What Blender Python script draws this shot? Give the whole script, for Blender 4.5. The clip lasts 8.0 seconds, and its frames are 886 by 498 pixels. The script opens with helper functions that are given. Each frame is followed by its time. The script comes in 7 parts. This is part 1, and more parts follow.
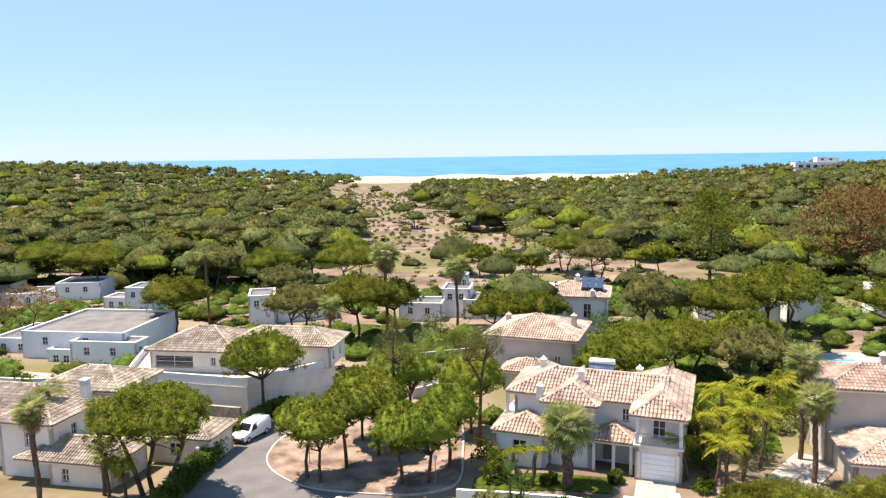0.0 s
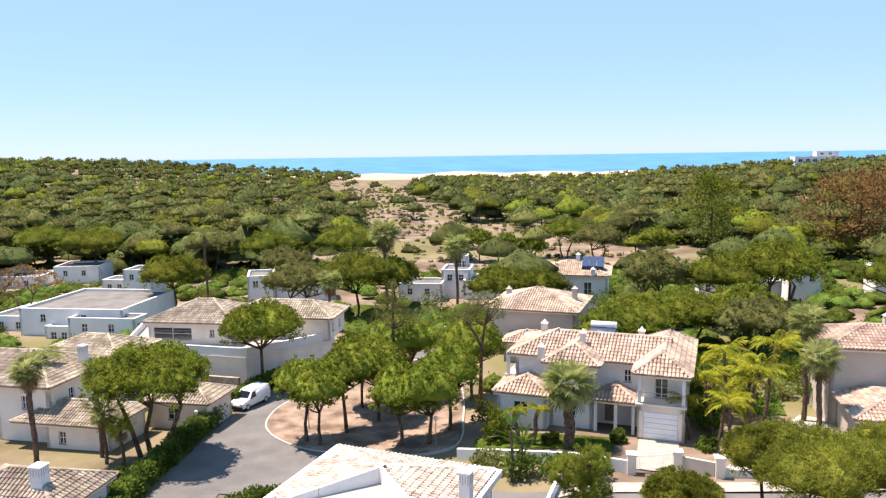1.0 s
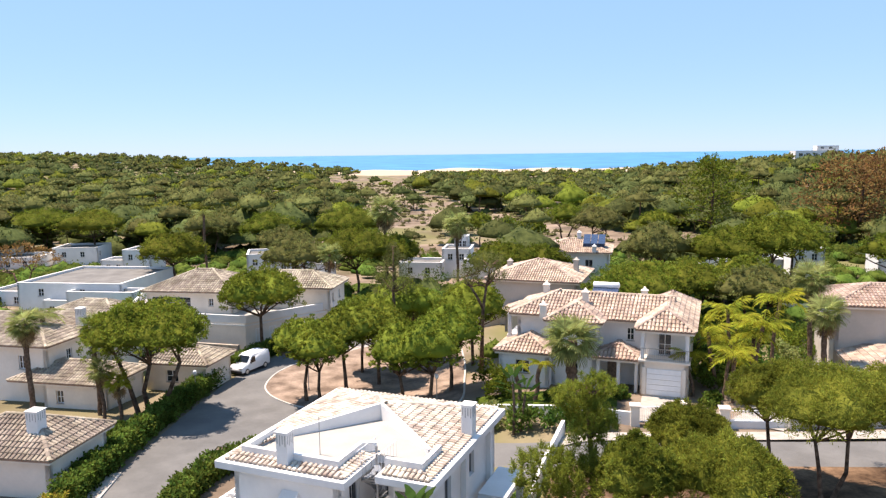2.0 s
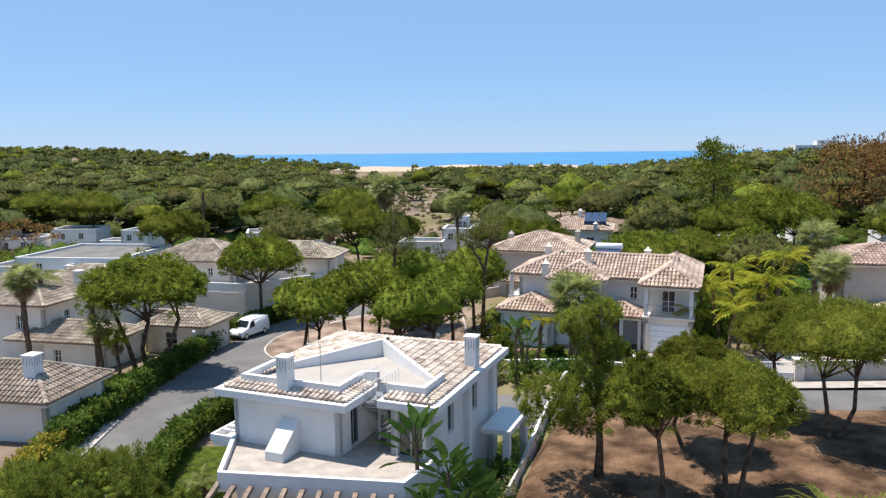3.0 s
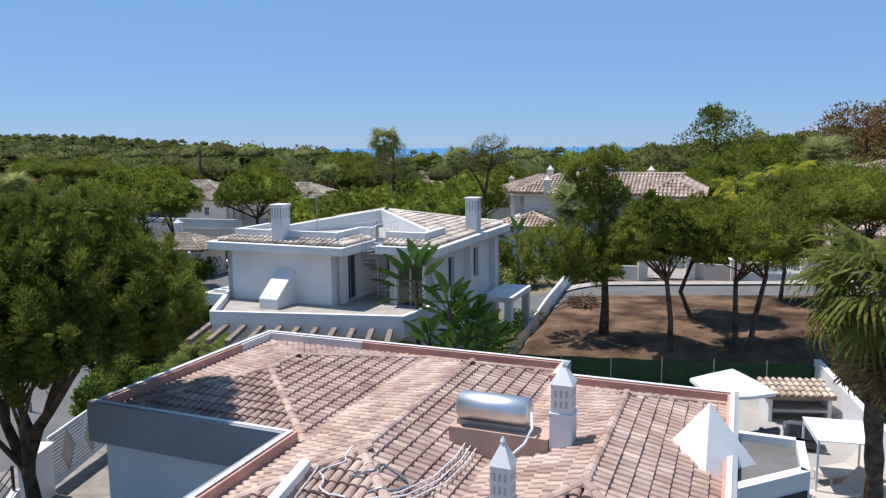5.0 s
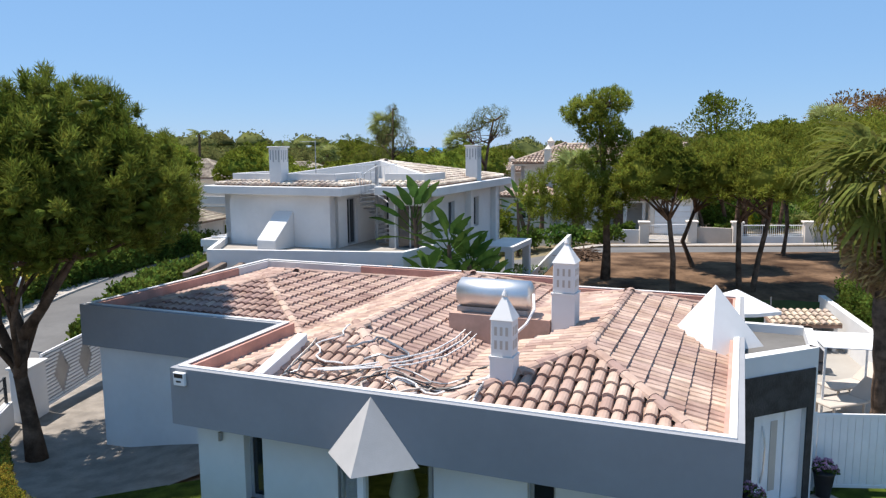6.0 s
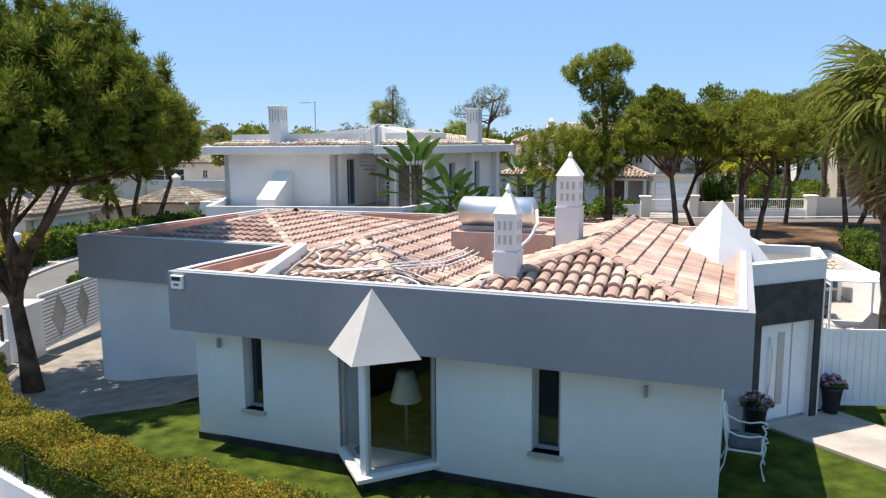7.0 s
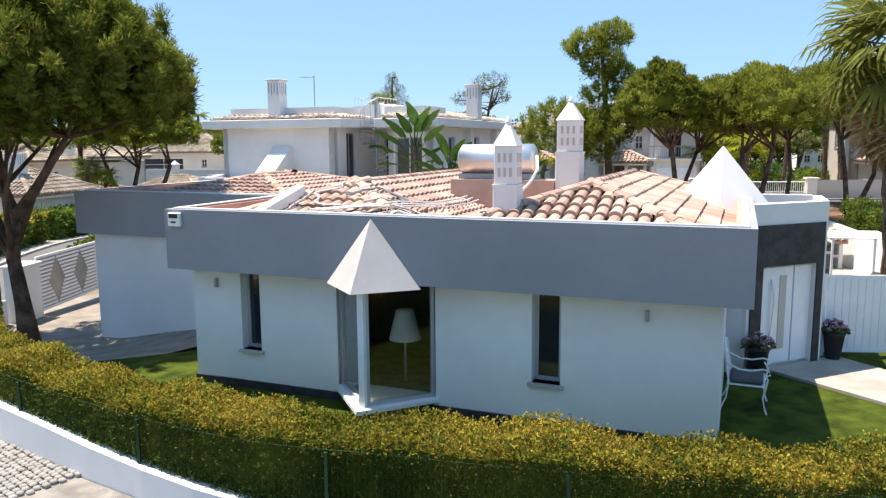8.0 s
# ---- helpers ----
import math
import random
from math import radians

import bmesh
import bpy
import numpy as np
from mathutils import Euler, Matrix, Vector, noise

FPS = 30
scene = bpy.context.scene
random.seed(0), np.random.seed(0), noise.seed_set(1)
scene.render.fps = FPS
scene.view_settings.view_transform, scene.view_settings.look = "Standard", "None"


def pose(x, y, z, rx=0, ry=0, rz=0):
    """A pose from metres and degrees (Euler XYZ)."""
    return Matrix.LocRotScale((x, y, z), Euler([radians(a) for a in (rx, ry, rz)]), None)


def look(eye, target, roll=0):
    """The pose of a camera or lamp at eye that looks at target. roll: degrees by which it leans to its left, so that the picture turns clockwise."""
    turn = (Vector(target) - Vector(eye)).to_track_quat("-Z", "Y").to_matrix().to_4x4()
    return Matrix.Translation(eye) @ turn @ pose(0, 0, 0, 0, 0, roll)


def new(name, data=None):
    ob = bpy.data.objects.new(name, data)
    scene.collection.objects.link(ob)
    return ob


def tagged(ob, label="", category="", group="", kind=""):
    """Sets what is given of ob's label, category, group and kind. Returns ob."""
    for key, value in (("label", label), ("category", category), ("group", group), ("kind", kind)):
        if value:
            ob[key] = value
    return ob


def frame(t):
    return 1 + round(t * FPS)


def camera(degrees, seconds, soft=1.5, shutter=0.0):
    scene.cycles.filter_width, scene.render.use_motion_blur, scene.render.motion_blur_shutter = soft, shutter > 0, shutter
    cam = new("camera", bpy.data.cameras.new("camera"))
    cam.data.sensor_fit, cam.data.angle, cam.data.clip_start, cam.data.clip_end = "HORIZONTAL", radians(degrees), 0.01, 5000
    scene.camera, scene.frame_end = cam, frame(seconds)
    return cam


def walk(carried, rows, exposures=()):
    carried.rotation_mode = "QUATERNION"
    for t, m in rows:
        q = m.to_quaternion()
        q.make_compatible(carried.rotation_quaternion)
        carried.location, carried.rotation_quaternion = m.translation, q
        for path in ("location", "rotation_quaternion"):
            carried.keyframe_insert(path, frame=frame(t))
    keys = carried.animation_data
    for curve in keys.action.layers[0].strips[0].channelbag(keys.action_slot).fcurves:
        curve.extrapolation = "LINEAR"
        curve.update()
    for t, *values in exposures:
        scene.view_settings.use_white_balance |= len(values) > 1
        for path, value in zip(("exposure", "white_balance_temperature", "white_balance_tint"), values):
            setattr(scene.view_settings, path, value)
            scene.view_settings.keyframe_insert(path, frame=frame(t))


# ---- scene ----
cam = camera(61.7, 8.0, soft=1.3)
METRES, EYE, TILT, LEAN, TURN = 21.9, 26.0, -7.5, 0.8, 0.0
ROWS = [
    (0.0, 0.0, 0.0, 0.0, 0.0, 0.0, -0.0),
    (0.5, -0.0019, 0.0121, -0.0744, -0.03, -0.01, 0.0),
    (1.0, -0.0048, 0.0236, -0.1511, -0.06, -0.03, 0.01),
    (1.5, -0.0076, 0.0362, -0.2305, -0.08, -0.07, -0.05),
    (3.0, -0.0201, 0.0748, -0.462, -0.16, -0.19, -0.26),
    (3.5, -0.0214, 0.0865, -0.5399, -0.2, -0.22, -0.35),
    (4.0, -0.0221, 0.0996, -0.6125, -0.22, -0.3, -0.35),
    (4.5, -0.0224, 0.1129, -0.687, -0.24, -0.42, -0.36),
    (6.0, -0.0213, 0.1368, -0.8661, -0.26, -0.5, -0.41),
    (6.5, -0.0219, 0.1418, -0.9057, -0.27, -0.48, -0.38),
    (7.0, -0.0228, 0.1462, -0.9416, -0.29, -0.52, -0.39),
    (7.5, -0.0221, 0.1487, -0.9699, -0.3, -0.59, -0.4),
    (8.0, -0.0222, 0.1503, -0.9878, -0.31, -0.64, -0.39),
]
EXPOSURES = [(0.0, 0.96, 7500, 20), (1.7, 0.91, 7450, 20), (2.8, 0.54, 6950, 15), (3.5, 0.26, 6300, 14), (4.5, 0.05, 6150, 14), (5.8, 0.34, 6550, 13), (6.5, 0.47, 6800, 13), (8.0, 0.88, 7250, 14)]
walk(cam, [(t, pose(0, 0, EYE, TILT, LEAN, TURN) @ pose(METRES * x, METRES * y, METRES * z, 90 + pitch, roll, yaw)) for t, x, y, z, yaw, pitch, roll in ROWS], EXPOSURES)

# ---- light ----
SUN_WAY = Vector((-0.34, 0.15, 1.0)).normalized()
world = bpy.data.worlds.new("sky")
scene.world = world
world.use_nodes = True
wn, wl = world.node_tree.nodes, world.node_tree.links
sky = wn.new("ShaderNodeTexSky")
sky.sky_type, sky.sun_disc = "NISHITA", False
sky.sun_elevation = math.asin(SUN_WAY.z)
sky.sun_rotation = math.atan2(SUN_WAY.x, SUN_WAY.y)
sky.air_density, sky.dust_density, sky.ozone_density = 1.0, 0.0, 4.0
sky.altitude = 1500
wn["Background"].inputs[1].default_value = 0.076
veil = wn.new("ShaderNodeMix")
veil.data_type = "RGBA"
veil.inputs[0].default_value = 0.62
veil.inputs[7].default_value = (2.9, 6.0, 10.6, 1.0)
wl.new(sky.outputs[0], veil.inputs[6])
wl.new(veil.outputs[2], wn["Background"].inputs[0])
sun_data = bpy.data.lights.new("sun", "SUN")
sun_data.energy, sun_data.angle, sun_data.color = 5.4, radians(0.53), (1.0, 0.95, 0.87)
sun = new("sun", sun_data)
sun.matrix_world = look(SUN_WAY * 100, (0, 0, 0))


# ---- materials ----
def material(name, colour, rough=0.8, metal=0.0, vary=0.15, scale=3.0, bump=0.0, bump_scale=30.0, colour2=None, island=0.0, random=0.0, spec=0.4):
    """Base colour with broad and fine variation, relief, and optional variation by island or by object."""
    m = bpy.data.materials.new(name)
    m.use_nodes = True
    nt = m.node_tree
    bs = nt.nodes["Principled BSDF"]
    bs.inputs["Roughness"].default_value, bs.inputs["Metallic"].default_value = rough, metal
    bs.inputs["Specular IOR Level"].default_value = spec
    geo = nt.nodes.new("ShaderNodeNewGeometry")

    def noise_at(s, detail=4.0):
        n = nt.nodes.new("ShaderNodeTexNoise")
        n.inputs["Scale"].default_value, n.inputs["Detail"].default_value = s, detail
        nt.links.new(geo.outputs["Position"], n.inputs["Vector"])
        return n.outputs["Fac"]

    def mixed(fac, a, b):
        x = nt.nodes.new("ShaderNodeMix")
        x.data_type = "RGBA"
        for sock, val in ((x.inputs[0], fac), (x.inputs[6], a), (x.inputs[7], b)):
            if isinstance(val, (tuple, list)):
                sock.default_value = (*val[:3], 1)
            elif isinstance(val, float):
                sock.default_value = val
            else:
                nt.links.new(val, sock)
        return x.outputs[2]

    def ranged(v, a, b, lo=0.0, hi=1.0):
        r = nt.nodes.new("ShaderNodeMapRange")
        nt.links.new(v, r.inputs[0])
        for i, val in enumerate((a, b, lo, hi)):
            r.inputs[i + 1].default_value = val
        return r.outputs[0]

    dark = tuple(c * (1 - vary) for c in colour)
    light = colour2 or tuple(min(1, c * (1 + vary)) for c in colour)
    out = mixed(ranged(noise_at(scale), 0.35, 0.65), dark, light)
    fine = mixed(ranged(noise_at(scale * 9, 2.0), 0.3, 0.7), tuple(1 - vary * 0.6 for _ in range(3)), (1.0, 1.0, 1.0))
    mul = nt.nodes.new("ShaderNodeMix")
    mul.data_type, mul.blend_type = "RGBA", "MULTIPLY"
    mul.inputs[0].default_value = 1.0
    nt.links.new(out, mul.inputs[6])
    nt.links.new(fine, mul.inputs[7])
    out = mul.outputs[2]
    for amount, src in ((island, "island"), (random, "object")):
        if amount:
            if src == "island":
                val = geo.outputs["Random Per Island"]
            else:
                oi = nt.nodes.new("ShaderNodeObjectInfo")
                val = oi.outputs["Random"]
            hsv = nt.nodes.new("ShaderNodeHueSaturation")
            nt.links.new(ranged(val, 0, 1, 0.5 - amount * 0.06, 0.5 + amount * 0.06), hsv.inputs["Hue"])
            nt.links.new(ranged(val, 0, 1, 1 - amount, 1 + amount), hsv.inputs["Value"])
            nt.links.new(out, hsv.inputs["Color"])
            out = hsv.outputs[0]
    nt.links.new(out, bs.inputs["Base Color"])
    if bump:
        bp = nt.nodes.new("ShaderNodeBump")
        bp.inputs["Strength"].default_value, bp.inputs["Distance"].default_value = bump, 0.02
        nt.links.new(noise_at(bump_scale, 5.0), bp.inputs["Height"])
        nt.links.new(bp.outputs[0], bs.inputs["Normal"])
    return m


def foliage(name, colour, colour2, island=0.35, trans=0.48):
    m = material(name, colour, 0.8, 0, 0.25, 0.6, bump=1.0, bump_scale=2.2, colour2=colour2, island=island, random=0.12, spec=0.05)
    m.node_tree.nodes["Bump"].inputs["Distance"].default_value = 0.25
    nt = m.node_tree
    bs, outn = nt.nodes["Principled BSDF"], nt.nodes["Material Output"]
    tr = nt.nodes.new("ShaderNodeBsdfTranslucent")
    mx = nt.nodes.new("ShaderNodeMixShader")
    mx.inputs[0].default_value = trans
    nt.links.new(bs.inputs["Base Color"].links[0].from_socket, tr.inputs[0])
    nt.links.new(bs.outputs[0], mx.inputs[1])
    nt.links.new(tr.outputs[0], mx.inputs[2])
    nt.links.new(mx.outputs[0], outn.inputs[0])
    return m


WHITE = material("white_plaster", (0.71, 0.7, 0.685), 0.85, vary=0.05, scale=0.6, bump=0.15, bump_scale=60)
CREAM = material("cream_plaster", (0.77, 0.685, 0.59), 0.85, vary=0.07, scale=0.5, bump=0.15, bump_scale=60)
TAUPE = material("taupe_plaster", (0.5, 0.44, 0.38), 0.85, vary=0.07, scale=0.5, bump=0.15, bump_scale=60)
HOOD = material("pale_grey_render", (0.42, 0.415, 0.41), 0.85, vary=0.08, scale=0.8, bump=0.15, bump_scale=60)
GREY = material("grey_paint", (0.27, 0.28, 0.3), 0.75, vary=0.06, scale=0.8, bump=0.1, bump_scale=60)
SALMON = material("salmon_render", (0.55, 0.3, 0.24), 0.85, vary=0.15, scale=1.5, bump=0.2, bump_scale=40)
PLINTH = material("pink_render", (0.5, 0.33, 0.26), 0.85, vary=0.12, scale=1.5, bump=0.2, bump_scale=40)
TILE = material("clay_tile", (0.415, 0.268, 0.212), 0.85, vary=0.2, scale=1.2, bump=0.3, bump_scale=50, colour2=(0.51, 0.37, 0.305), island=0.18, random=0.14)
TILE_PALE = material("pale_clay_tile", (0.42, 0.305, 0.235), 0.85, vary=0.25, scale=0.8, bump=0.3, bump_scale=50, colour2=(0.53, 0.415, 0.335), island=0.2, random=0.2)
TILE_OLD = material("weathered_grey_tile", (0.33, 0.27, 0.2), 0.9, vary=0.3, scale=0.7, bump=0.3, bump_scale=50, colour2=(0.45, 0.38, 0.3), island=0.25, random=0.2)
TILE_LICHEN = material("lichened_pale_tile", (0.5, 0.4, 0.32), 0.9, vary=0.3, scale=1.6, bump=0.3, bump_scale=50, colour2=(0.66, 0.58, 0.49), island=0.22, random=0.1)
TILE_BED = material("tile_mortar_bed", (0.33, 0.215, 0.16), 0.9, vary=0.25, scale=2.0)
ASPHALT = material("asphalt", (0.13, 0.127, 0.123), 0.9, vary=0.15, scale=0.4, bump=0.3, bump_scale=90)
DRIVE = material("worn_cobble", (0.24, 0.213, 0.182), 0.9, vary=0.2, scale=2.0, bump=0.5, bump_scale=14)
PAVE = material("pale_paving", (0.36, 0.325, 0.285), 0.85, vary=0.15, scale=1.5, bump=0.2, bump_scale=30)
FOOTPATH = material("trodden_footpath", (0.22, 0.205, 0.185), 0.9, vary=0.25, scale=3.0, bump=0.4, bump_scale=18)
ROOFING = material("grey_roof_felt", (0.15, 0.143, 0.133), 0.9, vary=0.2, scale=0.5, bump=0.2)
KERB = material("kerb_stone", (0.42, 0.4, 0.37), 0.85, vary=0.12, scale=1.0, bump=0.2)
LAWN = material("lawn", (0.04, 0.066, 0.007), 0.9, vary=0.3, scale=2.5, bump=0.8, bump_scale=120, colour2=(0.08, 0.112, 0.013), spec=0.1)
EARTH = material("needle_strewn_earth", (0.12, 0.07, 0.042), 0.95, vary=0.5, scale=0.6, bump=0.9, bump_scale=9, colour2=(0.225, 0.14, 0.085), spec=0.1)
PINK_EARTH = material("pinkish_sandy_earth", (0.25, 0.18, 0.138), 0.95, vary=0.4, scale=0.5, bump=0.6, bump_scale=8, colour2=(0.36, 0.27, 0.21), spec=0.1)
BARK = material("pine_bark", (0.12, 0.075, 0.05), 0.95, vary=0.4, scale=3.0, bump=0.8, bump_scale=14, colour2=(0.2, 0.13, 0.09), spec=0.1)
PALMBARK = material("palm_bark", (0.15, 0.1, 0.07), 0.95, vary=0.4, scale=5.0, bump=0.8, bump_scale=20, spec=0.1)
PINE = foliage("pine_needles", (0.155, 0.195, 0.026), (0.25, 0.285, 0.042))
PINE_LOT = foliage("yellow_green_needles", (0.17, 0.2, 0.03), (0.29, 0.31, 0.05))
PINE_NEAR = foliage("near_pine_needles", (0.13, 0.18, 0.028), (0.24, 0.28, 0.05))
PINE_DARK = foliage("dark_pine_needles", (0.115, 0.16, 0.02), (0.21, 0.255, 0.036))
PINE_GREY = foliage("grey_pine_needles", (0.17, 0.185, 0.06), (0.25, 0.26, 0.085))
WOODS = foliage("woodland_leaves", (0.088, 0.112, 0.038), (0.148, 0.168, 0.056))
SCRUB = foliage("scrub_leaves", (0.14, 0.14, 0.05), (0.22, 0.2, 0.09))
RUST = foliage("rust_leaves", (0.26, 0.15, 0.05), (0.34, 0.2, 0.08))
HEDGE = foliage("hedge_leaves", (0.075, 0.13, 0.024), (0.18, 0.24, 0.045), 0.45)
HEDGE_TIP = foliage("golden_hedge_tips", (0.27, 0.27, 0.04), (0.48, 0.36, 0.06), 0.45)
PALM = foliage("palm_leaves", (0.25, 0.3, 0.09), (0.36, 0.39, 0.14))
PALM_NEAR = foliage("olive_palm_leaves", (0.125, 0.15, 0.03), (0.24, 0.25, 0.06))
PALM_YELLOW = foliage("yellow_palm_leaves", (0.28, 0.33, 0.04), (0.46, 0.45, 0.05))
PALM_DRY = foliage("dry_palm_leaves", (0.3, 0.2, 0.1), (0.4, 0.29, 0.16))
BANANA = foliage("banana_leaves", (0.07, 0.15, 0.03), (0.15, 0.24, 0.05))
DARKGLASS = material("dark_glass", (0.02, 0.025, 0.03), 0.06, vary=0.1, scale=0.4, spec=0.8)
CLEARGLASS = material("clear_glass", (0.85, 0.9, 0.88), 0.02, vary=0.02)
CLEARGLASS.node_tree.nodes["Principled BSDF"].inputs["Transmission Weight"].default_value = 1.0
CLEARGLASS.node_tree.nodes["Principled BSDF"].inputs["IOR"].default_value = 1.45
FRAME_GREY = material("grey_aluminium", (0.45, 0.46, 0.48), 0.45, 0.4, 0.05)
FRAME_WHITE = material("white_lacquer", (0.8, 0.8, 0.8), 0.4, vary=0.03)
SLATE = material("dark_slate", (0.035, 0.035, 0.037), 0.6, vary=0.4, scale=4.0, bump=0.6, bump_scale=25)
STEEL = material("stainless_steel", (0.72, 0.71, 0.7), 0.4, 1.0, 0.06, scale=2.0)
GREYMETAL = material("grey_metal", (0.35, 0.36, 0.37), 0.45, 0.7, 0.1)
BLACK = material("black_plastic", (0.02, 0.02, 0.022), 0.5, vary=0.2)
GREEN_NET = material("green_netting", (0.013, 0.048, 0.016), 0.8, vary=0.25, scale=0.8, bump=0.4, bump_scale=60)
WOOD = material("weathered_timber", (0.23, 0.17, 0.13), 0.8, vary=0.3, scale=5.0, bump=0.3)
STONE = material("rough_stone", (0.36, 0.31, 0.26), 0.9, vary=0.3, scale=2.5, bump=0.6, bump_scale=10)
SOLAR = material("solar_cells", (0.03, 0.05, 0.1), 0.12, vary=0.1, spec=0.8)
POOL = material("pool_water", (0.02, 0.3, 0.55), 0.05, vary=0.1, scale=1.5, spec=0.6)
# cushion grey; on the bay room's back wall it stands in for indoor dimness
FABRIC_AND_DIM_ROOM = material("cushion_and_dim_room", (0.1, 0.1, 0.11), 0.9, vary=0.15)
FLOWER = material("lilac_petals", (0.5, 0.28, 0.42), 0.7, vary=0.3, island=0.4)
VANWHITE = material("van_paint", (0.8, 0.81, 0.82), 0.25, vary=0.02, spec=0.6)
TERRACE = material("terrace_floor", (0.35, 0.325, 0.29), 0.8, vary=0.06, scale=0.8)
LAMPSHADE = material("lampshade_linen", (0.75, 0.72, 0.64), 0.9, vary=0.06)


# ---- terrain ----
def smooth(a, b, v):
    t = np.clip((v - a) / (b - a), 0, 1)
    return t * t * (3 - 2 * t)


def G(x, y):
    """Height of the ground."""
    z = np.interp(y, [-50, 20, 65, 100, 200, 600, 1130, 1300, 5000], [0, 0, -2.3, -3, -3.5, -8, -12.3, -14, -30])
    lift = np.interp(y, [27.6, 28.6, 29.8, 31, 36, 41, 47, 54, 60, 66, 78, 100, 140], [0, 0.85, 1.3, 1.45, 1.8, 1.85, 1.75, 1.75, 1.9, 1.7, 1.2, 0.8, 0])
    near = np.interp(y, [28, 31, 40, 44, 48, 54, 60, 100], [1.0, 1.5, 4.4, 3, 0, -4, -6, -10])
    full = np.interp(y, [28, 31, 40, 44, 48, 54, 60, 100], [2.6, 3.1, 6.2, 9, 10, 10, 8, 10])
    z = z + lift * smooth(near, full, x)
    z = z - 0.55 * smooth(5.5, 9, -x) * smooth(12.5, 17, y) * (1 - smooth(24, 40, y))
    z = z + 20 * smooth(60, 390, -x) * smooth(250, 600, y) * (1 - smooth(800, 1100, y))
    z = z + 10 * smooth(0.26, 0.52, x / np.maximum(y, 1.0)) * smooth(170, 330, y) * (1 - smooth(700, 1100, y))
    return z


# ---- mesh helpers ----
def part(name, bm, mat, parent=None, label="", smooth_faces=False):
    """Links a bmesh, or a pair of vertices and faces, as one mesh object under a thing or a part."""
    me = bpy.data.meshes.new(name)
    if isinstance(bm, bmesh.types.BMesh):
        bmesh.ops.recalc_face_normals(bm, faces=bm.faces)
        bm.to_mesh(me)
        bm.free()
    else:
        me.from_pydata(bm[0], [], bm[1])
    me.materials.append(mat)
    if smooth_faces:
        me.polygons.foreach_set("use_smooth", [True] * len(me.polygons))
    ob = new(name, me)
    if parent is not None:
        ob.parent = parent
    if label:
        tagged(ob, label)
    return ob


def thing(name, x, y, z, rz=0.0, label="", category="", group="", kind=""):
    ob = new(name)
    ob.empty_display_size = 0.1
    ob.matrix_basis = pose(x, y, z, 0, 0, rz)
    return tagged(ob, label, category, group, kind)


def box(bm, x0, x1, y0, y1, z0, z1, bevel=0.0):
    r = bmesh.ops.create_cube(bm, size=1.0, matrix=Matrix.LocRotScale(((x0 + x1) / 2, (y0 + y1) / 2, (z0 + z1) / 2), None, (abs(x1 - x0), abs(y1 - y0), abs(z1 - z0))))
    if bevel:
        edges = {e for v in r["verts"] for e in v.link_edges}
        bmesh.ops.bevel(bm, geom=list(edges), offset=bevel, segments=1, affect="EDGES", profile=0.5)
    return bm


def boxes(*dims, bevel=0.0):
    bm = bmesh.new()
    for d in dims:
        box(bm, *d, bevel=bevel)
    return bm


def prism(poly, z0, z1, bevel=0.0, top=None):
    """Upright prism over a plan polygon; top gives the height at each corner where it slopes."""
    bm = bmesh.new()
    n = len(poly)
    lo = [bm.verts.new((x, y, z0)) for x, y in poly]
    hi = [bm.verts.new((x, y, top[i] if top else z1)) for i, (x, y) in enumerate(poly)]
    bm.faces.new(lo[::-1])
    bm.faces.new(hi)
    for i in range(n):
        bm.faces.new((lo[i], lo[(i + 1) % n], hi[(i + 1) % n], hi[i]))
    if bevel:
        bmesh.ops.bevel(bm, geom=bm.edges[:], offset=bevel, segments=1, affect="EDGES", profile=0.5)
    return bm


def strip_wall(pts, th, z0, z1, closed=False):
    """A wall of even thickness along a plan line."""
    bm = bmesh.new()
    n = len(pts)
    left, right = [], []
    for i in range(n):
        a = Vector(pts[i - 1 if i else (n - 1 if closed else 0)])
        b = Vector(pts[i])
        c = Vector(pts[(i + 1) % n if (closed or i < n - 1) else i])
        d1, d2 = (b - a), (c - b)
        d1 = d1.normalized() if d1.length > 1e-6 else d2.normalized()
        d2 = d2.normalized() if d2.length > 1e-6 else d1
        nn = Vector((-(d1 + d2).y, (d1 + d2).x)).normalized()
        k = th / 2 / max(0.4, nn.dot(Vector((-d1.y, d1.x))))
        left.append(b + nn * k)
        right.append(b - nn * k)
    rows = []
    for i in range(n):
        za = z0[i] if isinstance(z0, (list, tuple)) else z0
        zb = z1[i] if isinstance(z1, (list, tuple)) else z1
        rows.append([bm.verts.new((*left[i], za)), bm.verts.new((*left[i], zb)), bm.verts.new((*right[i], zb)), bm.verts.new((*right[i], za))])
    for i in range(n if closed else n - 1):
        a, b = rows[i], rows[(i + 1) % n]
        for k in range(4):
            bm.faces.new((a[k], a[(k + 1) % 4], b[(k + 1) % 4], b[k]))
    if not closed:
        bm.faces.new(rows[0])
        bm.faces.new(rows[-1][::-1])
    return bm


def wall_panel(bm, p0, p1, z0, z1, th, openings=()):
    """A wall from p0 to p1 (plan), its outer face on that line and its thickness to the left of the way, with openings (s0, s1, za, zb) cut through."""
    p0, p1 = Vector(p0), Vector(p1)
    d = (p1 - p0)
    ln = d.length
    d.normalize()
    nrm = Vector((-d.y, d.x))
    ss = sorted({0.0, ln, *[o[0] for o in openings], *[o[1] for o in openings]})
    zs = sorted({z0, z1, *[o[2] for o in openings], *[o[3] for o in openings]})
    return plate(bm, ss, zs, lambda a, c: not any(o[0] < a < o[1] and o[2] < c < o[3] for o in openings), lambda s, z, t: (*(p0 + d * s + nrm * t * th), z))


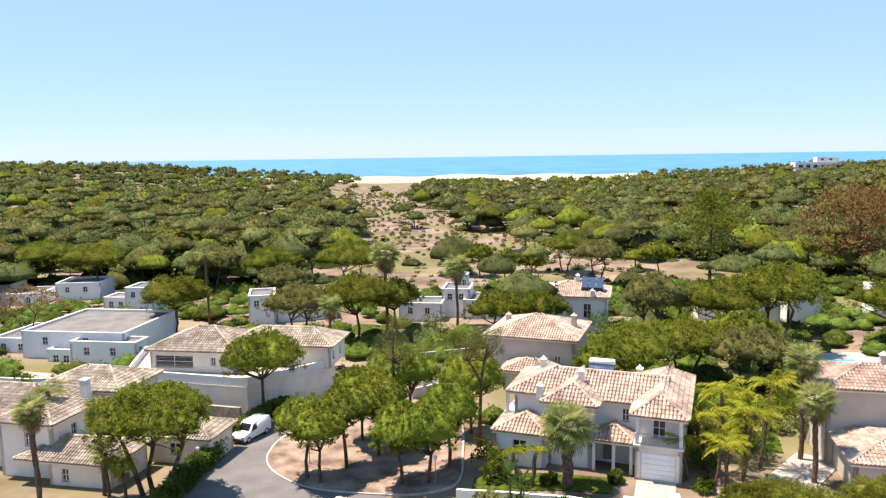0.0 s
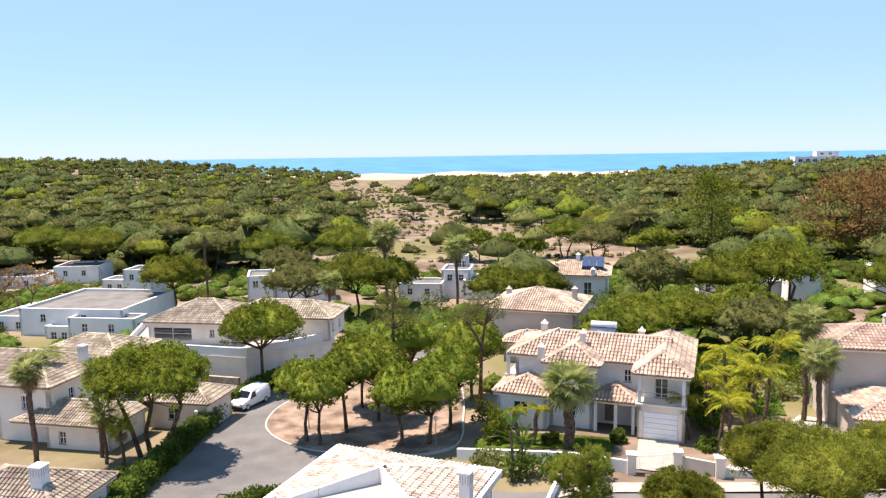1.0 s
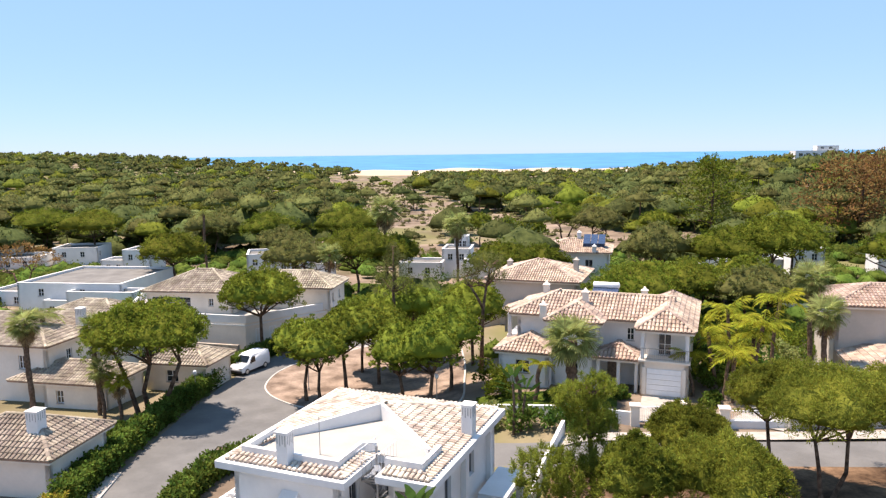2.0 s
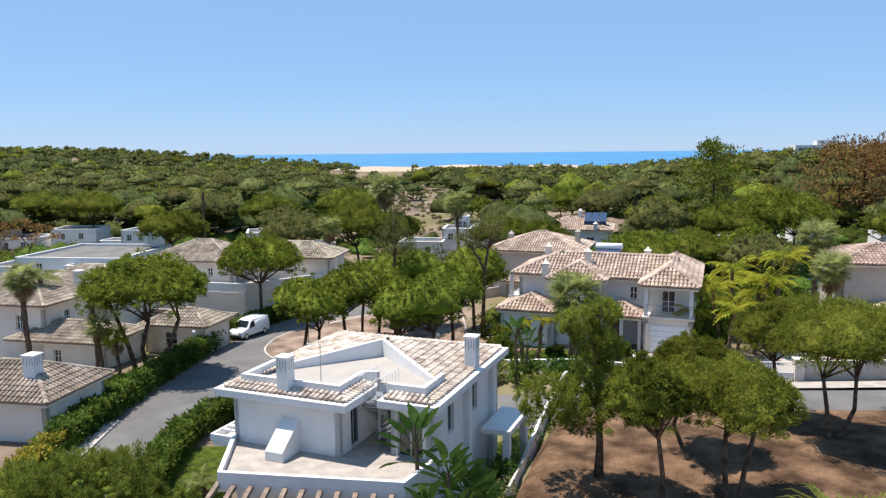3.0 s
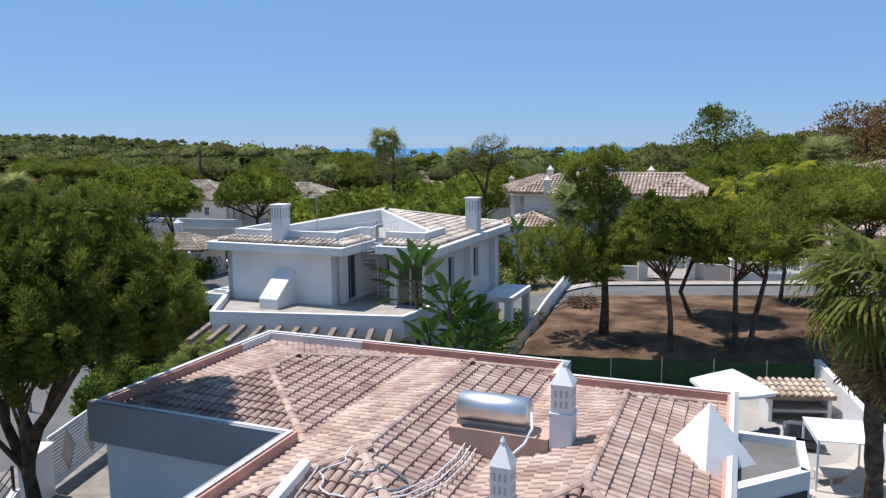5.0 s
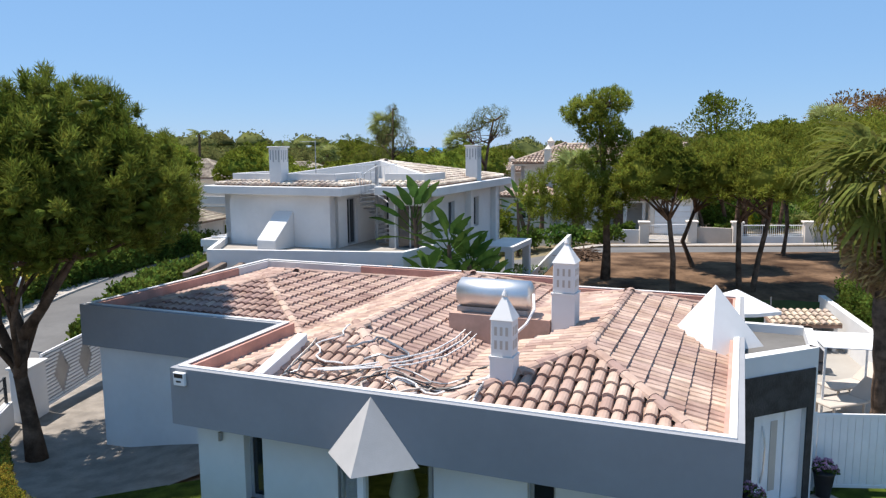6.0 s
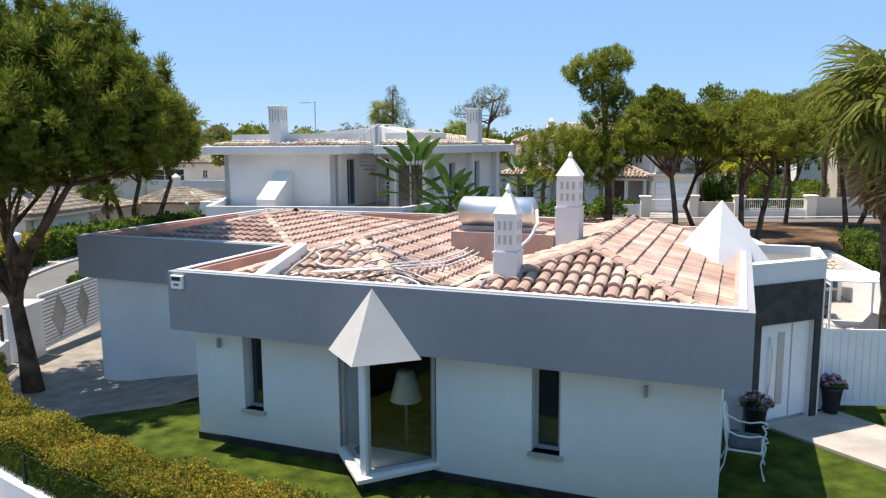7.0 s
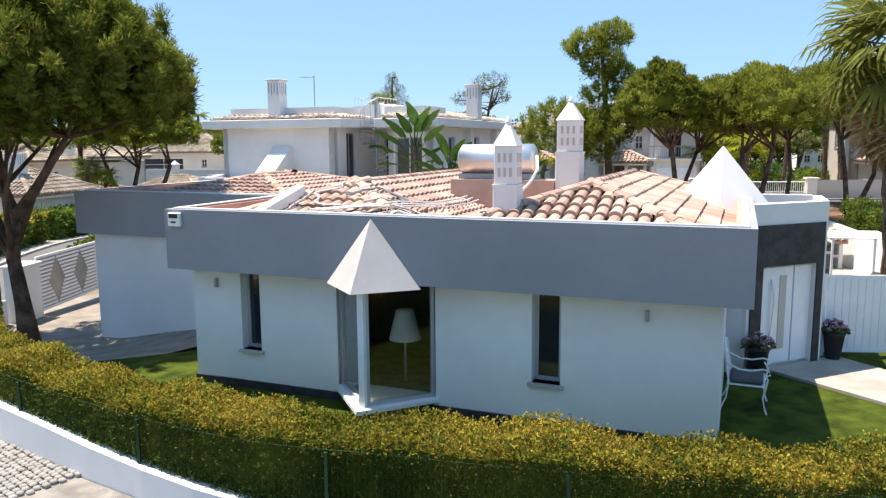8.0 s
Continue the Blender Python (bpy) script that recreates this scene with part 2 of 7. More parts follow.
def plate(bm, ss, zs, solid, at):
    """A slab of grid cells with holes, all in one piece; at(s, z, 0 or 1) gives the place of a corner."""
    made = {}

    def vert(i, k, t):
        if (i, k, t) not in made:
            made[i, k, t] = bm.verts.new(at(ss[i], zs[k], t))
        return made[i, k, t]

    full = {(i, k) for i in range(len(ss) - 1) for k in range(len(zs) - 1) if solid((ss[i] + ss[i + 1]) / 2, (zs[k] + zs[k + 1]) / 2)}
    for i, k in full:
        for t in (0, 1):
            q = [vert(i, k, t), vert(i + 1, k, t), vert(i + 1, k + 1, t), vert(i, k + 1, t)]
            bm.faces.new(q if t == 0 else q[::-1])
        for (di, dk), (a, b) in (((-1, 0), ((i, k), (i, k + 1))), ((1, 0), ((i + 1, k), (i + 1, k + 1))), ((0, -1), ((i, k), (i + 1, k))), ((0, 1), ((i, k + 1), (i + 1, k + 1)))):
            if (i + di, k + dk) not in full:
                bm.faces.new((vert(*a, 0), vert(*b, 0), vert(*b, 1), vert(*a, 1)))
    return bm


def window(parent, p0, p1, s0, s1, z0, z1, depth=0.12, frame_mat=FRAME_WHITE, bars=1, sill=True, rows=1, name="window", glass=DARKGLASS):
    """A window set back in the wall p0-p1: frame, panes and sill, all under one part."""
    p0, p1 = Vector(p0), Vector(p1)
    d = (p1 - p0).normalized()
    ang = math.atan2(d.y, d.x)
    base = p0 + d * s0 + Vector((-d.y, d.x)) * depth
    w, h, f = s1 - s0, z1 - z0, 0.06
    xs = [0, f] + [c for i in range(1, bars + 1) for c in (w * i / (bars + 1) - f / 2, w * i / (bars + 1) + f / 2)] + [w - f, w]
    zs = [0, f] + [c for i in range(1, rows) for c in (h * i / rows - 0.02, h * i / rows + 0.02)] + [h - f, h]

    def bar(x, z):
        return any(a < x < b for a, b in zip(xs[::2], xs[1::2])) or any(a < z < b for a, b in zip(zs[::2], zs[1::2]))

    m = Matrix.Translation((*base, z0)) @ Matrix.Rotation(ang, 4, "Z")
    fr = part(name, plate(bmesh.new(), xs, zs, bar, lambda x, z, t: (x, 0.06 * t, z)), frame_mat, parent)
    fr.matrix_basis = m
    part("pane", boxes((f - 0.01, w - f + 0.01, 0.022, 0.036, f - 0.01, h - f + 0.01)), glass, fr).visible_shadow = glass is DARKGLASS
    if sill:
        part("sill", boxes((-0.05, w + 0.05, -depth - 0.06, 0.0, -0.05, 0.0)), KERB, fr)
    return fr


def tube(points, radii, sides=7, cap=True):
    """Vertices and faces of a tapered tube along points."""
    V, F = [], []
    up = Vector((0.13, 0.37, 0.92))
    for i, p in enumerate(points):
        p = Vector(p)
        a = Vector(points[max(0, i - 1)])
        b = Vector(points[min(len(points) - 1, i + 1)])
        d = (b - a).normalized()
        s = d.cross(up if abs(d.dot(up)) < 0.95 else Vector((1, 0, 0))).normalized()
        t = d.cross(s)
        for k in range(sides):
            an = 2 * math.pi * k / sides
            V.append(p + (s * math.cos(an) + t * math.sin(an)) * radii[i])
    for i in range(len(points) - 1):
        for k in range(sides):
            F.append((i * sides + k, i * sides + (k + 1) % sides, (i + 1) * sides + (k + 1) % sides, (i + 1) * sides + k))
    if cap:
        F.append(tuple(range(sides))[::-1])
        F.append(tuple((len(points) - 1) * sides + k for k in range(sides)))
    return V, F


def joined(*chunks):
    V, F = [], []
    for v, f in chunks:
        o = len(V)
        V.extend(tuple(p) for p in v)
        F.extend(tuple(i + o for i in q) for q in f)
    return V, F


def lathe(profile, sides=16):
    """Vertices and faces of a turned shape; profile is (radius, height) from bottom to top."""
    return tube([(0, 0, z) for _, z in profile], [max(r, 0.001) for r, _ in profile], sides)


# ---- plants: generators ----
def leaf_quads(rng, centres, radii, per, length, width, up=0.35, spread=0.55, squash=0.8):
    """Small leaf blades, radiating from each clump centre. Returns arrays of vertices and faces."""
    n = len(centres) * per
    c = np.repeat(np.asarray(centres, float), per, 0)
    r = np.repeat(np.asarray(radii, float), per)[:, None]
    d = rng.normal(size=(n, 3))
    d[:, 2] += up
    d /= np.linalg.norm(d, axis=1)[:, None]
    p = c + d * r * (spread + (1 - spread) * rng.random((n, 1))) * np.array([1, 1, squash])
    a = d + rng.normal(size=(n, 3)) * 0.45
    a[:, 2] += 0.25
    a /= np.linalg.norm(a, axis=1)[:, None]
    b = np.cross(a, rng.normal(size=(n, 3)))
    b /= np.linalg.norm(b, axis=1)[:, None] + 1e-9
    ln = length * (0.7 + 0.6 * rng.random((n, 1)))
    wd = width * (0.7 + 0.6 * rng.random((n, 1)))
    q = np.stack([p - a * ln * 0.5, p + b * wd * 0.5 + a * ln * 0.08, p + a * ln * 0.5, p - b * wd * 0.5 + a * ln * 0.08], 1).reshape(-1, 3)
    return q, np.arange(n * 4).reshape(n, 4)


def quad_mesh(name, q, f, mat):
    me = bpy.data.meshes.new(name)
    me.vertices.add(len(q))
    me.vertices.foreach_set("co", q.astype(np.float32).ravel())
    me.loops.add(f.size)
    me.loops.foreach_set("vertex_index", f.astype(np.int32).ravel())
    me.polygons.add(len(f))
    me.polygons.foreach_set("loop_start", np.arange(0, f.size, 4, dtype=np.int32))
    me.materials.append(mat)
    me.update(calc_edges=True)
    return me


def dome_at(ph, r, an, R, H, flat, ragged):
    """Plan radius and height of an uneven umbrella crown's skin at the relative radius r and angle an."""
    c = np.clip(r, 0, 1)
    z = H * (flat * np.sqrt(np.clip(1 - c ** 2.6, 0, 1)) + (1 - flat) * (1 - c))
    z = z * (1 + 0.1 * np.sin(an * 2 + ph[0]) + 0.08 * np.sin(an * 5 + r * 7 + ph[1]))
    return r * R * (1 + ragged * 0.35 * np.sin(an * 3 + ph[2]) + ragged * 0.3 * np.sin(an * 5 + ph[3])), z


def dome_clumps(rng, R, H, n, flat=0.75, hollow=0.3, ragged=0.25, ph=None):
    """Clump centres over an umbrella-shaped crown of radius R and depth H, base at 0: an even upper skin and a thinner underside."""
    n_top = int(n * (1 - hollow))
    i = np.arange(n_top)
    r = np.sqrt((i + 0.5) / n_top) + rng.normal(size=n_top) * 0.025
    an = i * 2.39996 + rng.normal(size=n_top) * 0.12
    ph = rng.random(4) * 6.28 if ph is None else ph
    rr, top = dome_at(ph, r, an, R, H, flat, ragged)
    n_low = n - n_top
    r2, an2 = np.sqrt(rng.random(n_low)) * 0.93, rng.random(n_low) * 6.283
    low = H * (0.04 + 0.3 * rng.random(n_low) * (1 - r2 * 0.6))
    rr2 = dome_at(ph, r2, an2, R, H, flat, ragged)[0]
    rr, an, z = np.concatenate([rr, rr2]), np.concatenate([an, an2]), np.concatenate([top, low])
    return np.stack([rr * np.cos(an), rr * np.sin(an), z + rng.normal(size=n) * H * 0.035], 1)


def crown_skin(rng, ph, R, H, flat=0.75, ragged=0.25, spokes=20, size=0.92):
    """Quads of the dense twiggy body under the leaves of an umbrella crown."""
    prof = [(0.04, 1), (0.28, 1), (0.48, 1), (0.66, 1), (0.8, 1), (0.92, 1), (0.86, 0), (0.5, 0), (0.04, 0)]
    an = 2 * math.pi * np.arange(spokes) / spokes
    rows = []
    for r, top in prof:
        rr, z = dome_at(ph, np.full(spokes, r), an, R * size / 0.96, H, flat, ragged)
        jit = rng.normal(size=spokes) * H * 0.025
        z = z * 0.93 + jit if top else H * (0.2 + 0.12 * (1 - r)) + jit
        rows.append(np.stack([rr * np.cos(an), rr * np.sin(an), z], 1))
    F = np.array([(i * spokes + k, i * spokes + (k + 1) % spokes, (i + 1) * spokes + (k + 1) % spokes, (i + 1) * spokes + k) for i in range(len(prof) - 1) for k in range(spokes)])[:, ::-1]
    return np.concatenate(rows), F


def clump_cores(rng, centres, radii, spokes=6, rings=3):
    """Quads of the dense twiggy heart of each leaf clump: small uneven lumps under the leaves."""
    prof = [(0.08, 0.62), (0.8, 0.38), (0.95, -0.12), (0.35, -0.5)][: rings + 1]
    n = len(centres)
    a = 2 * math.pi * np.arange(spokes) / spokes
    base = np.array([[r * math.cos(t), r * math.sin(t), z] for r, z in prof for t in a])
    V = base[None] * np.asarray(radii)[:, None, None] * (1 + 0.5 * (rng.random((n, len(base), 1)) - 0.5))
    V = V + np.asarray(centres)[:, None, :]
    F = np.array([(i * spokes + k, i * spokes + (k + 1) % spokes, (i + 1) * spokes + (k + 1) % spokes, (i + 1) * spokes + k) for i in range(rings) for k in range(spokes)])
    F = F[None] + (np.arange(n) * len(base))[:, None, None]
    return V.reshape(-1, 3), F.reshape(-1, 4)


def pine(name, x, y, height, R, depth, seed, mat=PINE, n=150, per=40, leaf=0.3, trunks=1, lean=(0, 0), label="", group="umbrella pines", clump=0.13, flat=0.75, hollow=0.3, trunk_r=None, ragged=0.25, zg=None, core=False, aspect=0.42, core_size=0.95, skin=True):
    """Umbrella pine: trunk, limbs that fork towards the clumps, and a crown of needle clumps. height is that of the top over the ground."""
    rng = np.random.default_rng(seed)
    t = thing("pine_tree", x, y, float(G(x, y)) if zg is None else zg, 0, label or "umbrella pine with bare forked trunk and broad green crown", "tree", group)
    base = height - depth
    ph = rng.random(4) * 6.28
    cl = dome_clumps(rng, R, depth, n, flat, hollow, ragged, ph)
    cl[:, 2] += base
    cl[:, 0] += lean[0]
    cl[:, 1] += lean[1]
    rad = R * clump * (0.7 + 0.6 * rng.random(n))
    q, f = leaf_quads(rng, cl, rad, per, leaf, leaf * aspect, up=0.5, spread=0.35)
    if core:
        if skin:
            cq, cf = crown_skin(rng, ph, R, depth, flat, ragged)
            cq = cq + np.array([lean[0], lean[1], base])
        else:
            cq, cf = clump_cores(rng, cl, rad * core_size)
        f = np.concatenate([f, cf + len(q)])
        q = np.concatenate([q, cq])
    me = quad_mesh("crown", q, f, mat)
    crown = new("crown", me)
    crown.parent = t
    tr = trunk_r or 0.019 * height + 0.045
    chunks = []
    for k in range(trunks):
        ox = 0.0 if trunks == 1 else (k - (trunks - 1) / 2) * R * 0.16
        hub = Vector((lean[0] * 0.6 + ox * 3.2 + rng.normal() * 0.15, lean[1] * 0.6 + rng.normal() * 0.2, base * (0.72 + 0.1 * rng.random())))
        foot_p = Vector((ox, rng.normal() * 0.15 if trunks > 1 else 0, -0.3))
        mid = foot_p.lerp(hub, 0.5) + Vector((rng.normal() * 0.12, rng.normal() * 0.12, 0)) * (1 + height * 0.08)
        chunks.append(tube([foot_p, foot_p.lerp(mid, 0.15), mid, hub], [tr * 1.25, tr, tr * 0.82, tr * 0.66], 8))
        lim = 5 if trunks > 1 else 9
        pick = rng.permutation(n)[:lim]
        for j in pick:
            e = Vector(cl[j]) - Vector((0, 0, R * 0.05))
            if trunks > 1 and (e.x - hub.x) * ox < -R * 0.3:
                continue
            m1 = hub.lerp(e, 0.45) + Vector((rng.normal() * 0.1 * R * 0.3, rng.normal() * 0.1 * R * 0.3, -0.04 * (e - hub).length))
            chunks.append(tube([hub - Vector((0, 0, 0.15)), m1, e], [tr * 0.5, tr * 0.34, tr * 0.12], 5))
            for _ in range(2):
                j2 = int(np.argmin(np.linalg.norm(cl - np.array(m1) - rng.normal(size=3) * R * 0.4, axis=1)))
                chunks.append(tube([m1, (m1 + Vector(cl[j2])) / 2 + Vector((0, 0, 0.1)), Vector(cl[j2])], [tr * 0.26, tr * 0.18, tr * 0.08], 4))
    part("trunk", joined(*chunks), BARK, t, smooth_faces=True)
    return t


def blob_pine(x, y, blobs, seed, mat, per, leaf, aspect, stems, trunk_r, label, zg=None, core=0.7, group="umbrella pines"):
    """A pine whose crown is made of rounded masses (centre, radii, clumps) of tufted needles, on forked stems."""
    rng = np.random.default_rng(seed)
    t = thing("pine_tree", x, y, float(G(x, y)) if zg is None else zg, 0, label, "tree", group)
    cl, rad, inside = [], [], []
    for c, r, n in blobs:
        i = np.arange(n)
        z = 1 - 1.85 * (i + 0.5) / n
        an = i * 2.39996 + rng.normal(size=n) * 0.15
        h = np.sqrt(np.clip(1 - z * z, 0, 1))
        d = np.stack([h * np.cos(an), h * np.sin(an), z], 1)
        wob = 1 + 0.07 * np.sin(an * 3 + z * 4 + seed) + 0.1 * rng.normal(size=n)
        p = d * np.array(r) * wob[:, None]
        cl.append(p * 0.94 + np.array(c))
        inside.append(p * 0.72 + np.array(c))
        rad.append(np.full(n, math.sqrt(12.6 * (r[0] * r[1] * r[2]) ** (2 / 3) / n) * 0.56) * (0.75 + 0.5 * rng.random(n)))
    cl, rad, inside = np.concatenate(cl), np.concatenate(rad), np.concatenate(inside)
    q, f = leaf_quads(rng, cl, rad, per, leaf, leaf * aspect, up=1.1, spread=0.2, squash=1.35)
    cq, cf = clump_cores(rng, np.concatenate([cl - np.array([0, 0, 0.05]), inside]), np.concatenate([rad * core, rad * 1.5 * core]))
    ob = new("crown", quad_mesh("crown", np.concatenate([q, cq]), np.concatenate([f, cf + len(q)]), mat))
    ob.parent = t
    chunks = []
    for k, line in enumerate(stems):
        r0 = trunk_r * (1.0 if k == 0 else 0.72)
        radii = [r0 * (1.3 if i == 0 and k == 0 else 1.0) * (1 - 0.62 * i / (len(line) - 1)) for i in range(len(line))]
        chunks.append(tube(line, radii, 10))
        low = [Vector(p) for p in line[2:]]
        for _ in range(9):
            a = low[int(rng.random() * len(low))]
            j = int(np.argmin(np.linalg.norm(inside - np.array(a) - rng.normal(size=3) * np.array([1.3, 1.3, 0.5]) - np.array([0, 0, 0.9]), axis=1)))
            e = Vector(inside[j])
            m = a.lerp(e, 0.5) + Vector((rng.normal() * 0.12, rng.normal() * 0.12, -0.08))
            chunks.append(tube([a, m, e], [r0 * 0.4, r0 * 0.28, r0 * 0.1], 6))
            e2 = Vector(inside[int(np.argmin(np.linalg.norm(inside - np.array(m) - rng.normal(size=3) * 0.8, axis=1)))])
            chunks.append(tube([m, (m + e2) / 2 + Vector((0, 0, 0.06)), e2], [r0 * 0.24, r0 * 0.16, r0 * 0.07], 5))
    part("trunk", joined(*chunks), BARK, t, smooth_faces=True)
    return t


def spire_tree(x, y, height, R, seed, mat=PINE_GREY, n=40, per=40, leaf=0.4, label="", base=0.45, group="", name="pine_tree"):
    """A tall pine with an irregular, open crown along its stem."""
    rng = np.random.default_rng(seed)
    t = thing(name, x, y, float(G(x, y)), 0, label or "tall slender pine with sparse grey-green crown", "tree", group)
    h = height * (base + (1 - base) * rng.random(n) ** 0.8)
    s = (h / height - base) / (1 - base)
    env = R * np.clip(np.sin(np.clip(s * 0.86 + 0.12, 0, 1) * math.pi), 0.2, 1) ** 0.7
    an = rng.random(n) * 2 * math.pi
    rr = env * np.sqrt(rng.random(n))
    cl = np.stack([rr * np.cos(an), rr * np.sin(an), h], 1)
    q, f = leaf_quads(rng, cl, R * (0.2 + 0.14 * rng.random(n)), per, leaf, leaf * 0.36)
    ob = new("crown", quad_mesh("crown", q, f, mat))
    ob.parent = t
    tr = 0.014 * height + 0.05
    w1, w2 = rng.normal() * 0.2, rng.normal() * 0.2
    chunks = [tube([(0, 0, -0.3), (w1, w2, height * 0.35), (w1 * 0.3, -w2, height * 0.7), (0, 0, height * 0.97)], [tr * 1.2, tr, tr * 0.7, tr * 0.2], 7)]
    for j in range(0, n, 2):
        z = max(0.3 * height, cl[j][2] - 0.25 * rr[j] - 0.3)
        chunks.append(tube([(0, 0, z), (cl[j][0] / 2, cl[j][1] / 2, (z + cl[j][2]) / 2 + 0.1), tuple(cl[j])], [tr * 0.35, tr * 0.25, tr * 0.1], 4))
    part("trunk", joined(*chunks), BARK, t, smooth_faces=True)
    return t


def bush(name, x, y, R, H, seed, mat=HEDGE, n=14, per=40, leaf=0.28, label="", z=None, category="shrub", group=""):
    rng = np.random.default_rng(seed)
    t = thing(name, x, y, float(G(x, y)) if z is None else z, 0, label or "rounded green garden shrub", category, group)
    an = rng.random(n) * 6.283
    r = np.sqrt(rng.random(n)) * R * 0.75
    cl = np.stack([r * np.cos(an), r * np.sin(an), H * (0.15 + 0.65 * rng.random(n) * np.sqrt(np.clip(1 - (r / R) ** 2, 0, 1)))], 1)
    q, f = leaf_quads(rng, cl, R * (0.3 + 0.15 * rng.random(n)), per, leaf, leaf * 0.5)
    q[:, 2] = np.maximum(q[:, 2], 0.0)
    ob = new("foliage", quad_mesh("foliage", q, f, mat))
    ob.parent = t
    return t


def frond_feather(rng, L, droop, rise, seg=7, leaflets=16, lw=0.05, ll=0.5):
    """A feather palm frond in the x-z plane: midrib and leaflets."""
    pts = []
    for i in range(seg + 1):
        s = i / seg
        pts.append(Vector((L * (s - 0.12 * s * s), 0, rise * s - droop * s * s)))
    V, F = tube(pts, [0.025 * (1 - 0.8 * i / seg) for i in range(seg + 1)], 3, False)
    V = [tuple(v) for v in V]
    for i in range(leaflets):
        s = 0.12 + 0.88 * i / leaflets
        k = min(seg - 1, int(s * seg))
        p = pts[k].lerp(pts[k + 1], s * seg - k)
        l = ll * math.sin(math.pi * min(1, 0.25 + 0.72 * s)) * (0.9 + 0.2 * rng.random())
        for sd in (-1, 1):
            e = p + Vector((l * 0.55, sd * l * 0.75, -l * (0.25 + 0.35 * rng.random())))
            o = len(V)
            V += [tuple(p), tuple(p.lerp(e, 0.5) + Vector((lw, 0, 0.03))), tuple(e), tuple(p.lerp(e, 0.5) - Vector((lw, 0, -0.01)))]
            F.append((o, o + 1, o + 2, o + 3))
    return V, F


def frond_fan(rng, stalk, R, blades=22, hang=0.3):
    """A fan palm frond: stalk and split blades that droop at their tips."""
    V, F = tube([(0, 0, 0), (stalk * 0.5, 0, 0.06), (stalk, 0, 0)], [0.03, 0.025, 0.02], 3, False)
    V = [tuple(v) for v in V]
    for i in range(blades):
        a = (i / (blades - 1) - 0.5) * 3.9
        l = R * (0.75 + 0.25 * math.cos(a * 0.6)) * (0.9 + 0.2 * rng.random())
        d = Vector((math.cos(a), math.sin(a), 0))
        s = Vector((-d.y, d.x, 0))
        c = Vector((stalk, 0, 0))
        m = c + d * l * 0.55 + Vector((0, 0, -0.02))
        e = c + d * l + Vector((0, 0, -hang * l * (0.4 + rng.random())))
        w = R * 0.042
        tip = e + Vector((0, 0, -hang * l * 0.9)) + d * l * 0.05
        o = len(V)
        V += [tuple(c), tuple(m + s * w), tuple(m - s * w + Vector((0, 0, 0.03))), tuple(e + s * w * 0.6), tuple(e - s * w * 0.6), tuple(tip)]
        F += [(o, o + 1, o + 2), (o + 1, o + 3, o + 4, o + 2), (o + 3, o + 5, o + 4)]
    return V, F


def placed(chunk, m):
    return [tuple(m @ Vector(v)) for v in chunk[0]], chunk[1]


def palm(x, y, height, R, seed, kind="feather", mat=PALM, fronds=22, dry=0, trunk_r=0.16, label="", lean=(0.0, 0.0), detail=1.0, stems=1, group="palms", zg=None, flare=1.0, flare_up=1.0, droop=0.16):
    rng = np.random.default_rng(seed)
    t = thing("palm_tree", x, y, float(G(x, y)) if zg is None else zg, 0, label or "palm tree with slender trunk and green fronds", "palm", group)
    for k in range(stems):
        h = height * (1 - 0.16 * k)
        off = Vector((0.55 * R * math.cos(2.2 * k), 0.55 * R * math.sin(2.2 * k), 0)) if stems > 1 else Vector((0, 0, 0))
        top = Vector((lean[0], lean[1], h)) + off * 1.6
        rings = 14
        pts = [off.lerp(top, i / rings) + Vector((0, 0, -0.3 if i == 0 else 0)) for i in range(rings + 1)]
        pts = [Vector((p.x + 0.08 * math.sin(i * 0.5), p.y, p.z)) if 0 < i < rings else p for i, p in enumerate(pts)]
        part("trunk", tube(pts, [trunk_r * (flare if i == 0 else 1.0) * (1.12 if i % 2 else 0.95) for i in range(rings + 1)], 9), PALMBARK, t)
        for i in range(fronds + dry):
            is_dry = i >= fronds
            an = i * 2.399 + rng.normal() * 0.15
            lift = rng.random()
            if kind == "feather":
                ch = frond_feather(rng, R * (0.8 + 0.3 * rng.random()), R * (0.75 - 0.2 * lift + 0.25 * rng.random()), R * (0.25 + 0.75 * lift) * flare_up, leaflets=int(15 * detail), ll=R * 0.27, lw=R * 0.022)
                m = Matrix.Translation(top) @ Matrix.Rotation(an, 4, "Z")
            else:
                tilt = -1.15 + 2.1 * (i / max(1, fronds)) if not is_dry else 1.25 + 0.3 * rng.random()
                ch = frond_fan(rng, R * 0.5, R * 0.62, int(22 * detail), droop if not is_dry else 0.15)
                m = Matrix.Translation(top - Vector((0, 0, 0.35 * R * (rng.random() if is_dry else 0)))) @ Matrix.Rotation(an, 4, "Z") @ Matrix.Rotation(tilt * (0.9 if not is_dry else 1), 4, "Y") @ Matrix.Rotation(rng.normal() * 0.3, 4, "X")
            part("dry_frond" if is_dry else "frond", placed(ch, m), PALM_DRY if is_dry else mat, t)
    return t


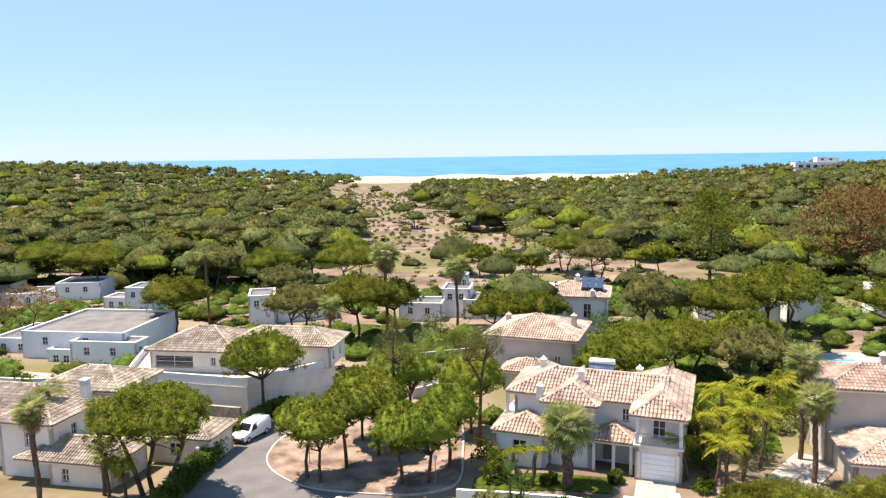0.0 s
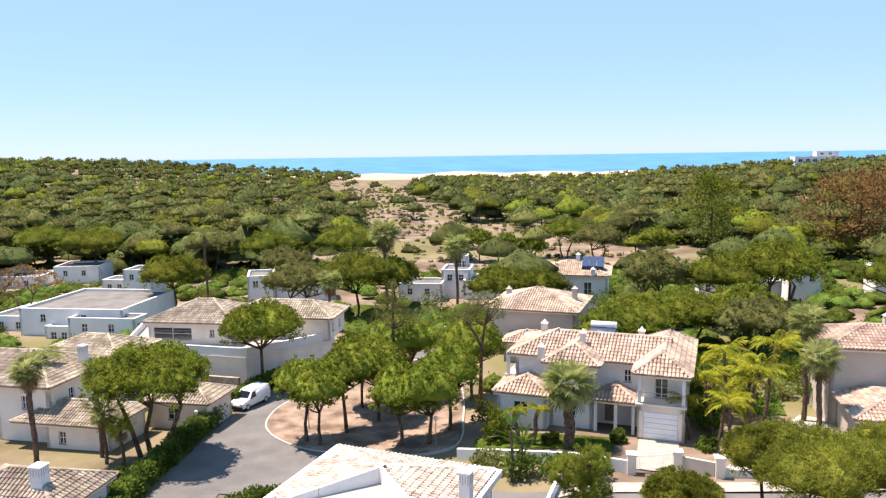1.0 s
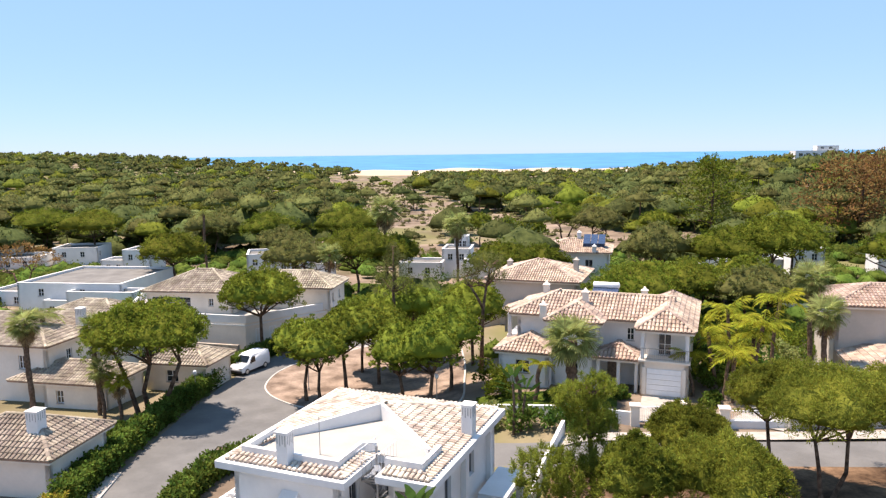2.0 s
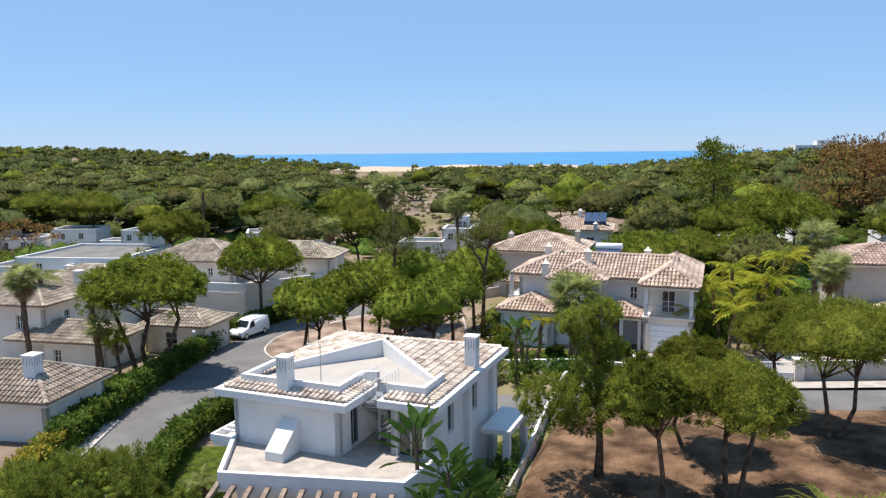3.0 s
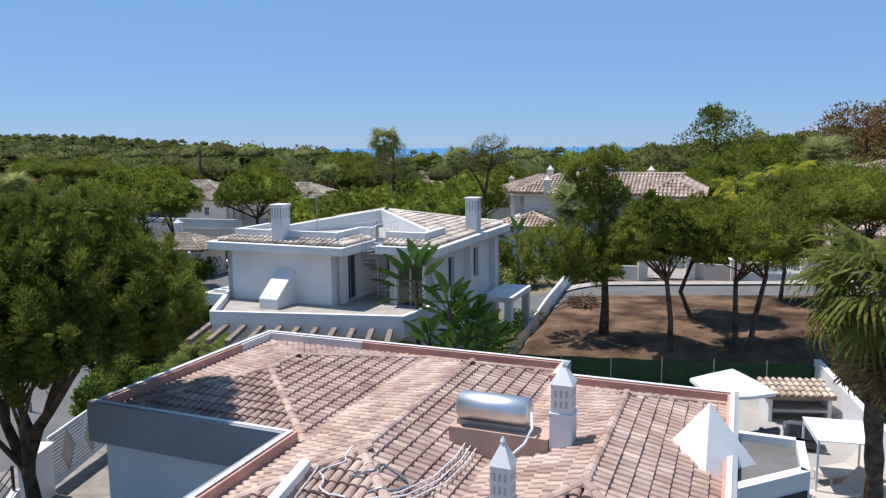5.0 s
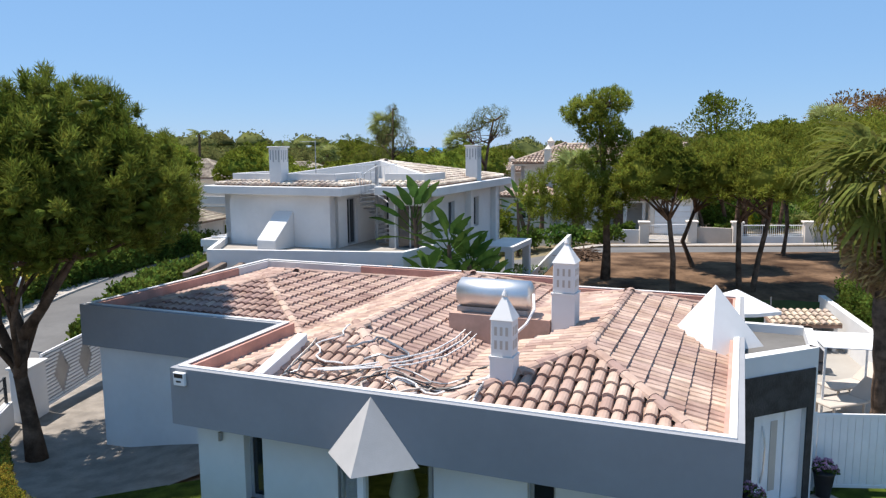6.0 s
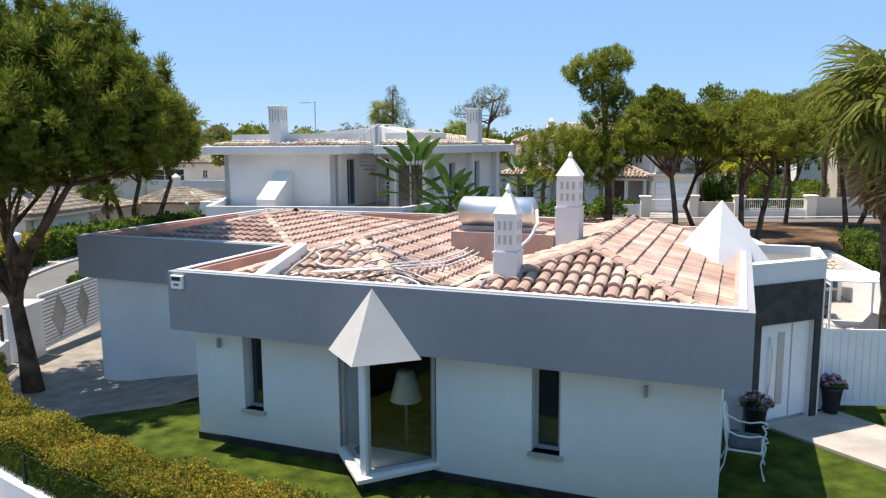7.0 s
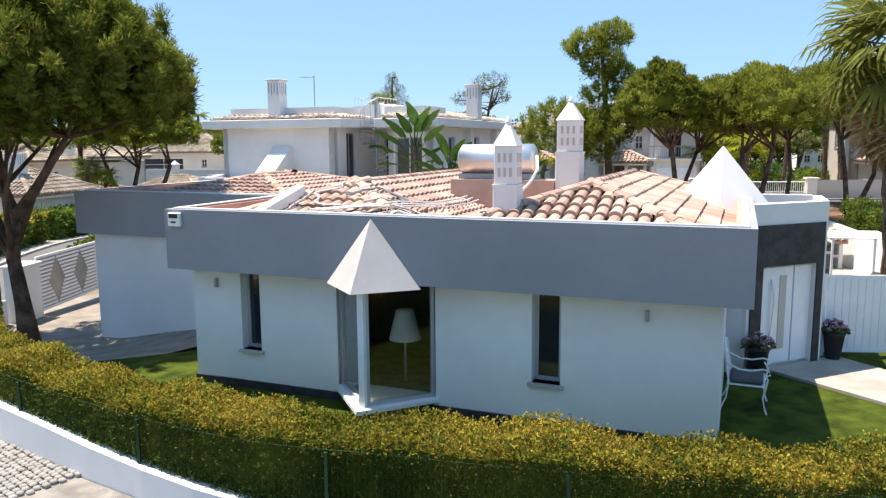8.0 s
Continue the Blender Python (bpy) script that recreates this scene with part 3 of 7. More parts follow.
# ---- ground, sea, roads ----
def ground_grid():
    xs = np.unique(np.concatenate([np.linspace(-3200, -400, 15), np.linspace(-400, -60, 35), np.linspace(-60, 60, 61), np.linspace(60, 400, 35), np.linspace(400, 3200, 15)]))
    ys = np.unique(np.concatenate([np.linspace(-500, -10, 12), np.linspace(-10, 120, 66), np.linspace(120, 400, 50), np.linspace(400, 1250, 69)]))
    X, Y = np.meshgrid(xs, ys)
    Z = G(X, Y)
    rough = smooth(110, 180, Y)
    bumps = np.zeros_like(Z)
    for k, (a, b, p) in enumerate([(0.11, 0.07, 0.3), (0.05, 0.13, 1.7), (0.23, 0.19, 2.9), (0.031, 0.027, 0.9)]):
        bumps += np.sin(X * a + p) * np.cos(Y * b + p * 2) * 0.28
    Z = Z + rough * bumps - 0.04
    dune = smooth(930, 1010, Y) * (1 - smooth(1090, 1125, Y))
    Z = Z + dune * (2.5 + 1.2 * np.sin(X * 0.05) + 0.8 * np.sin(X * 0.013 + 1))
    nx, ny = len(xs), len(ys)
    i = np.arange(ny - 1)[:, None] * nx + np.arange(nx - 1)[None, :]
    f = np.stack([i, i + 1, i + nx + 1, i + nx], -1).reshape(-1, 4)
    return np.stack([X, Y, Z], -1).reshape(-1, 3), f


def ground_material():
    m = material("natural_ground", (0.18, 0.135, 0.1), 0.95, vary=0.3, scale=0.12, bump=0.5, bump_scale=3, colour2=(0.29, 0.22, 0.165), spec=0.1)
    nt = m.node_tree
    bs = nt.nodes["Principled BSDF"]
    base = bs.inputs["Base Color"].links[0].from_socket
    geo = nt.nodes.new("ShaderNodeNewGeometry")
    sep = nt.nodes.new("ShaderNodeSeparateXYZ")
    nt.links.new(geo.outputs["Position"], sep.inputs[0])
    n1 = nt.nodes.new("ShaderNodeTexNoise")
    n1.inputs["Scale"].default_value, n1.inputs["Detail"].default_value = 0.035, 8.0
    nt.links.new(geo.outputs["Position"], n1.inputs["Vector"])

    def rng_node(sock, a, b):
        r = nt.nodes.new("ShaderNodeMapRange")
        nt.links.new(sock, r.inputs[0])
        r.inputs[1].default_value, r.inputs[2].default_value = a, b
        return r.outputs[0]

    def mix(fac, a, b):
        x = nt.nodes.new("ShaderNodeMix")
        x.data_type = "RGBA"
        nt.links.new(fac, x.inputs[0])
        for s, v in ((x.inputs[6], a), (x.inputs[7], b)):
            if isinstance(v, tuple):
                s.default_value = (*v, 1)
            else:
                nt.links.new(v, s)
        return x.outputs[2]

    scrub = mix(rng_node(n1.outputs["Fac"], 0.46, 0.6), base, (0.15, 0.14, 0.06))
    far = nt.nodes.new("ShaderNodeMath")
    far.operation = "ADD"
    scale = nt.nodes.new("ShaderNodeMath")
    scale.operation = "MULTIPLY"
    nt.links.new(n1.outputs["Fac"], scale.inputs[0])
    scale.inputs[1].default_value = 90
    nt.links.new(sep.outputs[1], far.inputs[0])
    nt.links.new(scale.outputs[0], far.inputs[1])
    nt.links.new(mix(rng_node(far.outputs[0], 905, 950), scrub, (0.43, 0.34, 0.25)), bs.inputs["Base Color"])
    return m


q, f = ground_grid()
ground = new("ground", quad_mesh("ground", q, f, ground_material()))
tagged(ground, "dry brown earth and scrub falling to a sandy beach", "ground", kind="structure")

SEA = material("sea_water", (0.035, 0.17, 0.36), 0.45, vary=0.12, scale=0.012, bump=0.25, bump_scale=0.25, colour2=(0.05, 0.24, 0.43), spec=0.4)
xs = np.linspace(-4200, 4200, 30)
ys = np.concatenate([np.linspace(1095, 1400, 12), np.linspace(1500, 4900, 18)])
X, Y = np.meshgrid(xs, ys)
i = np.arange(len(ys) - 1)[:, None] * len(xs) + np.arange(len(xs) - 1)[None, :]
f = np.stack([i, i + 1, i + len(xs) + 1, i + len(xs)], -1).reshape(-1, 4)
sea = new("water", quad_mesh("water", np.stack([X, Y, np.full_like(X, -12.0)], -1).reshape(-1, 3), f, SEA))
tagged(sea, "calm blue sea beyond the beach", "sea", kind="structure")


def ribbon(line, width, lift, step=1.2):
    """A strip that lies along a plan line on the ground."""
    pts = [Vector(p) for p in line]
    dense = []
    for k in range(len(pts) - 1):
        p0, p1, p2, p3 = pts[max(0, k - 1)], pts[k], pts[k + 1], pts[min(len(pts) - 1, k + 2)]
        n = max(2, int((p2 - p1).length / step))
        for j in range(n):
            s = j / n
            dense.append(0.5 * ((2 * p1) + (p2 - p0) * s + (2 * p0 - 5 * p1 + 4 * p2 - p3) * s * s + (3 * p1 - p0 - 3 * p2 + p3) * s ** 3))
    dense.append(pts[-1])
    V, F = [], []
    for k, p in enumerate(dense):
        d = (dense[min(k + 1, len(dense) - 1)] - dense[max(0, k - 1)]).normalized()
        nn = Vector((-d.y, d.x))
        for j in range(5):
            c = p + nn * width * (0.5 - j / 4)
            V.append((c.x, c.y, float(G(c.x, c.y)) + lift))
        if k:
            o = (k - 1) * 5
            for j in range(4):
                F.append((o + j, o + j + 1, o + j + 6, o + j + 5))
    return V, F, dense


def offset_line(line, d):
    out = []
    for k, p in enumerate(line):
        a, b = Vector(line[max(0, k - 1)]), Vector(line[min(len(line) - 1, k + 1)])
        t = (b - a).normalized()
        out.append((p[0] - t.y * d, p[1] + t.x * d))
    return out


MAIN = [(24, -3), (8, 0), (-2, 2.5), (-9, 8.5), (-13.6, 19), (-17.2, 33), (-18.9, 46), (-18.9, 60), (-18.0, 70), (-14.5, 79), (-6, 87), (8, 93.5), (34, 100)]
BRANCH = [(-18.6, 53.5), (-8, 51.5), (0, 48), (6, 44.8), (12, 43.3), (20, 42.8), (30, 42.6), (62, 43)]
for nm, line, w, lift in (("road", MAIN, 5.0, 0.03), ("road", BRANCH, 5.0, 0.034)):
    V, F, _ = ribbon(line, w, lift)
    tagged(part(nm, (V, F), ASPHALT), "grey asphalt residential street", "road", kind="structure")
for line, d, w in ((MAIN[:7], 3.05, 1.1), (MAIN[9:], -2.7, 0.3)):
    pl = offset_line(line, d)
    V, F, dense = ribbon(pl, w, 0.12)
    pv = tagged(part("pavement", (V, F), PAVE), "pale paved footpath along the street", "pavement", kind="structure")
    kb = strip_wall([tuple(p) for p in ribbon(offset_line(line, d - math.copysign(w / 2 + 0.06, d)), 0.1, 0)[2]], 0.14, -4.0, 0.0)
    bm = kb
    for v in bm.verts:
        v.co.z = float(G(v.co.x, v.co.y)) + (0.13 if v.co.z > -1 else -0.25)
    part("kerb", bm, KERB, pv)


# ---- roofs ----
def tile_field(poly, w=0.27, tl=0.42, r=0.115, seg=4, seed=0, lift=0.02):
    """Barrel tiles over a convex roof plane; the first edge of poly is its eave. Returns a list of tiles (vertices, faces) in one run per tile."""
    rng = np.random.default_rng(seed)
    P = [Vector(p) for p in poly]
    e = (P[1] - P[0]).normalized()
    nrm = (P[1] - P[0]).cross(P[2] - P[1]).normalized()
    if nrm.z < 0:
        nrm = -nrm
    s = nrm.cross(e)
    if s.z < 0:
        s = -s
    U = [(p - P[0]).dot(e) for p in P]
    W = [(p - P[0]).dot(s) for p in P]
    out = []
    cols = max(1, int(round((max(U) - min(U)) / w)))
    w = (max(U) - min(U)) / cols
    for c in range(cols):
        u = min(U) + (c + 0.5) * w + 0.0013
        hits = []
        for k in range(len(P)):
            a, b = (U[k], W[k]), (U[(k + 1) % len(P)], W[(k + 1) % len(P)])
            if (a[0] - u) * (b[0] - u) < 0:
                hits.append(a[1] + (b[1] - a[1]) * (u - a[0]) / (b[0] - a[0]))
        if len(hits) < 2:
            continue
        lo, hi = min(hits), max(hits)
        v = lo - 0.06
        while v < hi - 0.08:
            l = min(tl * 1.12, hi - v + 0.04)
            V = []
            ju, jz = rng.normal() * 0.006, rng.normal() * 0.006
            for t, rr, up in ((0, r, lift + 0.035 + jz), (l, r * 0.84, lift)):
                for k in range(seg + 1):
                    an = math.pi * k / seg
                    p = P[0] + e * (u + ju - math.cos(an) * rr) + s * (v + t) + nrm * (math.sin(an) * rr * 0.85 + up)
                    V.append(tuple(p))
            n = seg + 1
            out.append((V, [(k, k + 1, n + k + 1, n + k) for k in range(seg)] + [tuple(range(n))]))
            v += tl
    return out


def ridge_caps(a, b, r=0.15, tl=0.4):
    """Ridge tiles from a up to b."""
    a, b = Vector(a), Vector(b)
    d = (b - a)
    n = max(1, int(d.length / tl))
    d.normalize()
    side = d.cross(Vector((0, 0, 1))).normalized()
    up = side.cross(d)
    out = []
    for i in range(n + 1):
        p = a + d * min(i * tl, (b - a).length - 0.1)
        V = []
        for t, rr in ((0, r), (tl * 1.1, r * 0.86)):
            for k in range(6):
                an = math.pi * k / 5
                V.append(tuple(p + d * t + side * math.cos(an) * rr + up * (math.sin(an) * rr * 0.8 + 0.06)))
        out.append((V, [(k, k + 1, 7 + k, 6 + k) for k in range(5)] + [tuple(range(6))]))
    return out


def slab_of(poly, th=0.1):
    """The bed under a roof plane."""
    bm = bmesh.new()
    hi = [bm.verts.new(p) for p in poly]
    lo = [bm.verts.new((p[0], p[1], p[2] - th)) for p in poly]
    bm.faces.new(hi)
    bm.faces.new(lo[::-1])
    for k in range(len(poly)):
        bm.faces.new((hi[k], lo[k], lo[(k + 1) % len(poly)], hi[(k + 1) % len(poly)]))
    return bm


def roof_plane(parent, poly, mat, seed=0, pieces=False, **kw):
    """One roof plane: bed, and tiles either as single parts or joined."""
    bed = part("roof_bed", slab_of(poly), TILE_BED, parent)
    tiles = tile_field(poly, seed=seed, **kw)
    if pieces:
        for V, F in tiles:
            part("tile", (V, F), mat, bed)
    elif tiles:
        ob = part("tiles", joined(*tiles), mat, bed)
        tagged(ob, kind="stuff")
    return bed


def hip_planes(x0, x1, y0, y1, z, rise, gable=()):
    """Planes and ridge lines of a hipped roof over a rectangle."""
    w, d = x1 - x0, y1 - y0
    if w >= d:
        h = d / 2
        a = (x0 + (0 if "w" in gable else h), (y0 + y1) / 2, z + rise)
        b = (x1 - (0 if "e" in gable else h), (y0 + y1) / 2, z + rise)
        pl = [[(x0, y0, z), (x1, y0, z), b, a], [(x1, y1, z), (x0, y1, z), a, b]]
        if "w" not in gable:
            pl.append([(x0, y1, z), (x0, y0, z), a])
        if "e" not in gable:
            pl.append([(x1, y0, z), (x1, y1, z), b])
        caps = [(a, b)]
        caps += [] if "w" in gable else [((x0, y0, z), a), ((x0, y1, z), a)]
        caps += [] if "e" in gable else [((x1, y0, z), b), ((x1, y1, z), b)]
    else:
        h = w / 2
        a = ((x0 + x1) / 2, y0 + (0 if "s" in gable else h), z + rise)
        b = ((x0 + x1) / 2, y1 - (0 if "n" in gable else h), z + rise)
        pl = [[(x1, y0, z), (x1, y1, z), b, a], [(x0, y1, z), (x0, y0, z), a, b]]
        if "s" not in gable:
            pl.append([(x0, y0, z), (x1, y0, z), a])
        if "n" not in gable:
            pl.append([(x1, y1, z), (x0, y1, z), b])
        caps = [(a, b)]
        caps += [] if "s" in gable else [((x0, y0, z), a), ((x1, y0, z), a)]
        caps += [] if "n" in gable else [((x0, y1, z), b), ((x1, y1, z), b)]
    return pl, caps


def hip_roof(parent, x0, x1, y0, y1, z, rise, mat=TILE_PALE, over=0.45, gable=(), w=0.3, tl=0.45, seed=0, soffit=CREAM):
    x0, x1, y0, y1 = x0 - over, x1 + over, y0 - over, y1 + over
    pl, caps = hip_planes(x0, x1, y0, y1, z, rise, gable)
    roof = part("roof", boxes((x0 + 0.08, x1 - 0.08, y0 + 0.08, y1 - 0.08, z - 0.26, z - 0.12)), soffit, parent)
    allt = []
    for k, p in enumerate(pl):
        part("roof_bed", slab_of(p, 0.1), TILE_BED, roof)
        allt += tile_field(p, w=w, tl=tl, r=w * 0.43, seed=seed + k)
    tagged(part("tiles", joined(*allt), mat, roof), kind="stuff")
    part("ridge_tiles", joined(*[t for a, b in caps for t in ridge_caps(a, b)]), mat, roof)
    return roof


def chimney(parent, x, y, z0, z1, w=0.55, mat=WHITE, style="slots", name="chimney"):
    """Algarve chimney: shaft, solid head with grey bars for the shade in its slots, and cap."""
    h = w / 2
    c = part(name, boxes((x - h, x + h, y - h, y + h, z0, z1 - (0.3 if style == "hat" else 0.0)), bevel=0.015), mat, parent)
    if style == "slots":
        dims = []
        for k in range(4):
            o = x - h + w * (k + 0.6) / 4.2
            dims.append((o - 0.025, o + 0.025, y - h - 0.004, y + h + 0.004, z1 - 0.5 - 0.1 * (k % 2), z1 - 0.1))
            o = y - h + w * (k + 0.6) / 4.2
            dims.append((x - h - 0.004, x + h + 0.004, o - 0.025, o + 0.025, z1 - 0.5 - 0.1 * (k % 2), z1 - 0.1))
        # solid grey bars stand in for the shade inside the openings
        for dm in dims:
            part("vent_slot", boxes(dm), GREYMETAL, c)
        part("cap", boxes((x - h - 0.05, x + h + 0.05, y - h - 0.05, y + h + 0.05, z1, z1 + 0.06), bevel=0.01), mat, c)
    else:
        part("collar", boxes((x - h - 0.06, x + h + 0.06, y - h - 0.06, y + h + 0.06, z1 - 0.3, z1 - 0.22), bevel=0.01), mat, c)
        hat = bmesh.new()
        bmesh.ops.create_cone(hat, segments=4, radius1=h * 1.35, radius2=0.03, depth=0.34, cap_ends=True, matrix=Matrix.Translation((x, y, z1 - 0.05)) @ Matrix.Rotation(math.pi / 4, 4, "Z"))
        part("cap", hat, mat, c)
    return c


# ---- the white and grey villa under tiled hips ----
ROT_A = -22.08
FX, FY = -5.27, 12.83


def uv(u, v):
    """Plan of the near villas' shared grid to the world."""
    c, s = math.cos(radians(ROT_A)), math.sin(radians(ROT_A))
    return FX + c * u - s * v, FY + s * u + c * v


def near_villa():
    v = thing("villa", FX, FY, 0.07, ROT_A, "single-storey white villa with grey fascia and terracotta tiled roof", "house")
    P = 3.0
    # outer walls, as runs with their openings
    front = [(0.98, 1.36, 0.62, 1.98), (2.82, 4.52, 0.16, 1.98), (6.02, 6.44, 0.62, 1.98)]
    p0, p1 = (0.1, 0.3), (8.68, 0.3)
    part("front_wall", wall_panel(bmesh.new(), p0, p1, -0.3, 2.02, 0.3, front), WHITE, v)
    for s0, s1, z0, z1 in (front[0], front[2]):
        window(v, p0, p1, s0, s1, z0, z1, 0.16, FRAME_GREY, 0)
    part("side_wall", wall_panel(bmesh.new(), (8.68, 0.6), (8.68, 4.1), -0.3, 2.02, 0.3), WHITE, v)
    part("side_wall", wall_panel(bmesh.new(), (8.684, 4.04), (9.06, 4.04), -0.3, 2.02, 0.2), WHITE, v)
    part("side_wall", wall_panel(bmesh.new(), (0.1, 3.72), (0.1, 0.6), -0.3, 2.02, 0.3), WHITE, v)
    part("wing_wall", wall_panel(bmesh.new(), (-5.46, 3.42), (0.3, 3.42), -1.2, 2.02, 0.3), WHITE, v)
    part("wing_wall", wall_panel(bmesh.new(), (-5.46, 10.4), (-5.46, 3.72), -1.4, 2.02, 0.3), WHITE, v)
    part("back_wall", wall_panel(bmesh.new(), (8.65, 9.3), (-5.16, 9.3), -1.2, 2.02, 0.3), WHITE, v)
    part("side_wall", wall_panel(bmesh.new(), (8.65, 8.4), (8.65, 9.3), -0.3, 2.02, 0.3), WHITE, v)
    part("plinth", boxes((0.08, 8.7, 0.27, 0.31, -0.2, 0.08)), SLATE, v)
    # fascia: a grey band outside, salmon or white within, white coping
    loop = [(-5.72, 3.3), (-0.1, 3.3), (-0.02, 0.0), (8.95, 0.0), (8.95, 9.55), (4.45, 9.55), (4.45, 10.75), (-2.1, 10.75), (-5.72, 10.75)]
    inner = [(-5.59, 3.43), (0.03, 3.43), (0.11, 0.13), (8.82, 0.13), (8.82, 9.42), (4.32, 9.42), (4.32, 10.62), (-2.1, 10.62), (-5.59, 10.62)]
    part("fascia", strip_wall(loop, 0.16, 2.0, P, True), GREY, v, "grey painted fascia band")
    part("parapet_lining", strip_wall([(-5.59, 9.0)] + inner[:8], 0.1, 2.4, P - 0.02), SALMON, v, "salmon render inside the parapet")
    part("parapet_lining", strip_wall([(-2.12, 10.62), (-5.59, 10.62), (-5.59, 9.02)], 0.1, 2.4, P - 0.02), WHITE, v)
    part("coping", strip_wall([((a[0] + b[0]) / 2, (a[1] + b[1]) / 2) for a, b in zip(loop, inner)], 0.1, P + 0.002, P + 0.022, True), WHITE, v)
    part("soffit", prism([(-5.66, 3.36), (-0.05, 3.36), (0.05, 0.06), (8.9, 0.06), (8.9, 9.5), (4.4, 9.5), (4.4, 10.7), (-5.66, 10.7)], 2.04, 2.1), WHITE, v)
    # three hipped roofs side by side, with valleys between them
    roof = part("roof", prism([(-5.5, 3.5), (0.1, 3.5), (0.2, 0.2), (8.75, 0.2), (8.75, 9.35), (4.3, 9.35), (4.3, 10.5), (-5.5, 10.5)], 2.4, 2.56), TILE_BED, v)
    for n, (x0, x1, y0, y1) in enumerate(((-5.52, 0.2, 3.55, 10.55), (0.18, 4.38, 0.22, 10.55), (4.4, 8.76, 0.22, 9.4))):
        pl, caps = hip_planes(x0, x1, y0, y1, 2.64, (0.57, 0.65, 0.69)[n])
        for k, poly in enumerate(pl):
            tiles = tile_field(poly, w=0.215, tl=0.33, r=0.102, seg=6 if k == 2 else 4, seed=10 * n + k)
            if k == 2 and n:
                for V, F in tiles:
                    part("tile", (V, F), TILE, roof)
            else:
                tagged(part("tiles", joined(*tiles), TILE, roof), kind="stuff")
            part("roof_bed", slab_of(poly, 0.06), TILE_BED, roof)
        for a, b in caps:
            part("ridge_tiles", joined(*ridge_caps(a, b, 0.11, 0.36)), TILE, roof)
    # white upstand across the left hip
    part("upstand", prism([(1.34, 0.3), (1.54, 0.3), (1.6, 1.6), (1.4, 1.6)], 2.6, 3.2, 0.01, [2.97, 2.97, 3.34, 3.34]), WHITE, v)
    # chimneys
    for (x, y, top, w) in ((5.44, 1.32, 4.34, 0.38), (5.74, 4.4, 4.8, 0.46)):
        h = w / 2
        c = part("chimney", boxes((x - h, x + h, y - h, y + h, 2.7, top - 0.95), bevel=0.012), WHITE, v)
        part("head", boxes((x - h * 0.92, x + h * 0.92, y - h * 0.92, y + h * 0.92, top - 0.92, top - 0.33), bevel=0.01), WHITE, c)
        part("ledge", boxes((x - h * 1.05, x + h * 1.05, y - h * 1.05, y + h * 1.05, top - 0.96, top - 0.92)), WHITE, c)
        dims = []
        for k in range(3):
            for z in (top - 0.8, top - 0.58):
                o = (k - 1) * w * 0.24
                dims.append((x + o - 0.022, x + o + 0.022, y - h * 0.92 - 0.004, y + h * 0.92 + 0.004, z, z + 0.14))
                dims.append((x - h * 0.92 - 0.004, x + h * 0.92 + 0.004, y + o - 0.022, y + o + 0.022, z, z + 0.14))
        # the head is not cut: taupe bars carry the shade of its openings
        for dm in dims:
            part("vent_slot", boxes(dm), TAUPE, c)
        cone = bmesh.new()
        bmesh.ops.create_cone(cone, segments=4, radius1=w * 0.72, radius2=0.03, depth=0.36, cap_ends=True, matrix=Matrix.Translation((x, y, top - 0.15)) @ Matrix.Rotation(math.pi / 4, 4, "Z"))
        part("cap", cone, WHITE, c)
        part("finial", placed(lathe([(0.03, 0), (0.05, 0.03), (0.035, 0.07), (0.01, 0.12)], 8), Matrix.Translation((x, y, top + 0.01))), WHITE, c)
    # corner bay window under its pyramid hood
    bay = [(2.92, 0.34), (3.77, -0.52), (4.62, 0.34)]
    b = part("bay_base", prism(bay, -0.25, 0.12, 0.01), SLATE, v)
    part("bay_sill", prism([(2.8, 0.36), (3.77, -0.68), (4.74, 0.36)], 0.122, 0.2, 0.01), WHITE, v)
    part("bay_post", boxes((3.72, 3.82, -0.5, -0.4, 0.2, 2.0)), FRAME_WHITE, v)
    for a, c in ((bay[0], (3.73, -0.46)), ((3.81, -0.46), bay[2])):
        d = (Vector(c) - Vector(a)).length
        window(v, a, c, 0.02, d - 0.02, 0.2, 2.0, 0.02, FRAME_GREY, 0, False, name="bay_window", glass=CLEARGLASS)
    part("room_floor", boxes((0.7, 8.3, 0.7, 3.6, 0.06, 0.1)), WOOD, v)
    # back wall coloured dark in place of the unlit depth of the room
    part("room_wall", boxes((0.6, 8.35, 3.4, 3.5, 0.1, 2.0)), FABRIC_AND_DIM_ROOM, v)
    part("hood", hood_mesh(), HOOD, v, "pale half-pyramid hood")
    # entrance on the diagonal with slate surround
    part("entrance_roof", prism([(9.06, 4.3), (10.2, 5.42), (10.2, 6.9), (9.06, 6.9)], 2.7, 2.8), ROOFING, v)
    f0, f1 = Vector((9.0, 3.98)), Vector((10.32, 5.3))
    d = (f1 - f0).normalized()
    L = (f1 - f0).length
    part("entrance_wall", wall_panel(bmesh.new(), f0, f1, -0.1, 2.97, 0.22, [(0.32, L - 0.24, -0.1, 1.86)]), WHITE, v)
    nn = Vector((d.y, -d.x))
    part("slate_surround", wall_panel(bmesh.new(), f0 + d * 0.07 + nn * 0.03, f1 - d * 0.08 + nn * 0.03, -0.05, 2.6, 0.025, [(0.25, L - 0.31, -0.05, 1.86)]), SLATE, v, "dark slate cladding round the door")
    part("entrance_wall", wall_panel(bmesh.new(), (10.32, 5.3), (10.32, 7.0), -0.1, 2.97, 0.16), WHITE, v)
    part("entrance_wall", wall_panel(bmesh.new(), (10.32, 7.0), (9.04, 7.0), -0.1, 2.97, 0.16), WHITE, v)
    back = -nn
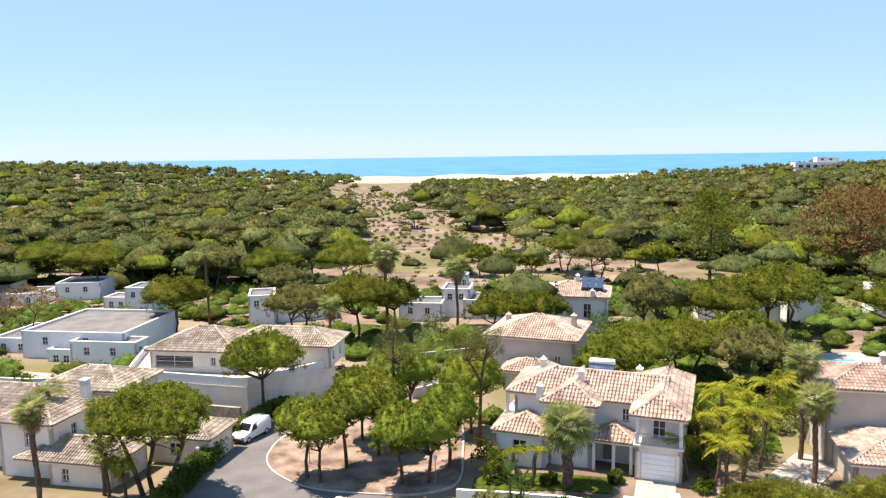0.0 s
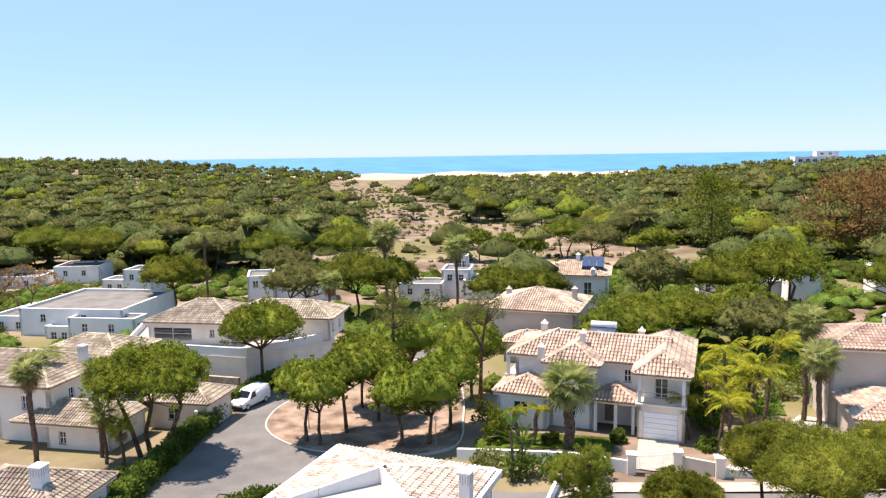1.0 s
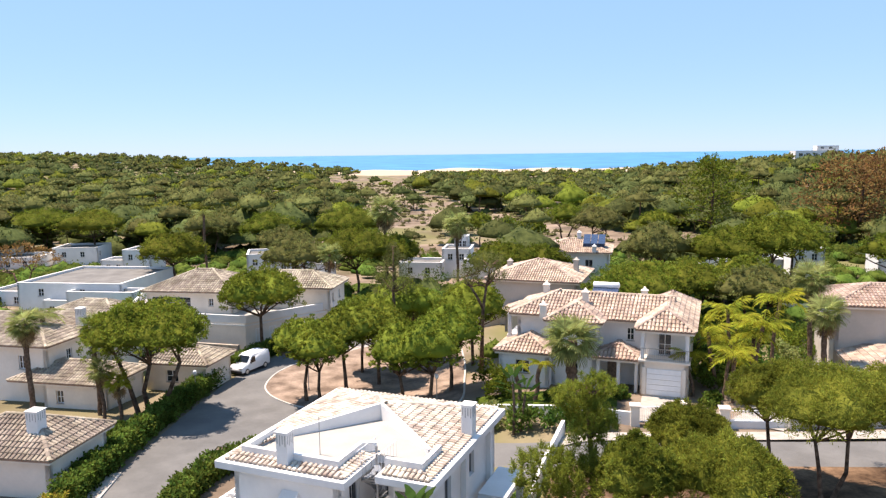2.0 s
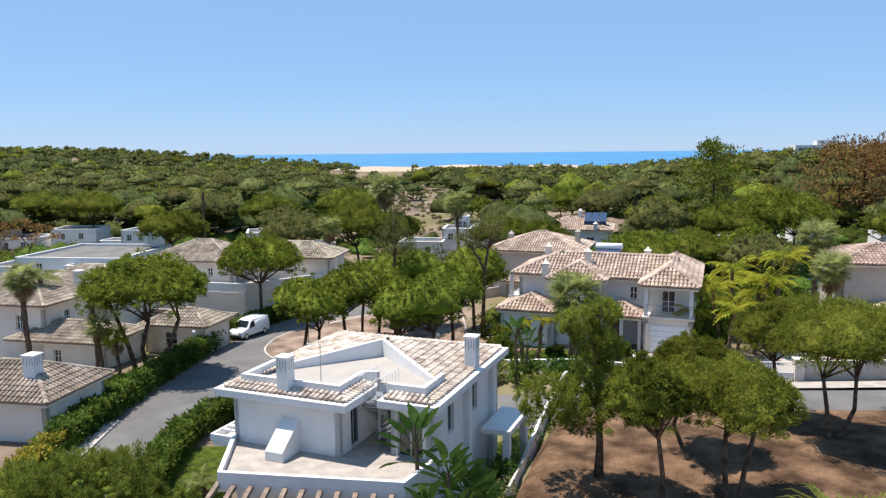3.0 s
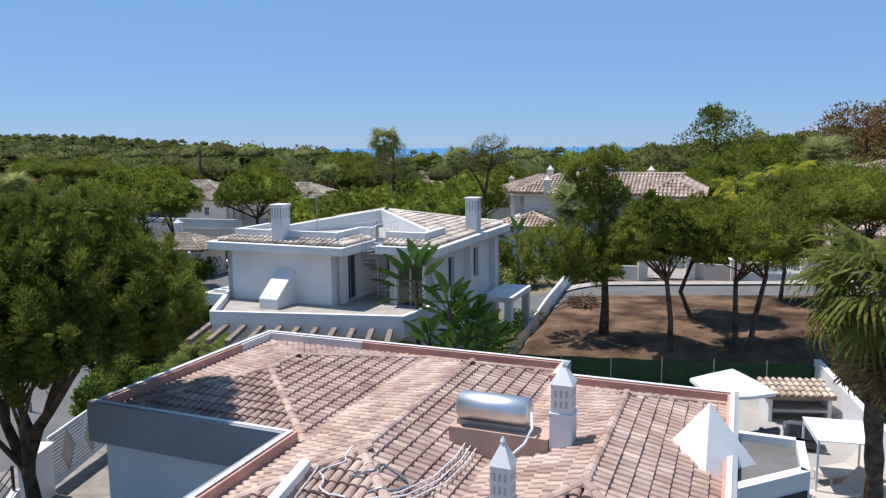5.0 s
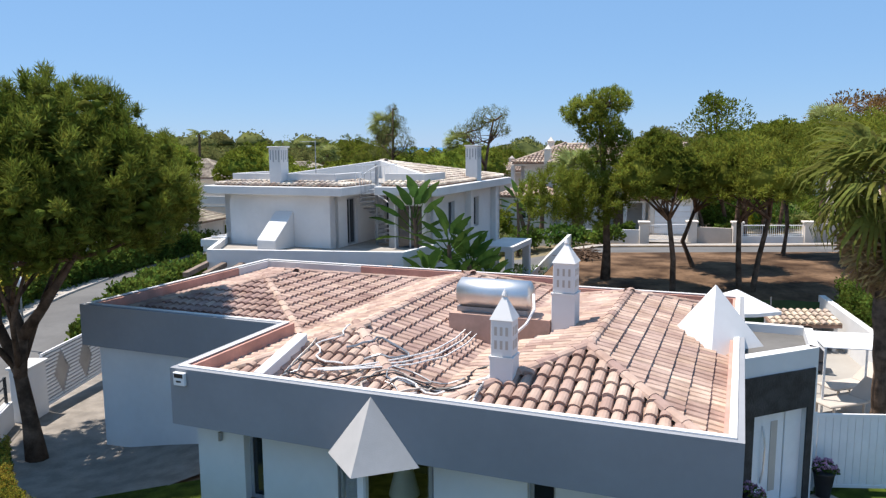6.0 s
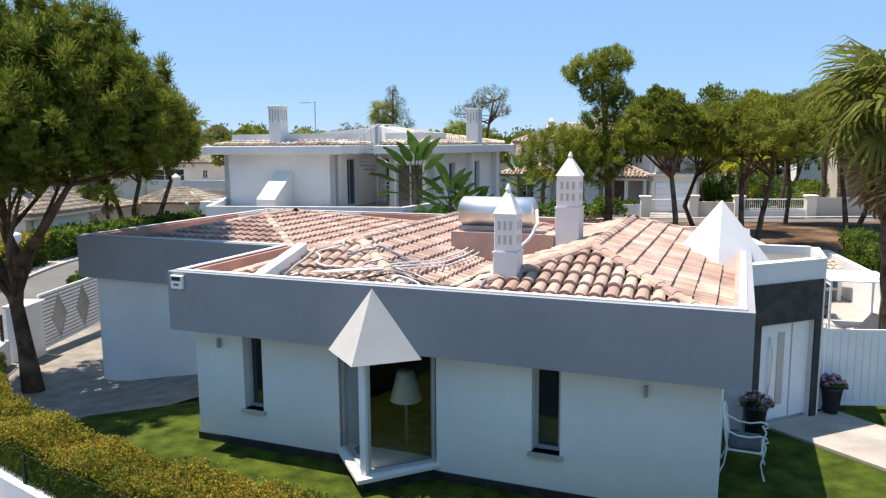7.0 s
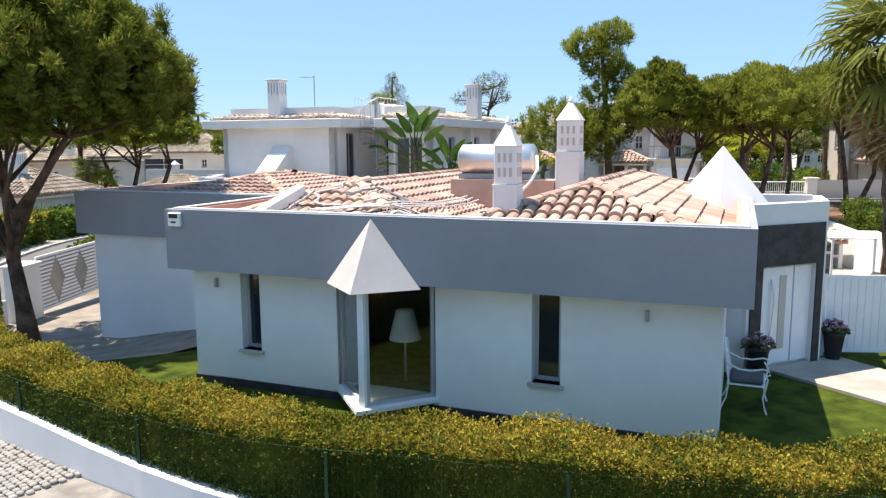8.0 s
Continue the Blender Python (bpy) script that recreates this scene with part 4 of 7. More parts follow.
    q0 = f0 + d * 0.32 + back * 0.1
    q1 = f1 - d * 0.24 + back * 0.1
    dl = (q1 - q0).length
    part("recess_back", wall_panel(bmesh.new(), q0 + back * 0.05, q1 + back * 0.05, -0.1, 2.2, 0.1), WHITE, v)
    door = part("front_door", wall_panel(bmesh.new(), q0 + d * 0.06, q0 + d * 0.86, 0.04, 1.81, 0.045), FRAME_WHITE, v, "white front door with narrow glass strip")
    part("glass_strip", wall_panel(bmesh.new(), q0 + d * 0.54 + nn * 0.012, q0 + d * 0.7 + nn * 0.012, 0.3, 1.66, 0.01), TAUPE, door)
    part("door_pull", placed(tube([(0, 0, 0.5), (0, -0.05, 0.75), (0, -0.07, 1.2), (0, -0.05, 1.42), (0, 0, 1.6)], [0.018] * 5, 6), Matrix.Translation((*(q0 + d * 0.34 + nn * 0.01), 0)) @ Matrix.Rotation(math.atan2(d.y, d.x), 4, "Z")), STEEL, door)
    part("side_panel", wall_panel(bmesh.new(), q0 + d * 0.9, q1, 0.04, 1.81, 0.04), FRAME_WHITE, v)
    pyr = bmesh.new()
    bmesh.ops.create_cone(pyr, segments=4, radius1=1.24, radius2=0.012, depth=1.56, cap_ends=True, matrix=Matrix.Translation((8.46, 5.68, 3.18)))
    part("pyramid_lantern", pyr, WHITE, v, "large white rendered pyramid")
    # wall lamps and alarm box
    for x in (0.62, 7.72):
        l = part("wall_lamp", boxes((x - 0.025, x + 0.025, 0.22, 0.296, 1.66, 1.82), bevel=0.008), GREYMETAL, v)
    al = part("alarm_box", boxes((0.02, 0.26, -0.15, -0.082, 2.72, 2.95), bevel=0.012), FRAME_WHITE, v)
    part("alarm_badge", boxes((0.05, 0.23, -0.156, -0.151, 2.86, 2.93), (0.09, 0.19, -0.156, -0.151, 2.78, 2.81)), BLACK, al)
    # solar water heater on its plinth
    sw = part("heater_plinth", boxes((3.4, 5.5, 4.1, 4.72, 2.5, 3.34)), PLINTH, v)
    part("heater_bracket", boxes((3.5, 5.0, 4.3, 4.6, 3.344, 3.45)), GREYMETAL, v)
    part("heater_tank", placed(lathe([(0.05, -0.80), (0.22, -0.78), (0.3, -0.72), (0.305, 0.72), (0.22, 0.78), (0.05, 0.8)], 24), Matrix.Translation((4.28, 4.45, 3.73)) @ Matrix.Rotation(math.pi / 2, 4, "Y")), STEEL, v, "polished steel water tank", True)
    # loose hoses in the valley
    rng = np.random.default_rng(5)

    def on_tiles(x, y):
        """Height of the tiles of the two front hips."""
        c = 2.28 if x < 4.39 else 6.58
        return 2.76 + 0.31 * max(0.0, min(2.1 - abs(x - c), y - 0.22))

    for k in range(22):
        pts = []
        x, y = 1.9 + 0.2 * k + rng.normal() * 0.2, 0.5 + 1.0 * rng.random()
        a = rng.random() * 6
        for i in range(18):
            px, py = min(max(x, 1.75), 5.2), min(max(y, 0.32), 2.3)
            pts.append((px, py, on_tiles(px, py) + 0.02 + 0.03 * rng.random()))
            a += rng.normal() * 0.5
            x, y = x + 0.17 * math.cos(a), y + 0.12 * math.sin(a)
        part("hose", tube(pts, [0.011 + 0.005 * (k % 3)] * len(pts), 5), [WHITE, GREYMETAL, TAUPE, BLACK][k % 4], v)
    for k in range(3):
        part("hose", tube([(x + 0.12 * k, y, on_tiles(x + 0.12 * k, y) + 0.06) for x, y in ((2.2, 0.75), (2.9, 0.95), (3.5, 1.5), (3.75, 2.4), (3.8, 3.4), (3.75, 4.2))], [0.015] * 6, 6), WHITE, v)
    part("hose", tube([(5.12, 4.3, 3.8), (5.2, 4.05, 3.55), (5.1, 3.85, 3.3), (4.85, 3.8, 3.05), (4.6, 3.7, 2.98)], [0.03] * 5, 6), FRAME_WHITE, v)
    return v


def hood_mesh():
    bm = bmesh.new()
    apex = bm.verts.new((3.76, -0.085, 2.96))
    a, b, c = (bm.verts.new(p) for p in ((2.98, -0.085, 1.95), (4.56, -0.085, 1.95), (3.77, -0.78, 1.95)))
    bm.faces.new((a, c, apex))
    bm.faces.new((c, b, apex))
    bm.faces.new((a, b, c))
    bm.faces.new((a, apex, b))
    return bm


near_villa()


# ---- the two-storey white villa with roof terrace ----
def terrace_villa():
    x0, y0 = uv(-12.8, 16.3)
    v = thing("villa", x0, y0, -0.92, ROT_A, "two-storey white villa with roof terrace and spiral stair", "house")
    D = 1.0
    top, under, deck = 5.05 + D, 4.7 + D, 2.5 + D
    slab = [(0, 0), (6.8, 0), (6.8, 3.2), (7.7, 3.2), (7.7, 1.1), (10.5, 1.1), (10.5, 11.2), (0, 11.2)]
    part("roof_slab", prism(slab, under, top, 0.02), WHITE, v)
    # upper storey
    W = [((0.7, 0.5), (6.2, 0.5), []), ((6.2, 0.5), (6.2, 4.0), [(1.0, 1.9, deck + 0.02, deck + 2.0)]), ((6.2, 4.0), (8.1, 4.0), [(0.5, 1.4, deck + 0.02, deck + 2.0)]), ((8.1, 4.0), (8.1, 1.6), []),
         ((8.1, 1.6), (10.0, 1.6), [(0.3, 1.5, deck - 1.6, deck + 1.8)]), ((10.0, 1.6), (10.0, 10.8), [(1.9, 2.7, deck + 0.4, deck + 1.8), (5.2, 5.9, deck + 0.4, deck + 1.8)]),
         ((10.0, 10.8), (0.7, 10.8), [(2, 3.4, deck + 0.3, deck + 1.8), (5, 6.4, deck + 0.3, deck + 1.8)]), ((0.7, 10.8), (0.7, 0.5), [(2, 3, deck + 0.3, deck + 1.8)])]
    for a, b, op in W:
        low = 0.0 if a[1] >= 1.5 or a[0] > 7 else deck - 0.3
        part("wall", wall_panel(bmesh.new(), a, b, -0.4 if low == 0 else low, under, 0.25, op), WHITE, v)
        for o in op:
            window(v, a, b, *o, 0.14, FRAME_GREY, 1, False)
    for y in (5.6, 9.3):
        part("pilaster", boxes((10.0, 10.28, y, y + 0.35, -0.4, under)), WHITE, v)
    # terrace deck, its apron and pergola
    dk = [(0.6, 0.6), (2.6, -3.0), (10.0, -1.2), (10.4, 1.6), (8.0, 4.0), (6.0, 4.0)]
    part("terrace_deck", prism(dk, deck - 0.5, deck), PAVE, v)
    part("terrace_parapet", strip_wall([(0.6, 0.6), (2.6, -3.0), (10.0, -1.2), (10.3, 1.3)], 0.18, deck - 0.55, deck + 0.28), WHITE, v)
    part("ground_floor_wall", prism([(1.2, 0.5), (3.0, -2.5), (9.8, -0.8), (10.0, 1.6), (6, 3.9)], -0.4, deck - 0.5), WHITE, v)
    bm = boxes((0, 0.2, -2.5, 0.15, -0.18, 0.0), bevel=0.01)
    beam = part("pergola_beam", bm, WOOD, v)
    dx, dy = 7.4 / 10.5, 1.8 / 10.5
    beam.matrix_basis = Matrix.Translation((2.4, -3.05, deck - 0.2)) @ Matrix.Rotation(radians(22), 4, "Z")
    for k in range(1, 11):
        ob = new("pergola_beam", beam.data)
        ob.parent = v
        ob.matrix_basis = Matrix.Translation((2.4 + dx * k, -3.05 + dy * k, deck - 0.2)) @ Matrix.Rotation(radians(22), 4, "Z")
    part("pergola_floor", prism([(1.9, -5.2), (9.2, -3.3), (10.0, -1.3), (2.6, -3.1)], -0.4, 0.1), TERRACE, v)
    # buttress flue
    part("flue", prism([(3.3, -0.9), (4.2, -0.9), (4.2, 0.5), (3.3, 0.5)], deck, deck + 0.6, 0.02, [deck + 0.42, deck + 0.42, deck + 1.5, deck + 1.5]), WHITE, v)
    # left balcony frames
    part("balcony", boxes((-0.7, 0.7, 0.6, 5.0, deck - 0.45, deck - 0.2)), WHITE, v)
    part("balcony_parapet", strip_wall([(0.7, 0.55), (-0.65, 0.55), (-0.65, 5.0)], 0.14, deck - 0.2, deck + 0.12), WHITE, v)
    for k in range(7):
        part("trellis_bar", boxes((-0.55, 0.7, 1.0 + 0.5 * k, 1.12 + 0.5 * k, deck + 0.124, deck + 0.2)), WHITE, v)
    # roof: tile skirts, parapets, sunk terrace and the hips behind it
    e, ap = top + 0.02, (4.9, 7.6, top + 0.82)
    zl, zr = e + 0.8 * (1.5 - 0.35) / (4.9 - 0.35), e + 0.8 * (10.15 - 9.1) / (10.15 - 4.9)
    roof = part("roof", prism([(0.3, 2.0), (2.2, 4.6), (8.3, 4.9), (10.2, 2.4), (10.2, 10.9), (0.3, 10.9)], top + 0.002, top + 0.012), TILE_BED, v)
    Lp, Rp = (1.5, 3.6, zl), (9.1, 4.2, zr)
    for k, pl in enumerate([[(0.35, 10.9, e), (0.35, 0.35, e), (0.9, 0.9, e + 0.097), Lp, ap], [(10.15, 1.45, e), (10.15, 10.9, e), ap, Rp, (9.6, 2.2, e + 0.084)], [(10.15, 10.9, e), (0.35, 10.9, e), ap],
                            [(0.35, 0.3, e), (6.6, 0.3, e), (6.0, 0.88, e + 0.13), (0.9, 0.88, e + 0.13)], [(6.6, 0.3, e), (6.6, 3.0, e), (6.05, 3.0, e + 0.13), (6.05, 0.88, e + 0.13)],
                            [(7.9, 1.35, e), (10.2, 1.35, e), (9.7, 1.9, e + 0.13), (7.9, 1.9, e + 0.13)]]):
        part("roof_bed", slab_of(pl, 0.03), TILE_BED, roof)
        tagged(part("tiles", joined(*tile_field(pl, w=0.26, tl=0.4, r=0.11, seed=k + 20)), TILE_LICHEN, roof), kind="stuff")
    for a, b in (((0.35, 10.9, e), ap), ((10.15, 10.9, e), ap)):
        part("ridge_tiles", joined(*ridge_caps(a, b)), TILE_LICHEN, roof)
    for a, b, za, zb in (((1.45, 3.5), (4.9, 7.5), zl, ap[2]), ((4.9, 7.5), (9.15, 4.1), ap[2], zr)):
        d = (Vector(b) - Vector(a)).normalized()
        n = Vector((-d.y, d.x)) * 0.2
        part("gable_wall", prism([a, b, tuple(Vector(b) - n), tuple(Vector(a) - n)], top, 0, 0, [za + 0.12, zb + 0.12, zb + 0.12, za + 0.12]), WHITE, v)
    part("parapet", strip_wall([(0.98, 3.4), (0.98, 1.0), (5.92, 1.0), (5.92, 3.2), (6.6, 3.5)], 0.22, top, top + 0.5), WHITE, v)
    part("parapet", strip_wall([(7.8, 2.05), (9.5, 2.05), (9.5, 4.2)], 0.22, top, top + 0.5), WHITE, v)
    part("roof_terrace_floor", prism([(1.0, 1.5), (5.6, 1.5), (5.6, 3.2), (7.8, 3.2), (7.8, 2.2), (9.4, 2.2), (9.1, 4.1), (4.9, 7.4), (1.5, 3.5)], top + 0.014, top + 0.05), TERRACE, v)
    for x, y in ((3.4, 0.72), (9.95, 6.9)):
        chimney(v, x, y, top, top + 1.6, 0.58)
    # aerial
    part("aerial", joined(tube([(4.3, 2.2, top), (4.3, 2.2, top + 1.9)], [0.02, 0.02], 6), tube([(3.6, 2.2, top + 1.85), (4.35, 2.2, top + 1.85)], [0.012, 0.012], 4), *[tube([(3.65 + 0.12 * k, 2.0, top + 1.85), (3.65 + 0.12 * k, 2.4, top + 1.85)], [0.008, 0.008], 4) for k in range(5)]), GREYMETAL, v)
    # spiral stair
    cx, cy = 7.25, 2.2
    part("stair_post", tube([(cx, cy, deck), (cx, cy, top + 0.9)], [0.06, 0.06], 10), GREYMETAL, v)
    rail = []
    for k in range(15):
        a = 0.42 * k - 0.6
        z = deck + 0.17 * (k + 1)
        c, s = math.cos(a), math.sin(a)
        st = part("stair_tread", boxes((0.05, 0.72, -0.14, 0.14, -0.02, 0.02)), GREYMETAL, v)
        st.matrix_basis = Matrix.Translation((cx, cy, z)) @ Matrix.Rotation(a, 4, "Z")
        rail.append((cx + 0.72 * c, cy + 0.72 * s, z + 0.85))
        part("stair_baluster", tube([(cx + 0.7 * c, cy + 0.7 * s, z), (cx + 0.72 * c, cy + 0.72 * s, z + 0.85)], [0.012, 0.012], 4), GREYMETAL, v)
    part("stair_rail", tube(rail, [0.022] * len(rail), 6), FRAME_WHITE, v)
    for x in (6.7, 7.75):
        part("roof_rail", joined(tube([(x, 1.4, top + 0.85), (x, 3.2, top + 0.85)], [0.02, 0.02], 5), *[tube([(x, 1.4 + 0.3 * k, top), (x, 1.4 + 0.3 * k, top + 0.85)], [0.012, 0.012], 4) for k in range(7)]), FRAME_WHITE, v)
    # side porch
    part("porch_roof", boxes((10.3, 11.8, 7.2, 10.6, 2.7, 2.95)), WHITE, v)
    for y in (7.25, 10.25):
        part("porch_column", boxes((11.4, 11.75, y, y + 0.35, -0.4, 2.7)), WHITE, v)
    return v


terrace_villa()


# ---- other houses ----
def block(v, x0, x1, y0, y1, z0, z1, mat, wins=(), name="wall", th=0.3):
    """Four walls of one storey block; wins are (side, s0, s1, za, zb), side 0 front, 1 right, 2 back, 3 left."""
    c = [(x0, y0), (x1, y0), (x1, y1), (x0, y1)]
    for k in range(4):
        op = [w[1:] for w in wins if w[0] == k]
        part(name, wall_panel(bmesh.new(), c[k], c[(k + 1) % 4], z0, z1, th, op), mat, v)
        for o in op:
            window(v, c[k], c[(k + 1) % 4], *o, 0.12, FRAME_WHITE, 1, True, 2)


def railing(parent, a, b, z, h=0.9, gap=0.14, mat=FRAME_WHITE, name="railing"):
    a, b = Vector((*a, z)), Vector((*b, z))
    n = max(2, int((b - a).length / gap))
    up = Vector((0, 0, h))
    ch = [tube([a + up, b + up], [0.03, 0.03], 5), tube([a + up * 0.12, b + up * 0.12], [0.02, 0.02], 4)]
    for k in range(n + 1):
        p = a.lerp(b, k / n)
        ch.append(tube([p, p + up], [0.012, 0.012], 4, False))
    return part(name, joined(*ch), mat, parent)


def hip_villa():
    zb = 0.1
    v = thing("villa", 18.45, 54.3, zb, -20.5, "two-storey white villa with terracotta hipped roof and garage", "house")
    E = 5.3 - zb
    s = 2.6
    block(v, -14.6, -3.6, 3.4, 9.4, -0.5, E, WHITE, [(0, 5.9, 6.5, E - 1.75, E - 0.7), (0, 9.2, 9.8, E - 1.75, E - 0.7), (3, 2.0, 3.2, E - 2.0, E - 0.6)])
    block(v, -11.2, -7.6, 1.5, 3.4, -0.5, E, WHITE, [(0, 1.4, 2.2, 0.7, 1.7)])
    block(v, -4.0, -0.45, 2.0, 11.6, s, E, WHITE, [(0, 1.2, 2.2, s + 0.2, E - 0.65), (1, 3.0, 4.2, s + 0.7, E - 0.8), (1, 6.5, 7.7, s + 0.7, E - 0.8)])
    block(v, -4.0, -0.45, 0.5, 11.6, -0.5, s, CREAM, [])
    g = part("garage_door", boxes(*[(-3.5, -0.95, 0.44, 0.495, 0.02 + 0.42 * k, 0.42 + 0.42 * k) for k in range(5)], bevel=0.01), FRAME_WHITE, v, "white sectional garage door")
    part("garage_pier", boxes((-3.85, -3.55, 0.4, 0.496, 0, 2.2)), CREAM, v)
    part("garage_pier", boxes((-0.9, -0.6, 0.4, 0.496, 0, 2.2)), CREAM, v)
    part("balcony_slab", boxes((-4.15, -0.3, 0.3, 2.0, s + 0.004, s + 0.18), bevel=0.02), CREAM, v)
    railing(v, (-4.05, 0.42), (-0.4, 0.42), s + 0.18, mat=GREYMETAL)
    for x in (-4.0, -0.7):
        part("column", boxes((x, x + 0.28, 0.42, 0.7, s + 0.184, E - 0.26), bevel=0.02), WHITE, v)
    hip_roof(v, -14.8, -2.2, 3.2, 9.5, E, 1.45, TILE_PALE, 0.4, ("e",), seed=40)
    hip_roof(v, -4.0, -0.4, 0.5, 11.6, E + 0.01, 1.25, TILE_PALE, 0.42, seed=50)
    hip_roof(v, -11.4, -7.4, 1.4, 7.5, E + 0.005, 1.15, TILE_PALE, 0.4, ("n",), seed=60)
    # low roofs over porch and front room
    block(v, -15.4, -11.2, 0.4, 3.4, -0.5, 2.4, WHITE, [(0, 1.4, 2.6, 0.8, 1.9)])
    hip_roof(v, -15.4, -11.2, 0.4, 5.0, 2.62, 0.95, TILE_PALE, 0.35, ("n",), seed=70)
    hip_roof(v, -7.6, -4.2, 1.2, 4.6, 2.5, 0.85, TILE_PALE, 0.3, ("n",), seed=80)
    for x in (-7.5, -5.9, -4.5):
        part("porch_column", boxes((x, x + 0.26, 1.2, 1.46, -0.4, 2.3), bevel=0.02), WHITE, v)
    door = part("front_door", boxes((-6.9, -6.0, 3.3, 3.38, 0.0, 2.1)), WOOD, v, "dark wooden front door")
    part("door_knob", boxes((-6.15, -6.1, 3.26, 3.3, 1.0, 1.05)), STEEL, door)
    # loggia on the upper left
    part("loggia_floor", boxes((-15.6, -14.6, 3.6, 7.0, 2.9, 3.1)), WHITE, v)
    part("loggia_column", boxes((-15.5, -15.2, 3.6, 3.9, 3.1, E - 0.2), bevel=0.02), WHITE, v)
    for x, y, z in ((-12.0, 1.9, E + 1.35), (-9.0, 4.6, E + 2.1), (-13.0, 7.6, E + 2.0), (-4.4, 7.2, E + 2.0)):
        chimney(v, x, y, E - 0.1, z, 0.5, CREAM, "hat")
    t = part("solar_panel", prism([(-8.8, 5.9), (-6.6, 5.9), (-6.6, 7.6), (-8.8, 7.6)], E, E, 0, [E + 1.3, E + 1.3, E + 1.75, E + 1.75]), SOLAR, v)
    part("heater_tank", placed(lathe([(0.1, -1.15), (0.27, -1.1), (0.28, 1.1), (0.1, 1.15)], 16), Matrix.Translation((-7.7, 7.7, E + 1.95)) @ Matrix.Rotation(math.pi / 2, 4, "Y")), FRAME_WHITE, v, "", True)
    return v


hip_villa()


def cream_villa():
    v = thing("villa", -22.0, 79.2, -2.6, 0, "large cream villa with weathered tiled hips and white parapet terrace", "house")
    # corner of the street at the origin
    pl = [(0, 0), (8.6, 7.6), (6.8, 16), (-17, 14.5), (-15.0, 4.0)]
    part("ground_floor", prism(pl, -0.4, 3.3), CREAM, v)
    part("parapet", strip_wall([(0.1, 0.1), (8.5, 7.6), (6.8, 15.8), (-16.8, 14.4), (-14.9, 4.1)], 0.25, 3.3, 4.1, True), WHITE, v)
    part("terrace_floor", prism([(0.2, 0.5), (8.2, 7.6), (6.6, 15.6), (-16.6, 14.2), (-14.6, 4.3)], 3.3, 3.34), TERRACE, v)
    part("moulding", strip_wall([(-15.05, 4.0), (0, -0.05), (8.65, 7.55)], 0.12, 2.95, 3.1), WHITE, v)
    up = thing("upper_storey", 0, 0, 3.3, 0)
    up.parent = v
    a = radians(-9)
    up.matrix_basis = Matrix.Translation((-13.0, 6.2, 3.3)) @ Matrix.Rotation(a, 4, "Z")
    block(up, 0, 10.5, 0, 8.5, 0, 2.45, CREAM, [(0, 0.6, 5.4, 0.5, 1.9), (0, 7.6, 8.2, 0.9, 1.8), (1, 1.2, 1.9, 0.2, 2.0)], th=0.25)
    hip_roof(up, 0, 10.5, 0, 8.5, 2.6, 1.9, TILE_OLD, 0.5, seed=100)
    block(up, 10.5, 21, 3.5, 9.5, 0, 2.45, CREAM, [(0, 2.2, 2.8, 0.8, 1.8), (0, 5, 5.6, 0.8, 1.8), (1, 1.0, 1.6, 0.8, 1.8), (1, 3.6, 4.2, 0.8, 1.8)], th=0.25)
    hip_roof(up, 8.5, 21, 3.5, 9.5, 2.62, 1.5, TILE_OLD, 0.5, seed=110)
    p0, p1 = (0, 0), (8.6, 7.6)
    for k in range(6):
        window(v, p0, p1, 1.2 + 1.7 * k, 2.0 + 1.7 * k, 1.0, 2.5, -0.02, FRAME_WHITE, 1, True, 2)
    part("base_wall", strip_wall([(-15, 2.6), (-0.5, -1.2)], 0.4, -0.6, 1.2), STONE, v)
    return v


cream_villa()


